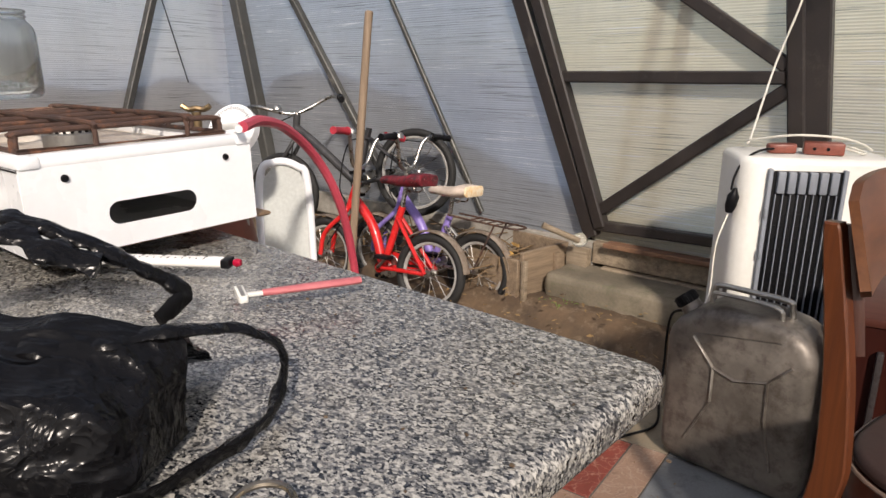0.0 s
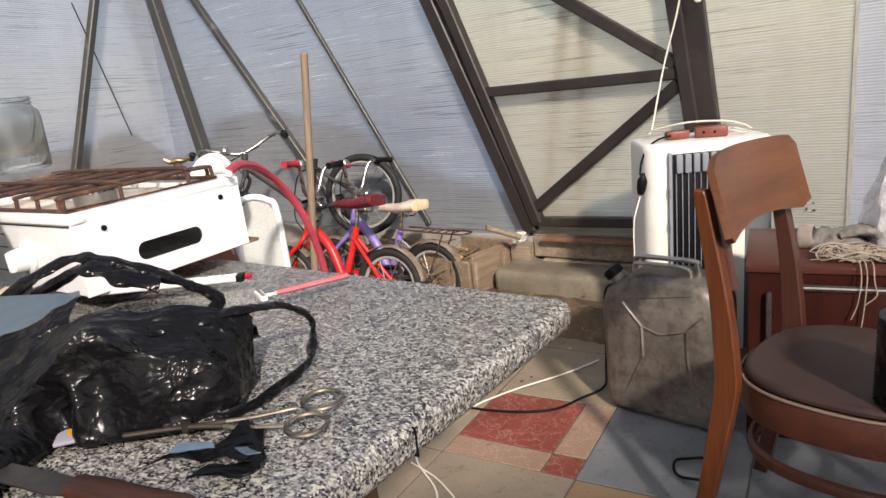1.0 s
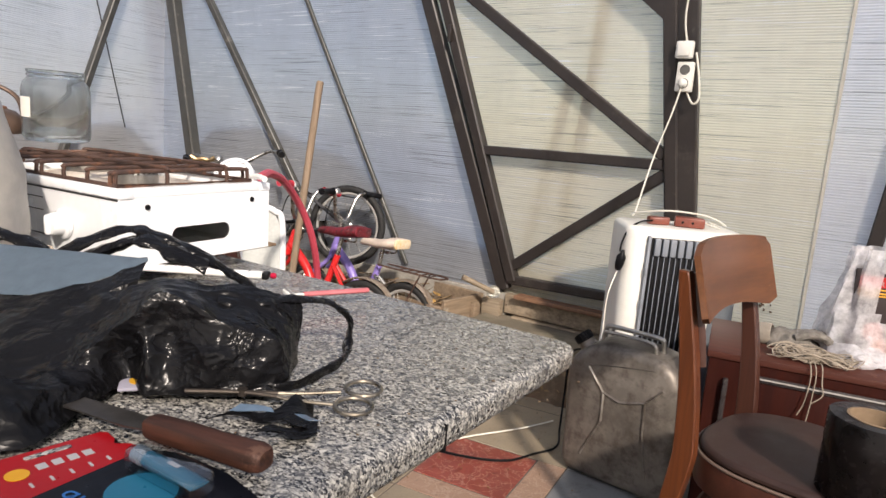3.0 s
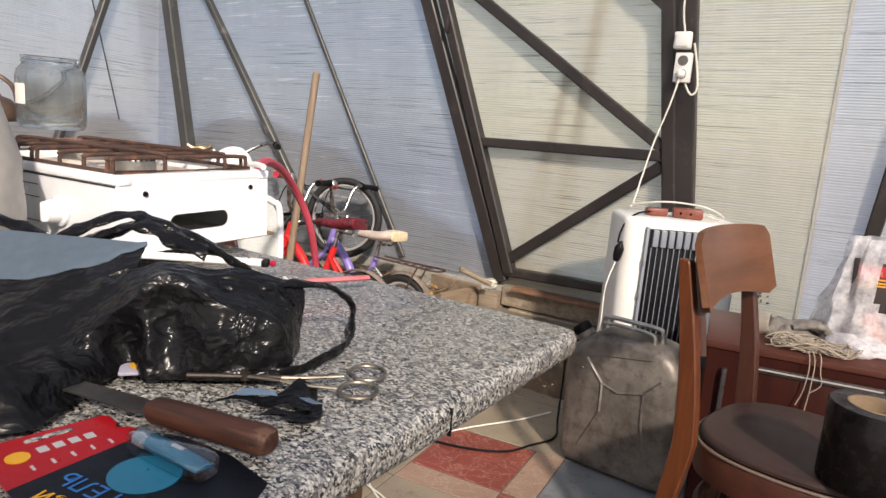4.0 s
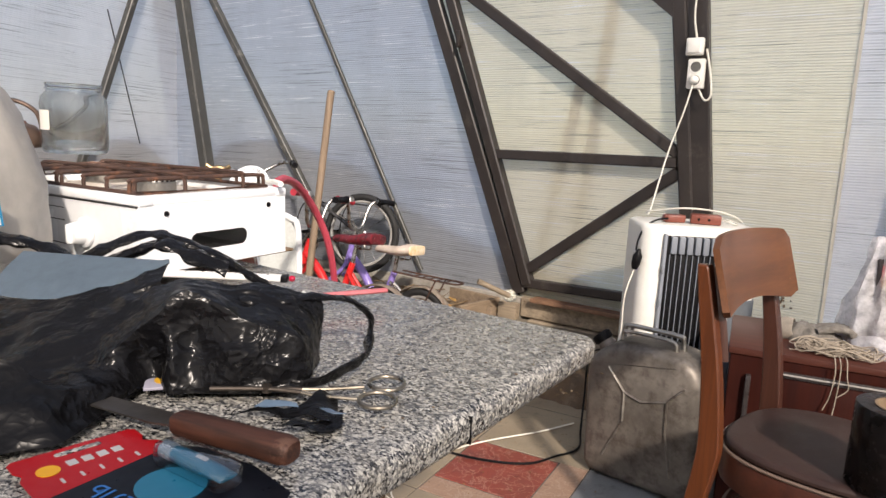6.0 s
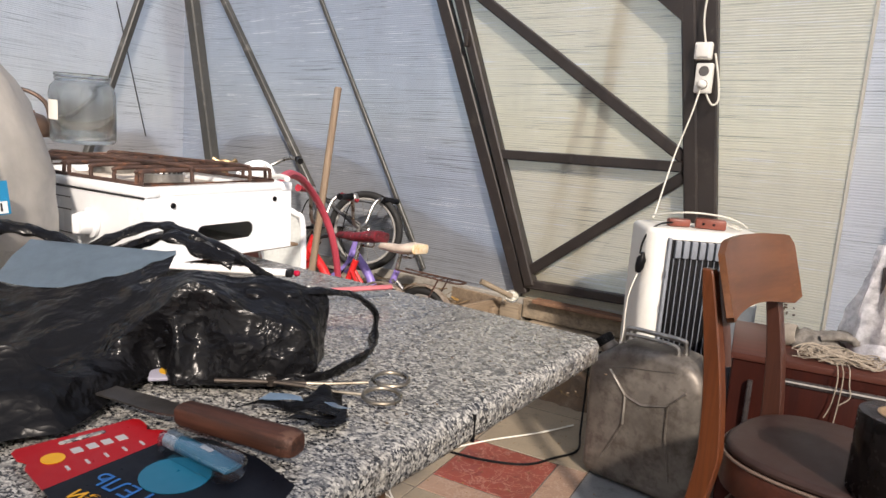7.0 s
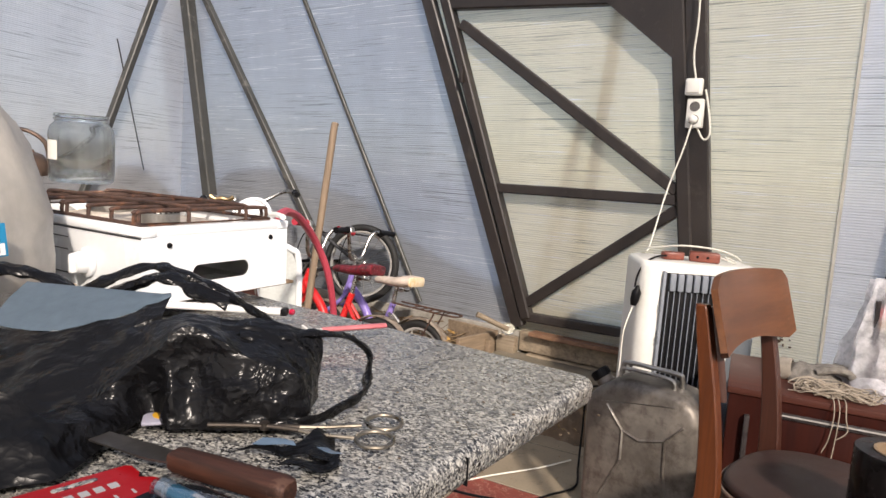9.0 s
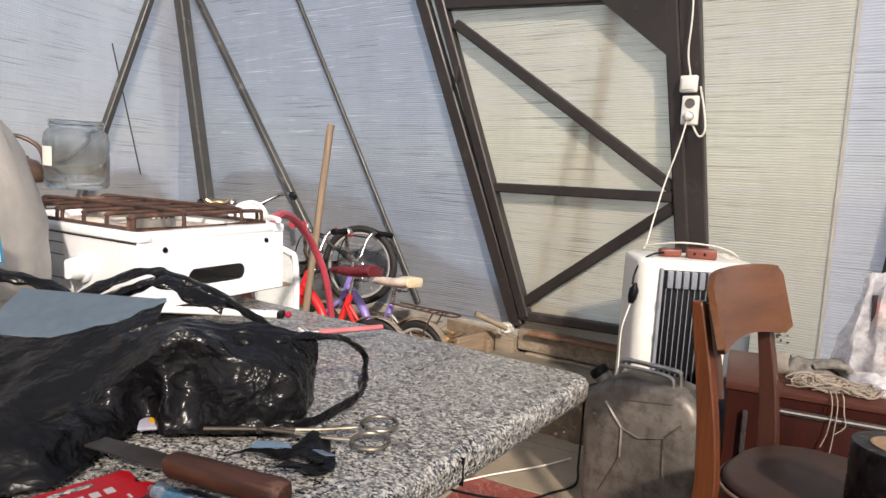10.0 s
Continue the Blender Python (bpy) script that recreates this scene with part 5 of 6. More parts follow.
part("top", b, wood("cabinet_top", (0.085, 0.028, 0.02), (0.05, 0.018, 0.013), 0, 0.5, 0.6, 0.03, wear=(0.12, 0.06, 0.045), spec=0.15), cab, "reddish brown worn top")
b = bm0()
box(b, (0.275, -0.008, 0.25), (0.31, 0.012, 0.42), bevel=0.002)
dr = part("door", b, M_CABINET, cab)
M_TRIM = plain("dark_trim", (0.035, 0.03, 0.03), 0.3)
b = bm0()
for c, q in (((0.275, -0.016, 0.458), (0.325, 0.008, 0.018)), ((0.275, -0.016, 0.05), (0.325, 0.008, 0.016)), ((0.120, -0.016, 0.25), (0.014, 0.008, 0.40)), ((0.430, -0.016, 0.25), (0.014, 0.008, 0.40))):
    box(b, c, q, bevel=0.003)
part("trim_frame", b, M_TRIM, dr, "dark grooved moulding")
# Paler strip paints the sheen along the moulding's top bar.
b = bm0()
box(b, (0.275, -0.0205, 0.460), (0.315, 0.003, 0.004))
part("trim_highlight", b, plain("highlight_grey", (0.35, 0.33, 0.31), 0.3), dr)
b = bm0()
box(b, (0.052, -0.010, 0.33), (0.014, 0.02, 0.22), bevel=0.004)
part("edge_strip", b, M_TRIM, cab, "dark plastic edge strip")

# knitted glove, string and bag on the cabinet
def cabp(x, y, h=0.0):
    return CBM @ Vector((x, y, CBH + 0.0205 + h))


M_KNIT = surface("grey_knit", (0.22, 0.20, 0.175), (0.09, 0.082, 0.072), 60, 0.95, 0, 420, 1.0)
gl = thing("knitted_glove", frame_axes(cabp(0.205, 0.19), (0.85, -0.5, 0), UP), "grey knitted work glove lying crumpled on the cabinet", "glove")
b = bm0()
bmesh.ops.create_icosphere(b, subdivisions=4, radius=1.0)
for v in b.verts:
    v.co = Vector((v.co.x * 0.085, v.co.y * 0.05, max(v.co.z, -0.45) * 0.032 + 0.015))
rumple(b, 0.014, 24.0, 8.0)
part("palm", b, M_KNIT, gl)
for k in range(4):
    b = bm0()
    y0 = -0.03 + 0.02 * k
    tube(b, curve([(0.02, y0, 0.035), (0.06, y0 * 1.1, 0.05 - 0.004 * k), (0.095, y0 * 1.2 + 0.004, 0.045), (0.11, y0 * 1.2, 0.03)], 5), [0.012] * 13 + [0.012, 0.010, 0.006], 10)
    rumple(b, 0.002, 70.0, k)
    part("finger", b, M_KNIT, gl)
b = bm0()
lathe(b, [(0.034, 0), (0.036, 0.012), (0.032, 0.035), (0.029, 0.035), (0.028, 0.005)], 24, pose(-0.075, 0.0, 0.022, 80, 0, 75))
rumple(b, 0.004, 40.0, 5.0)
part("cuff", b, surface("pale_knit", (0.32, 0.28, 0.23), (0.22, 0.19, 0.155), 40, 0.95, 0, 420, 1.0), gl, "paler ribbed cuff")
# tangle of string
M_STRING = surface("jute_string", (0.36, 0.31, 0.245), (0.24, 0.20, 0.155), 40, 0.9, 0, 300, 0.4)
tangle = thing("string_tangle", frame_axes(cabp(0.25, 0.062), (0.8544, -0.5196, 0), UP), "tangled pale twine hanging over the cabinet's edge", "string")
rnd = random.Random(4)
for k in range(26):
    a = rnd.random() * math.tau
    pts = []
    r = 0.035 + 0.055 * rnd.random()
    cx0, cy0 = rnd.uniform(-0.045, 0.045), rnd.uniform(-0.02, 0.02)
    for i in range(9):
        a += 0.7
        pts.append((cx0 + r * 1.15 * math.cos(a) * rnd.uniform(0.7, 1.1), cy0 + 0.45 * r * math.sin(a) * rnd.uniform(0.7, 1.1), 0.004 + 0.03 * rnd.random()))
    b = bm0()
    tube(b, curve(pts, 5), 0.0016, 5)
    part("strand", b, M_STRING, tangle)
for x0, l in ((0.0, 0.13), (0.028, 0.09), (0.012, 0.2)):
    b = bm0()
    tube(b, curve([(x0, -0.03, 0.012), (x0 + 0.004, -0.070, 0.006), (x0 + 0.006, -0.088, -0.03), (x0 + 0.012 * (l < 0.1), -0.090, -l * 0.7), (x0 - 0.012, -0.091, -l)], 5), 0.0015, 5)
    part("loose_end", b, M_STRING, tangle)

# thin white carrier bag round a printed box
CBX = frame_axes(cabp(0.338, 0.17), (0.90, -0.43, 0), UP)
bx = thing("printed_box", CBX, "dark printed cardboard box standing in a thin white bag", "box")
b = bm0()
box(b, (0.12, 0.05, 0.135), (0.22, 0.09, 0.25), bevel=0.004)
part("carton", b, plain("carton_dark", (0.035, 0.025, 0.025), 0.35), bx)
b = bm0()
box(b, (0.12, 0.0035, 0.228), (0.2, 0.002, 0.03))
part("red_band", b, plain("print_red", (0.45, 0.02, 0.02), 0.35), bx, "red printed band", smooth=False)
b = bm0()
for zz in (0.206, 0.196, 0.188):
    box(b, (0.12, 0.0035, zz), (0.2, 0.002, 0.004))
part("yellow_stripes", b, plain("print_gold", (0.7, 0.35, 0.04), 0.35), bx, smooth=False)
text_part("R LIGHT", 0.020, M_PWHITE, bx, pose(0.07, 0.002, 0.217, 90, 0, 0), "white_lettering")
for k, (x, z, rr, c) in enumerate(((0.075, 0.085, 0.026, (0.55, 0.10, 0.05)), (0.135, 0.075, 0.032, (0.35, 0.32, 0.3)), (0.10, 0.045, 0.024, (0.6, 0.16, 0.06)), (0.185, 0.06, 0.03, (0.6, 0.3, 0.14)))):
    b = bm0()
    lathe(b, [(rr, 0), (rr, 0.0015), (rr * 0.86, 0.0015), (rr * 0.86, 0.001), (0, 0.001)], 24, pose(x, 0.0045, z, 90))
    part("round_picture", b, surface("round_print", c, tuple(0.5 * q for q in c), 60, 0.4, 0, 200, 0), bx, smooth=False)
def white_film():
    m, t, out = mat("thin_white_film")
    p = nd(t, "ShaderNodeBsdfPrincipled", Base_Color=(0.76, 0.75, 0.77, 1), Roughness=0.3)
    tp = nd(t, "ShaderNodeBsdfTransparent")
    tr = nd(t, "ShaderNodeBsdfTranslucent", Color=(0.86, 0.84, 0.85, 1))
    n = noise_tex(t, coords(t), 26.0, 5.0, 0.65)
    t.links.new(bumped(t, n, 0.6, 0.006), p.inputs["Normal"])
    m1, m2 = nd(t, "ShaderNodeMixShader", Fac=0.35), nd(t, "ShaderNodeMixShader")
    t.links.new(p.outputs[0], m1.inputs[1])
    t.links.new(tr.outputs[0], m1.inputs[2])
    t.links.new(ramp(t, n, [(0.35, (0.66,) * 3), (0.62, (0.24,) * 3)]), m2.inputs[0])
    t.links.new(m1.outputs[0], m2.inputs[1])
    t.links.new(tp.outputs[0], m2.inputs[2])
    t.links.new(m2.outputs[0], out.inputs[0])
    return m


M_WFILM = white_film()
wb = thing("white_bag", CBX, "thin crumpled white carrier bag draped over a printed box", "bag")
b = bm0()
rings = []
for j in range(26):
    s = j / 25
    z = 0.002 + 0.315 * s
    ring = []
    for i in range(64):
        a = i * math.tau / 64
        c, sn = math.cos(a), math.sin(a)
        w, d = 0.14 + 0.035 * (1 - s) ** 2 - 0.03 * s * s, 0.07 + 0.03 * (1 - s) ** 2 - 0.025 * s * s
        x = 0.12 + w * math.copysign(abs(c) ** 0.6, c)
        y = 0.05 + d * math.copysign(abs(sn) ** 0.6, sn)
        f = 0.012 * (0.4 + s) * math.sin(a * 9 + 3 * s) + 0.02 * noise.noise(Vector((x * 14, y * 14, z * 6))) + 0.008 * noise.noise(Vector((x * 40, y * 40, z * 18)))
        ring.append((x + f * c, y + f * sn, z + 0.012 * noise.noise(Vector((a, s, 1))) * (s > 0.5)))
    rings.append(ring)
grid_skin(b, rings, True, False)
# an open handle hole on the side facing the room
kill = [f for f in b.faces if ((f.calc_center_median().x - 0.105) / 0.038) ** 2 + ((f.calc_center_median().z - 0.19) / 0.075) ** 2 < 1 and f.calc_center_median().y < 0.03]
bmesh.ops.delete(b, geom=kill, context="FACES")
part("film", b, M_WFILM, wb)
b = bm0()
bmesh.ops.create_icosphere(b, subdivisions=4, radius=1.0)
for v in b.verts:
    v.co = Vector((v.co.x * 0.10, v.co.y * 0.05, max(v.co.z, -0.3) * 0.03 + 0.01))
rumple(b, 0.02, 22.0, 1.0)
for v in b.verts:
    v.co += Vector((0.06, -0.045, 0.002))
part("gathered_film", b, M_WFILM, wb)

# ---- behind the table ----
# red hose from the stove
cable([(-0.425, 0.925, 0.938), (-0.418, 1.0, 0.942), (-0.400, 1.10, 0.921), (-0.369, 1.20, 0.857), (-0.338, 1.25, 0.77), (-0.32, 1.30, 0.644), (-0.31, 1.34, 0.45), (-0.32, 1.40, 0.2), (-0.36, 1.5, 0.03), (-0.5, 1.6, 0.015)], 0.0092, M_HOSE, "pinkish red rubber gas hose hanging from the stove", "gas_hose")
# round dial standing behind the stove
dial = thing("dial_gauge", frame_axes((-0.525, 1.17, 0.918), (1, -0.25, 0)), "round white dial with black scale marks", "gauge")
b = bm0()
lathe(b, [(0, 0), (0.047, 0), (0.050, -0.003), (0.050, -0.022), (0, -0.022)], 36, pose(0, 0, 0, 62))
part("dial_face", b, M_WHITE, dial)
b = bm0()
for k in range(28):
    a = math.pi * (0.0 + k / 27)
    box(b, (0.040, 0, 0.0008), (0.005 if k % 3 else 0.009, 0.0012, 0.0008), pose(0, 0, 0, 62) @ Matrix.Rotation(a, 4, "Z"))
part("scale_marks", b, M_BLACK, dial, smooth=False)
b = bm0()
tube(b, [(0, 0.02, -0.05), (0, 0.02, -0.93)], 0.012, 10)
part("stand", b, M_STEEL, dial)
# brass tap
M_BRASS = surface("old_brass", (0.36, 0.26, 0.14), (0.2, 0.14, 0.08), 30, 0.4, 0.9, 150, 0.2)
tap = thing("gas_cylinder", pose(-0.60, 1.20, 0.0), "dull red gas cylinder with a brass valve", "gas cylinder")
b = bm0()
lathe(b, [(0, 0.02), (0.09, 0.02), (0.10, 0.03), (0.10, 0.68), (0.085, 0.76), (0.05, 0.81), (0.03, 0.83), (0.03, 0.86), (0, 0.86)], 32)
part("cylinder", b, surface("old_red_paint", (0.20, 0.06, 0.035), (0.10, 0.035, 0.024), 8, 0.6, 0, 90, 0.2, dirt=(0.12, 0.07, 0.05)), tap)
b = bm0()
lathe(b, [(0.014, 0), (0.014, 0.05), (0.009, 0.055), (0.009, 0.085), (0, 0.085)], 16, Matrix.Translation((0, 0, 0.86)))
part("valve", b, M_BRASS, tap, "brass valve body")
b = bm0()
tube(b, curve([(-0.028, 0, 0.957), (-0.015, 0.0, 0.95), (0, 0, 0.952), (0.015, 0, 0.95), (0.028, 0, 0.957)], 4), 0.0055, 8)
part("wing_handle", b, M_BRASS, tap, "brass wing handle")
# white framed panel leaning behind the stove
wpn = thing("chair_shell", pose(-0.478, 1.37, 0.0, 0, 0, 12), "white plastic chair back with a greyish panel", "chair")
b = bm0()
pts = curve([(-0.06, 0, 0.0), (-0.06, 0, 0.5), (-0.055, 0, 0.78), (-0.02, 0, 0.825), (0.03, 0, 0.815), (0.052, 0, 0.77), (0.058, 0, 0.5), (0.066, 0, 0.0)], 7)
tube(b, pts, 0.009, 10)
part("rim", b, M_WHITE, wpn)
b = bm0()
prism(b, [(-0.056, 0.35), (0.056, 0.35), (0.05, 0.77), (0.03, 0.81), (-0.02, 0.82), (-0.052, 0.78)], 0, 0.006, Matrix(((1, 0, 0, 0), (0, 0, 1, 0), (0, 1, 0, 0), (0, 0, 0, 1))))
part("panel", b, surface("grey_white_plastic", (0.55, 0.58, 0.56), (0.48, 0.50, 0.48), 5, 0.4), wpn, "greyish white panel")

# wooden broom handle
b = bm0()
tube(b, curve([(-0.4185, 2.60, 1.258), (-0.4265, 2.60, 1.20), (-0.46, 2.60, 0.85), (-0.50, 2.60, 0.45), (-0.54, 2.60, 0.02)], 8), [0.012] + [0.0165] * 32, 12)
solo("broom_handle", b, wood("handle_wood", (0.29, 0.215, 0.15), (0.16, 0.115, 0.08), 2, 0.7, 0.8, wear=(0.12, 0.09, 0.065)), Matrix.Identity(4), "long round wooden handle leaning among the bicycles", "handle")


# ---- bicycles ----
M_CHROME = surface("worn_chrome", (0.55, 0.54, 0.51), (0.30, 0.28, 0.25), 25, 0.3, 1.0, 150, 0.1)
M_GREY_RIM = surface("grey_rim", (0.45, 0.44, 0.42), (0.3, 0.29, 0.27), 20, 0.4, 0.3, 100, 0.1)
M_CREAM = surface("cream_vinyl", (0.62, 0.52, 0.44), (0.5, 0.42, 0.35), 20, 0.5, 0, 100, 0.1)
M_PURPLE = surface("purple_paint", (0.27, 0.20, 0.52), (0.20, 0.15, 0.42), 20, 0.35, 0, 100, 0.05)
M_NAVY = surface("dark_grey_paint", (0.05, 0.05, 0.052), (0.03, 0.03, 0.032), 20, 0.4, 0, 100, 0.05)
M_PRINT = surface("flower_print", (0.80, 0.74, 0.60), (0.74, 0.50, 0.24), 60, 0.4, 0, 150, 0.0, dirt=(0.7, 0.4, 0.05), dirt_amount=0.4)
M_SEATMIX = surface("red_black_vinyl", (0.24, 0.015, 0.03), (0.012, 0.010, 0.010), 34, 0.5, 0, 120, 0.1, dirt=(0.5, 0.46, 0.42), dirt_amount=0.1)
M_REDSEAT = surface("red_grip", (0.42, 0.03, 0.05), (0.30, 0.02, 0.03), 40, 0.5, 0, 150, 0.1)


def wheel(parent, x, z, r, name, tyre_w=0.02, rim=M_GREY_RIM):
    b = bm0()
    tube(b, ringpts((x, 0, z), r - tyre_w, "y", 48), tyre_w, 10, closed=True)
    w = part(name, b, M_RUBBER, parent, "black knobbly tyre wheel")
    b = bm0()
    tube(b, ringpts((x, 0, z), r - 2 * tyre_w - 0.002, "y", 40), 0.008, 8, closed=True, flat=1.3)
    part("rim", b, rim, w)
    b = bm0()
    n = 16
    for k in range(n):
        a = k * math.tau / n
        sgn = 1 if k % 2 else -1
        a2 = a + 0.35 * (1 if k % 4 < 2 else -1)
        tube(b, [(x + 0.016 * math.cos(a2), 0.018 * sgn, z + 0.016 * math.sin(a2)), (x + (r - 2 * tyre_w) * math.cos(a), 0, z + (r - 2 * tyre_w) * math.sin(a))], 0.0016, 4)
    part("spokes", b, M_CHROME, w)
    b = bm0()
    lathe(b, [(0, -0.04), (0.012, -0.04), (0.018, -0.022), (0.010, -0.018), (0.010, 0.018), (0.018, 0.022), (0.012, 0.04), (0, 0.04)], 14, pose(x, 0, z, 90))
    part("hub", b, M_CHROME, w)
    return w


def bicycle(m, label, r, base, seat_h, bar_h, paint, seat_mats, fork_paint=None, fender=None, bar_style="bmx", rear=True, front=True, grip=M_REDSEAT, stay=None, steer=0.0, guard=None, saddle=True, rack=False):
    """x forward, origin on the ground under the rear axle."""
    bk = thing("bicycle", m, label, "bicycle", "bicycles by the wall")
    if rear:
        wheel(bk, 0, r, r, "rear_wheel")
    if front:
        wheel(bk, base, r, r, "front_wheel")
    hx, hz = base - 0.13 - 0.10 * r, r * 2 + 0.13
    sx, bbx, bbz = 0.22 * base + 0.04, 0.42 * base, r * 0.95
    b = bm0()
    tube(b, [(hx - 0.015, 0, hz + 0.05), (hx + 0.02, 0, hz - 0.07)], 0.019, 12)
    tube(b, curve([(hx, 0, hz - 0.02), (hx - 0.12, 0, hz - 0.14), (bbx, 0, bbz)], 5), 0.022, 12)
    tube(b, [(bbx, 0, bbz), (sx, 0, seat_h - 0.12)], 0.016, 12)
    lathe(b, [(0.022, -0.035), (0.022, 0.035)], 14, pose(bbx, 0, bbz, 90))
    part("frame", b, paint, bk)
    for s in (1, -1):
        b = bm0()
        tube(b, [(bbx, 0.025 * s, bbz), (0.01, 0.042 * s, r)], 0.009, 8)
        tube(b, [(sx + 0.012, 0.015 * s, seat_h - 0.17), (0.0, 0.042 * s, r)], 0.009, 8)
        part("rear_stay", b, stay or paint, bk)
    b = bm0()
    tube(b, curve([(base, 0.04, r), (base - 0.02, 0.04, r * 1.6), (hx + 0.03, 0.036, r * 2 + 0.025), (hx + 0.022, 0, hz - 0.07), (hx + 0.03, -0.036, r * 2 + 0.025), (base - 0.02, -0.04, r * 1.6), (base, -0.04, r)], 5), 0.011, 10)
    part("fork", b, fork_paint or paint, bk)
    b = bm0()
    if bar_style == "bmx":
        pts = [(hx - 0.07, 0.24, bar_h), (hx - 0.05, 0.13, bar_h + 0.005), (hx - 0.03, 0.09, bar_h - 0.03), (hx - 0.02, 0.05, bar_h - 0.13), (hx - 0.015, 0, bar_h - 0.15), (hx - 0.02, -0.05, bar_h - 0.13), (hx - 0.03, -0.09, bar_h - 0.03), (hx - 0.05, -0.13, bar_h + 0.005), (hx - 0.07, -0.24, bar_h)]
    else:
        pts = [(hx - 0.20, 0.25, bar_h - 0.015), (hx - 0.10, 0.25, bar_h + 0.01), (hx - 0.0, 0.19, bar_h + 0.03), (hx + 0.02, 0.08, bar_h - 0.01), (hx + 0.02, 0, bar_h - 0.03), (hx + 0.02, -0.08, bar_h - 0.01), (hx - 0.0, -0.19, bar_h + 0.03), (hx - 0.10, -0.25, bar_h + 0.01), (hx - 0.20, -0.25, bar_h - 0.015)]
    turn = Matrix.Translation((hx, 0, 0)) @ Matrix.Rotation(steer, 4, "Z") @ Matrix.Translation((-hx, 0, 0))
    pts = [turn @ Vector(q) for q in pts]
    tube(b, curve(pts, 6), 0.010, 10)
    tube(b, [(hx - 0.018, 0, hz + 0.04), (hx - 0.016, 0, bar_h - 0.14 if bar_style == "bmx" else bar_h - 0.03)], 0.012, 10)
    hb = part("handlebar", b, M_CHROME, bk, "worn chrome handlebar")
    for s in (1, -1):
        b = bm0()
        p0, p1 = (Vector(pts[0]), Vector(pts[1])) if s > 0 else (Vector(pts[-1]), Vector(pts[-2]))
        d = (p1 - p0).normalized()
        tube(b, [p0 - d * 0.01, p0, p0 + d * 0.10, p0 + d * 0.105], [0.017, 0.015, 0.015, 0.019], 12)
        part("grip", b, grip, hb)
    if saddle:
        b = bm0()
        tube(b, [(sx + 0.008, 0, seat_h - 0.16), (sx - 0.012, 0, seat_h - 0.025)], 0.011, 10)
        part("seat_post", b, M_CHROME, bk)
        b = bm0()
        rings = []
        for x, w, zc, h in ((-0.125, 0.035, 0.006, 0.022), (-0.118, 0.066, 0.006, 0.036), (-0.08, 0.078, 0.002, 0.042), (-0.03, 0.066, -0.008, 0.036), (0.02, 0.042, -0.012, 0.032), (0.07, 0.028, -0.010, 0.028), (0.11, 0.022, -0.012, 0.024), (0.125, 0.010, -0.016, 0.012)):
            rings.append([(sx + x, w * math.copysign(abs(math.cos(k * math.tau / 18)) ** 0.7, math.cos(k * math.tau / 18)), seat_h + zc + h * (0.75 if math.sin(k * math.tau / 18) > 0 else 0.7) * math.sin(k * math.tau / 18)) for k in range(18)])
        grid_skin(b, rings)
        sd = part("saddle", b, seat_mats[0], bk)
        b = bm0()
        prism(b, rounded(0.145, 0.048, 0.018, 5), 0, 0.010, Matrix.Translation((sx - 0.128, 0, seat_h + 0.004)) @ pose(0, 0, 0, 90, 0, 90), bevel=0.004)
        part("saddle_back", b, seat_mats[1], sd, "printed rear edge of the saddle")
        b = bm0()
        for s in (1, -1):
            tube(b, curve([(sx - 0.06, 0.03 * s, seat_h - 0.018), (sx - 0.075, 0.03 * s, seat_h - 0.035), (sx - 0.06, 0.03 * s, seat_h - 0.05), (sx - 0.02, 0.01 * s, seat_h - 0.045)], 4), 0.004, 6)
        part("saddle_spring", b, M_CHROME, sd)
    b = bm0()
    lathe(b, [(0.05, -0.003), (0.055, 0), (0.05, 0.003), (0.02, 0.003), (0.02, -0.003), (0.05, -0.003)], 24, pose(bbx, -0.045, bbz, 90))
    part("chainring", b, M_CHROME, bk)
    if rack:
        top = 2 * r + 0.055
        b = bm0()
        tube(b, curve([(sx - 0.02, 0.045, top + 0.01), (-0.06, 0.05, top), (-0.19, 0.05, top - 0.005), (-0.21, 0.0, top - 0.006), (-0.19, -0.05, top - 0.005), (-0.06, -0.05, top), (sx - 0.02, -0.045, top + 0.01)], 6), 0.0045, 8)
        rk = part("luggage_rack", b, M_RUST, bk, "rusty wire luggage rack")
        for x in (-0.16, -0.11, -0.06, -0.01, 0.04):
            b = bm0()
            tube(b, [(x, 0.049, top + 0.002), (x, -0.049, top + 0.002)], 0.003, 6)
            part("rod", b, M_RUST, rk)
        for s in (1, -1):
            b = bm0()
            tube(b, [(-0.10, 0.05 * s, top), (0.0, 0.046 * s, r)], 0.004, 6)
            part("rack_stay", b, M_RUST, rk)
    b = bm0()
    prism(b, [(bbx + 0.065, bbz - 0.03), (bbx + 0.06, bbz + 0.05), (bbx, bbz + 0.065), (0.02, r + 0.03), (0.0, r + 0.012), (bbx - 0.02, bbz + 0.02), (bbx + 0.02, bbz - 0.05)], -0.062, -0.056, Matrix(((1, 0, 0, 0), (0, 0, 1, 0), (0, 1, 0, 0), (0, 0, 0, 1))), bevel=0.001, seg=1)
    part("chain_guard", b, guard or M_CHROME, bk, "scuffed chain guard")
    b = bm0()
    tube(b, curve([turn @ Vector((hx - 0.03, -0.10, bar_h - 0.02)), Vector((hx + 0.10, -0.06, bar_h - 0.04)), Vector((hx + 0.09, 0.0, hz + 0.02)), Vector((hx + 0.03, 0.01, hz - 0.08)), Vector((base - 0.03, 0.03, r + 0.05))], 6), 0.0032, 6)
    part("brake_cable", b, M_BLACK, bk, "black brake cable")
    b = bm0()
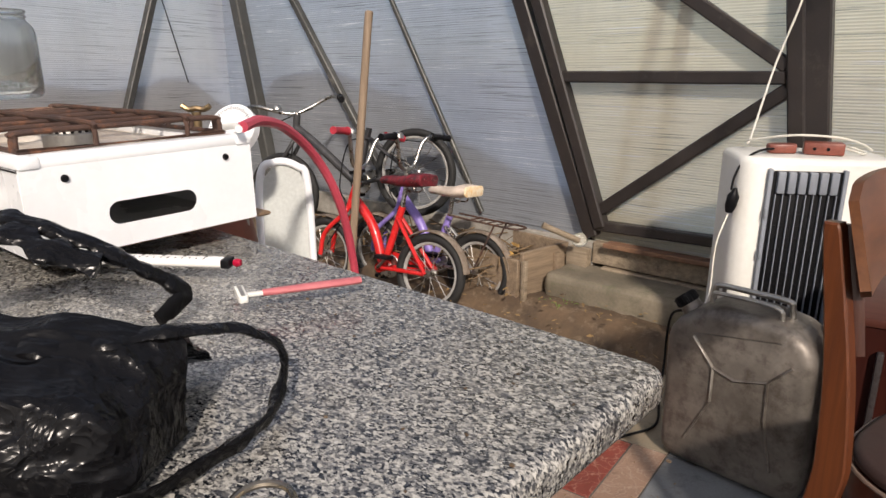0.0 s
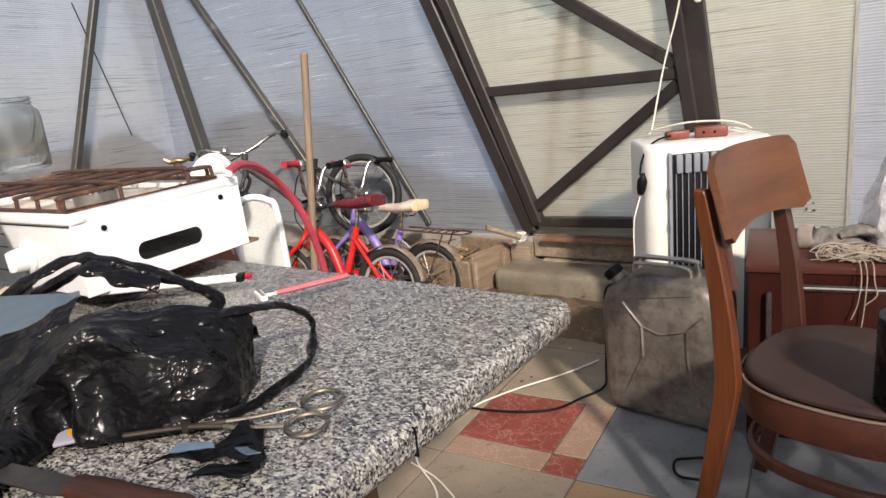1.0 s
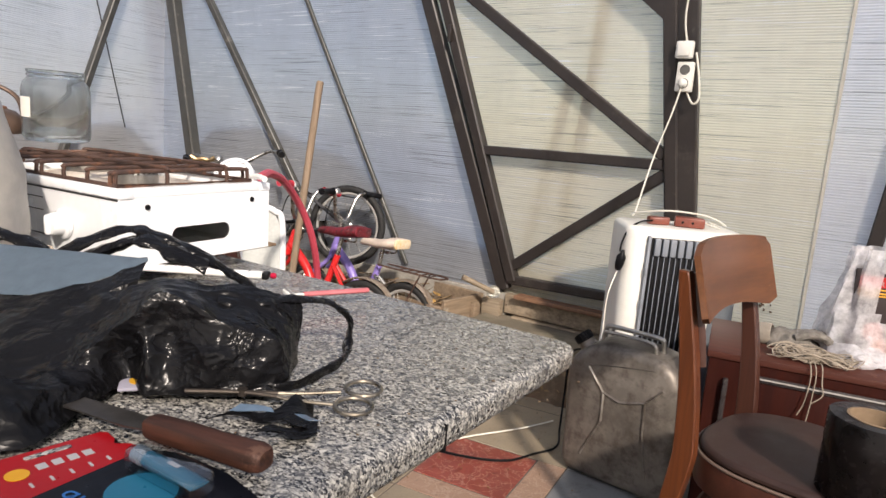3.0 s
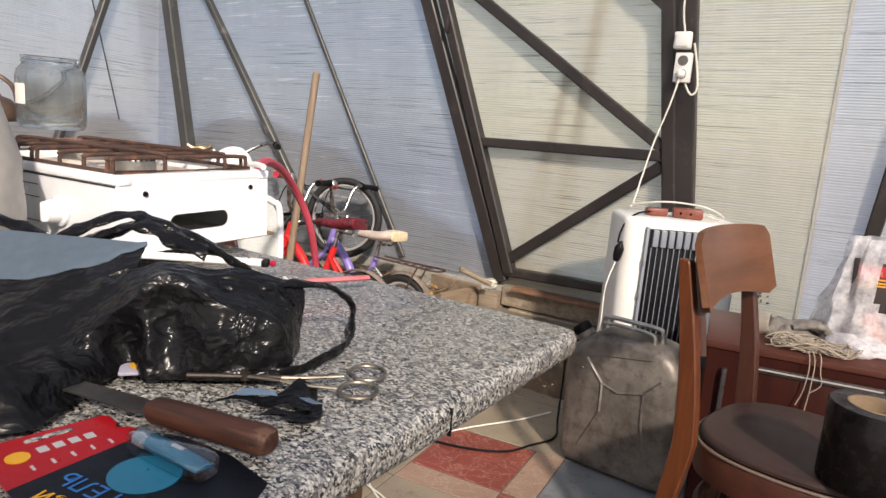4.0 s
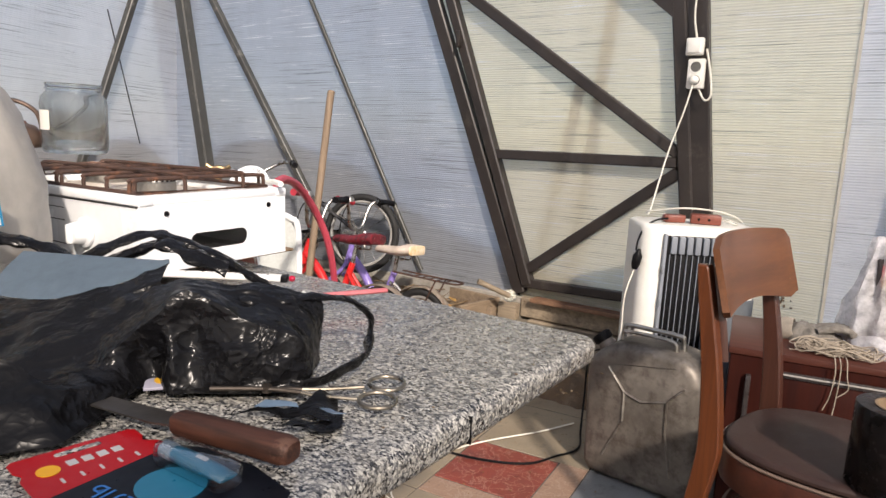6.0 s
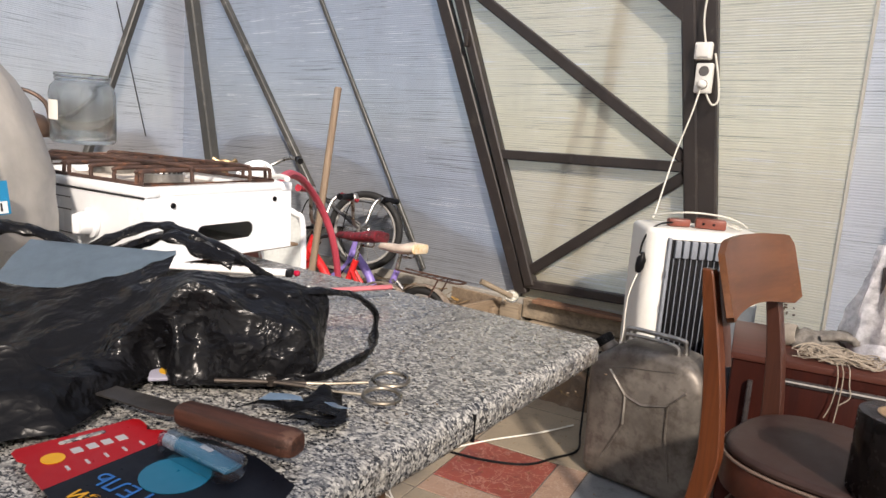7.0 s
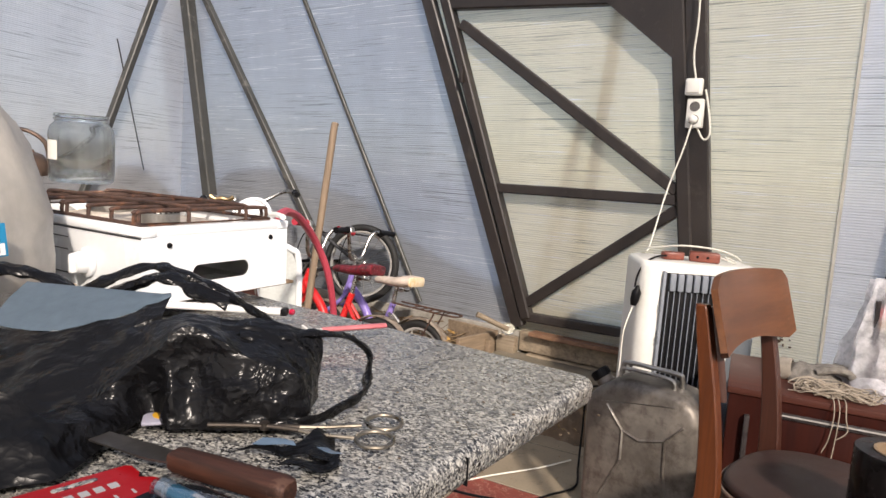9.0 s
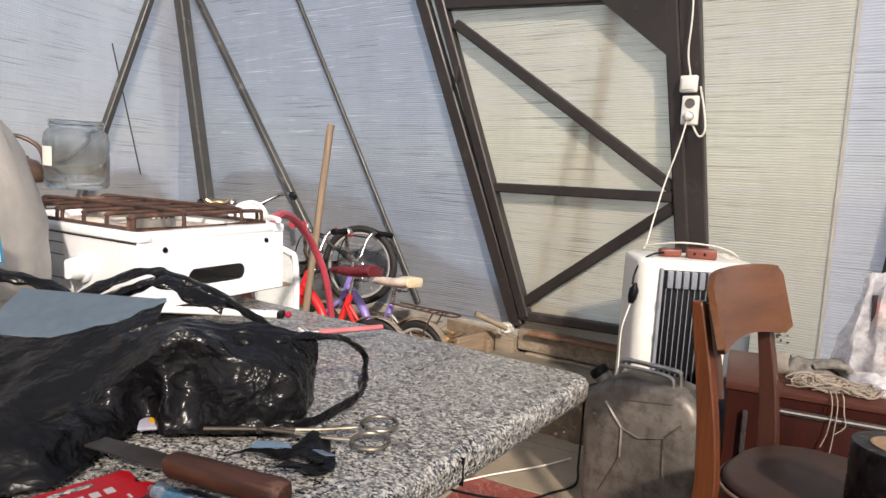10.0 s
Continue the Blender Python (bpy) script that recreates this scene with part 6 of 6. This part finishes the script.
    lathe(b, [(0.0, 0.030), (0.016, 0.026), (0.024, 0.014), (0.026, 0.0), (0.0, 0.0)], 18, turn @ pose(hx - 0.03, 0.085, bar_h - 0.005))
    part("bell", b, M_CHROME, hb, "domed chrome bell")
    for s, dx in ((-1, 0.06), (1, -0.06)):
        b = bm0()
        tube(b, [(bbx, 0.05 * s, bbz), (bbx + dx, 0.055 * s, bbz - dx)], 0.007, 8)
        part("crank", b, M_CHROME, bk)
    for s, dx in ((-1, 0.06), (1, -0.06)):
        b = bm0()
        box(b, (bbx + dx, 0.085 * s, bbz - dx), (0.07, 0.05, 0.018), bevel=0.004)
        part("pedal", b, M_BLACK, bk)
    for x, a0, a1 in ((0, 0.15, 2.6), (base, 0.5, 2.4)):
        if fender and (x == 0 and rear or x and front):
            b = bm0()
            rr = r + 0.014
            c = ringpts((x, 0, r), rr, "y", 22, math.pi - a1 if x == 0 else a0, math.pi - a0 if x == 0 else a1)
            rows = [[p + Vector((0, yy, 0)) + (p - Vector((x, 0, r))).normalized() * dz for p in c] for yy, dz in ((-0.026, -0.008), (-0.012, 0.0), (0.012, 0.0), (0.026, -0.008))]
            grid_skin(b, rows, False, False)
            bmesh.ops.solidify(b, geom=b.faces[:], thickness=0.0012)
            part("mudguard", b, fender, bk, "pale dirty mudguard")
    return bk


M_FENDER = surface("dirty_cream_paint", (0.50, 0.43, 0.36), (0.33, 0.26, 0.20), 14, 0.5, 0, 100, 0.2, dirt=(0.2, 0.13, 0.08), dirt_amount=0.6)


def bike_pose(px, py, pz, dx, dy, lean, pitch=0.0):
    return frame_axes((px, py, pz), (dx, dy, 0)) @ pose(0, 0, 0, lean, pitch, 0)


bicycle(bike_pose(-0.1948, 2.5532, 0.0204, -0.8496, 0.5274, 8.5), "small red child's bicycle with a red and black saddle", 0.175, 0.592, 0.565, 0.745, M_RED, (M_SEATMIX, M_SEATMIX), fender=M_FENDER, guard=M_RED)
bicycle(bike_pose(0.022, 2.69, 0.002, -0.8038, 0.5949, 4.7), "small purple child's bicycle with a cream printed saddle", 0.170, 0.604, 0.515, 0.734, M_PURPLE, (M_CREAM, M_PRINT), rack=True, fender=M_FENDER, stay=M_CHROME, grip=M_BLACK)
bicycle(bike_pose(-0.2396, 3.1296, 0.3255, -0.9328, 0.3605, 4.5, 11.3), "older child's bicycle with curved chrome handlebar and black grips", 0.221, 0.802, 0.60, 0.66, M_NAVY, (M_BLACK, M_BLACK), saddle=False, bar_style="town", grip=M_BLACK, steer=-1.0)

# ---- along the wall ----
# base boards
def plank(name, a, b_, h, t, material, label, cat="plank"):
    bm = bm0()
    bar_between(bm, a, b_, t, h, (0, 0, 1))
    return tagged(link(name, bm, material), label, cat, kind="structure")
M_GREYBOARD = wood("grey_base_board", (0.34, 0.32, 0.28), (0.22, 0.20, 0.17), 0, 0.8, 0.6, wear=(0.14, 0.11, 0.08))
plank("base_board", wp(-2.7, 0.245, 0.03), wp(-0.05, 0.245, 0.03), 0.13, 0.03, M_GREYBOARD, "weathered grey base board under the wall")
plank("base_board", wp(-0.05, 0.265, 0.035), wp(2.3, 0.265, 0.035), 0.10, 0.04, M_BOARD, "weathered brown base board under the door")
plank("door_sill", wp(0.02, 0.315, 0.06), wp(0.72, 0.315, 0.06), 0.02, 0.07, wood("sill_wood", (0.22, 0.12, 0.07), (0.11, 0.06, 0.04), 0, 0.7), "worn brown wooden door sill")
plank("lower_board", wp(0.0, 0.175, 0.06), wp(2.3, 0.175, 0.06), 0.07, 0.05, M_BOARD, "rough soil-stained board")
plank("base_board", lp(0.0, 0.2, 0.03), lp(5.0, 0.2, 0.03), 0.2, 0.03, M_GREYBOARD, "weathered grey base board of the side wall")

# side wall frame
member("side_brace", lp(0.372, 2.4, 0.03), lp(1.036, 0.3, 0.03), 0.042, 0.045, LIN, M_FRAME_GREY, label="grey painted steel brace bar")
b = bm0()
tube(b, [lp(0.72, 1.76, 0.02), lp(0.424, 0.962, 0.02)], 0.004, 6)
tagged(link("panel_wire", b, M_FRAME_GREY), "thin grey wire on the side wall", "wire", kind="structure")
# bank added outside, dimming the sheets below a wavy outline
b = bm0()
def bank(fn, u0, u1, prof, depth):
    rows = []
    n = 60
    for i in range(n + 1):
        u = u0 + (u1 - u0) * i / n
        hgt = prof(u)
        rows.append([fn(u, 0.0, -0.022), fn(u, hgt * 0.85, -0.022), fn(u, hgt, -0.03), fn(u, hgt * 0.9, -depth * 0.5), fn(u, 0.0, -depth)])
    grid_skin(b, rows, False, False)
def prof_long(u):
    k = [(-2.7, 0.70), (-2.42, 0.93), (-2.33, 1.01), (-1.93, 1.04), (-1.67, 1.026), (-1.478, 0.969), (-1.118, 0.896), (-0.865, 0.727), (-0.37, 0.56), (-0.1, 0.50), (0.8, 0.34), (2.5, 0.42)]
    return float(np.interp(u, [a for a, _ in k], [c for _, c in k])) + 0.012 * noise.noise(Vector((u * 9, 0, 0)))
def prof_side(s):
    k = [(-0.1, 0.74), (0.0, 0.76), (0.153, 0.838), (0.344, 0.969), (0.534, 1.015), (0.681, 0.955), (1.0, 0.93), (1.6, 1.0), (2.2, 0.85), (5, 0.6)]
    return float(np.interp(s, [a for a, _ in k], [c for _, c in k])) + 0.012 * noise.noise(Vector((s * 9, 4, 0)))
bank(wp, -2.8, 2.5, prof_long, 0.9)
bank(lp, -0.1, 5.0, prof_side, 0.9)
tagged(link("outer_bank", b, surface("bank_grey_brown", (0.13, 0.12, 0.105), (0.08, 0.075, 0.065), 3, 0.95, 0, 40, 0.5), smooth=True), "grey-brown bank added outside to darken the lower sheets", "earth bank", kind="structure")
# poles added close behind the door sheet to give soft shadow bands
for a, c, rr in ((wp(0.345, 2.0, -0.040), wp(0.165, 0.33, -0.040), 0.028), (wp(0.18, 1.35, -0.036), wp(-0.02, 0.33, -0.036), 0.024)):
    b = bm0()
    tube(b, [a, c], rr, 10)
    solo("outside_pole", b, M_BOARD, Matrix.Identity(4), "leaning pole added behind the sheet for its shadow band", "pole", "poles outside the door")

# concrete block in front of the door
b = bm0()
box(b, (0.46, 0.135, 0.065), (0.92, 0.27, 0.19), bevel=0.035, seg=3)
bmesh.ops.subdivide_edges(b, edges=b.edges[:], cuts=4, use_grid_fill=True)
rumple(b, 0.008, 12.0, 2.0)
solo("concrete_block", b, M_STONE, frame_axes((0.300, 2.580, 0.045), (0.762, -0.648, 0)), "long worn concrete block with mossy sides", "block")
# plank box of soil
pb = thing("planter_box", frame_axes((0.197, 2.557, 0.085), (0.74, 0.68, 0)), "rough weathered plank box beside the wheels", "planter")
M_CRATE = wood("crate_wood", (0.27, 0.20, 0.135), (0.13, 0.095, 0.065), 0, 0.8, 0.8, wear=(0.10, 0.08, 0.06))
for c, s in (((0.155, -0.01, 0.105), (0.31, 0.022, 0.21)), ((0.30, 0.15, 0.105), (0.022, 0.30, 0.21)), ((0.0, 0.15, 0.09), (0.022, 0.30, 0.17))):
    b = bm0()
    box(b, c, s, bevel=0.003, seg=1)
    part("plank", b, M_CRATE, pb)
b = bm0()
box(b, (0.215, -0.034, 0.115), (0.03, 0.026, 0.13), bevel=0.003)
part("cleat", b, M_CRATE, pb)
b = bm0()
box(b, (-0.004, -0.034, 0.09), (0.02, 0.024, 0.18), bevel=0.003)
part("corner_batten", b, M_BOARD, pb)
# stick and glass ball on the sill
b = bm0()
tube(b, [(0.295, 2.60, 0.405), (0.37, 2.605, 0.372), (0.455, 2.61, 0.335)], [0.014, 0.0135, 0.013], 10)
solo("stick", b, M_BOARD, Matrix.Identity(4), "short round wooden stick leaning on the plank box", "stick")
b = bm0()
bmesh.ops.create_uvsphere(b, u_segments=24, v_segments=14, radius=0.036)
bmesh.ops.scale(b, vec=(1, 1, 0.9), verts=b.verts)
o = solo("glass_float", b, M_GLASS, pose(0.476, 2.70, 0.316), "small clear glass bulb on the wooden sill", "glass bulb")
o.visible_shadow = False

b = bm0()
box(b, (0, 0, 0.10), (0.10, 0.05, 0.20), bevel=0.004)
solo("wood_offcut", b, M_BOARD, frame_axes((0.476, 2.70, 0.083), (0.762, -0.648, 0)), "short rough wooden offcut standing by the sill", "offcut")

# dry twigs and litter
rnd = random.Random(11)
M_TWIG = surface("dry_twig", (0.24, 0.16, 0.085), (0.12, 0.08, 0.045), 30, 0.9, 0, 150, 0.3)
b = bm0()
for k in range(190):
    u, w = rnd.uniform(-1.5, -0.30), rnd.uniform(0.06, 0.42)
    p = wp(u, 0.15 + 0.1 * rnd.random(), w)
    a = rnd.random() * math.tau
    l = rnd.uniform(0.08, 0.3)
    d = Vector((math.cos(a), math.sin(a), rnd.uniform(-0.2, 0.35))) * l
    tube(b, curve([p, p + d * 0.5 + Vector((0, 0, rnd.uniform(-0.02, 0.04))), p + d], 3), rnd.uniform(0.0015, 0.004), 5)
tagged(link("dry_twigs", b, M_TWIG, smooth=True), "dry brown twigs and stalks by the wall", "twigs", kind="stuff")
b = bm0()
for k in range(760):
    if k < 420:
        u, w = rnd.uniform(-1.4, 0.8), rnd.uniform(0.05, 0.75)
        p = wp(u, 0.125 if w < 0.5 else 0.085, w)
        p.z += rnd.uniform(0.0, 0.03)
    else:
        p = Vector((rnd.uniform(-0.1, 0.9), rnd.uniform(0.95, 2.3), 0.004))
    s = rnd.uniform(0.004, 0.016) if k < 420 else rnd.uniform(0.0015, 0.006)
    m = Matrix.Translation(p) @ Euler((rnd.uniform(-0.5, 0.5), rnd.uniform(-0.5, 0.5), rnd.random() * 6.3)).to_matrix().to_4x4()
    tmp = bmesh.new()
    v = [tmp.verts.new(q) for q in ((-s, 0, 0), (0, s * 0.45, s * 0.2), (s, 0, 0.0), (0, -s * 0.45, s * 0.1))]
    tmp.faces.new(v)
    join(b, tmp, m)
tagged(link("leaf_litter", b, surface("dead_leaf", (0.28, 0.18, 0.07), (0.13, 0.08, 0.04), 40, 0.9, 0, 150, 0.2)), "scattered dry leaves and crumbs", "litter", kind="stuff")
b = bm0()
for k in range(40):
    p = wp(rnd.uniform(-0.12, 0.0), 0.085, rnd.uniform(0.2, 0.36))
    a = rnd.random() * 6.28
    d = Vector((math.cos(a), math.sin(a), 0)) * rnd.uniform(0.02, 0.07)
    tube(b, curve([p, p + d * 0.5 + Vector((0, 0, 0.025)), p + d + Vector((0, 0, 0.01))], 3), [0.0022, 0.0026, 0.0024, 0.002, 0.0016, 0.001, 0.0005], 4, flat=0.4)
tagged(link("grass_tuft", b, surface("grass", (0.16, 0.26, 0.05), (0.09, 0.15, 0.03), 30, 0.7), smooth=True), "small green grass tuft at the concrete block", "grass", kind="stuff")
for u, w, rz in ((-0.72, 0.30, 20), (-0.30, 0.34, 60), (-1.0, 0.25, 130), (-0.36, 0.20, 100), (-0.52, 0.26, 200)):
    b = bm0()
    prism(b, [(-0.035, 0), (-0.02, 0.018), (0.01, 0.022), (0.04, 0), (0.01, -0.02), (-0.02, -0.016)], 0, 0.0008)
    bmesh.ops.triangulate(b, faces=b.faces[:])
    bmesh.ops.subdivide_edges(b, edges=b.edges[:], cuts=2)
    for v in b.verts:
        v.co.z += 0.25 * abs(v.co.y) + 0.008 * math.sin(v.co.x * 60)
    q = wp(u, 0.27, w)
    solo("dead_leaf", b, surface("ochre_leaf", (0.55, 0.33, 0.10), (0.40, 0.22, 0.06), 30, 0.8), pose(q.x, q.y, q.z, 20, 15, rz), "dry ochre leaf lying on twigs", "leaf", "dry leaves")

# marks on the sheet
b = bm0()
for k in range(9):
    p = wp(1.118 + rnd.uniform(-0.025, 0.025), 0.50 + rnd.uniform(-0.04, 0.03), 0.004)
    tube(b, [p, p + Vector((rnd.uniform(-0.012, 0.012), 0, rnd.uniform(-0.012, 0.012)))], 0.004, 5)
solo("dirt_speck", b, M_SOIL, Matrix.Identity(4), "small brown dirt crumbs stuck on the sheet", "dirt")
b = bm0()
bar_between(b, wp(1.256, 2.4, 0.004), wp(1.241, 0.35, 0.004), 0.012, 0.004, WN)
tagged(link("sheet_joint", b, surface("joint_shadow", (0.5, 0.48, 0.42), (0.42, 0.40, 0.35), 10, 0.5)), "narrow greyish joint between two sheets", "joint", kind="structure")
for u0, z0 in ((-0.505, 1.556),):
    b = bm0()
    box(b, (0, -0.012, 0), (0.022, 0.024, 0.08), bevel=0.004)
    tagged(solo("hinge", b, M_FRAME, frame_axes(wp(u0 + 0.085, z0, 0.058), WE), "dark steel hinge on the slanted jamb", "hinge"), kind="structure")

b = bm0()
rnd2 = random.Random(23)
for k in range(46):
    p = tb(rnd2.uniform(-0.42, 0.06), rnd2.uniform(0.10, 0.62), 0.0004)
    q = rnd2.uniform(0.0006, 0.0018)
    box(b, (0, 0, q * 0.4), (q * 2, q * 1.3, q * 0.8), Matrix.Translation(p) @ Matrix.Rotation(rnd2.random() * 6.3, 4, "Z"))
tagged(link("table_crumbs", b, M_SOIL), "dark crumbs and grit strewn on the tabletop", "crumbs", kind="stuff")

# ---- cables and bits on the floor ----
cable([(0.60, 1.70, 0.36), (0.585, 1.80, 0.30), (0.60, 1.86, 0.12), (0.575, 1.80, 0.012), (0.52, 1.66, 0.007), (0.42, 1.60, 0.007), (0.30, 1.55, 0.007), (0.12, 1.60, 0.007), (-0.1, 1.75, 0.007)], 0.0042, M_BLACK, "black cable lying across the tiles")
cable([(-0.12, 1.02, 0.006), (-0.10, 1.2, 0.006), (-0.14, 1.42, 0.006), (0.03, 1.62, 0.006), (0.2, 1.72, 0.006), (0.42, 1.80, 0.006), (0.57, 1.87, 0.008)], 0.003, M_CABLE_W, "thin pale cable winding over the tiles")
cable([(-0.05, 1.0, 0.006), (-0.04, 1.1, 0.006), (-0.09, 1.25, 0.008), (-0.16, 1.36, 0.006)], 0.0022, M_CABLE_W, "thin pale cable end on the tiles")
b = bm0()
tube(b, [p + Vector((0, 0, 0.004 * math.sin(i * 0.7))) for i, p in enumerate(ringpts((0.585, 1.125, 0.012), 0.055, "z", 30))], 0.004, 8, closed=True)
solo("cable_loop", b, M_BLACK, Matrix.Identity(4), "small loop of black cable on a grey tile", "cable")

# ---- floor tiles, one by one ----
T0, TE1, TE2, TS = Vector((0.273, 1.174, 0)), Vector((0.575, 0.818, 0)), Vector((-0.818, 0.575, 0)), 0.412
tf = bm0()
q = [T0 + TE1 * TS * a + TE2 * TS * c for a, c in ((-5, -4), (3, -4), (3, 3), (-5, 3))]
grid_skin(tf, [[(p.x, p.y, -0.05) for p in q], [(p.x, p.y, -0.002) for p in q]])
floor_ob = tagged(link("floor", tf, M_GROUT), "tiled floor with dark dirty joints and mixed tiles", "floor", kind="structure")


def tile_mat(name, base, dark, vein=None):
    m = surface(name, base, dark, 6, 0.38, 0, 140, 0.15, dirt=tuple(0.55 * q for q in dark), dirt_amount=0.35)
    if vein:
        t = m.node_tree
        p = [n for n in t.nodes if n.type == "BSDF_PRINCIPLED"][0]
        src = p.inputs["Base Color"].links[0].from_socket
        v = nd(t, "ShaderNodeTexVoronoi", Scale=16.0)
        v.feature = "DISTANCE_TO_EDGE"
        wv = nd(t, "ShaderNodeTexNoise", Scale=9.0, Detail=5.0)
        vm = nd(t, "ShaderNodeVectorMath")
        vm.operation = "MULTIPLY_ADD"
        vm.inputs[1].default_value = (0.3, 0.3, 0.3)
        c = coords(t)
        t.links.new(c, wv.inputs["Vector"])
        t.links.new(wv.outputs["Color"], vm.inputs[0])
        t.links.new(c, vm.inputs[2])
        t.links.new(vm.outputs[0], v.inputs["Vector"])
        t.links.new(mixc(t, ramp(t, v.outputs["Distance"], [(0.0, (0.7,) * 3), (0.045, (0, 0, 0))]), src, vein), p.inputs["Base Color"])
    return m


MT_RED = tile_mat("tile_red_marble", (0.25, 0.055, 0.038), (0.16, 0.035, 0.026), (0.38, 0.21, 0.155))
MT_BEIGE = tile_mat("tile_beige", (0.29, 0.235, 0.165), (0.215, 0.175, 0.125))
MT_TAN = tile_mat("tile_tan", (0.30, 0.20, 0.115), (0.24, 0.155, 0.09))
MT_GREY = tile_mat("tile_blue_grey", (0.185, 0.195, 0.20), (0.13, 0.14, 0.147))
MT_PINK = tile_mat("tile_pink_band", (0.32, 0.205, 0.145), (0.26, 0.165, 0.115), (0.38, 0.29, 0.23))
tile_me = {}


def tile(a, c, wa, wc, material, z=0.0):
    key = (round(wa, 4), round(wc, 4), material.name)
    if key not in tile_me:
        bm = bm0()
        box(bm, (wa / 2, wc / 2, -0.004), (wa - 0.005, wc - 0.005, 0.008), bevel=0.0015, seg=1)
        me = bpy.data.meshes.new("tile")
        bm.to_mesh(me)
        bm.free()
        me.materials.append(material)
        tile_me[key] = me
    o = new("tile", tile_me[key])
    o.parent = floor_ob
    m = frame_axes(T0 + TE1 * a + TE2 * c + Vector((0, 0, z)), TE1)
    o.matrix_world = m @ pose(0, 0, 0, rnd.uniform(-0.25, 0.25), rnd.uniform(-0.25, 0.25), 0)
    return o


kinds = {(0, -1): MT_GREY, (-1, 0): MT_BEIGE, (-1, -1): MT_TAN, (1, 0): MT_BEIGE, (1, -1): MT_GREY, (0, 1): MT_BEIGE, (1, 1): MT_BEIGE, (2, 0): MT_BEIGE, (2, -1): MT_BEIGE, (-1, 1): MT_BEIGE}
for i in range(-5, 3):
    for j in range(-4, 3):
        if (i, j) == (0, 0):
            w = 0.10
            tile(0, 0, w, w, MT_RED)
            tile(w, 0, TS - w, w, MT_PINK)
            tile(0, w, w, TS - w, MT_PINK)
            tile(w, w, TS - w, TS - w, MT_RED)
        else:
            tile(i * TS, j * TS, TS, TS, kinds.get((i, j), (MT_BEIGE, MT_TAN, MT_GREY)[(i * 3 + j * 5) % 3]))
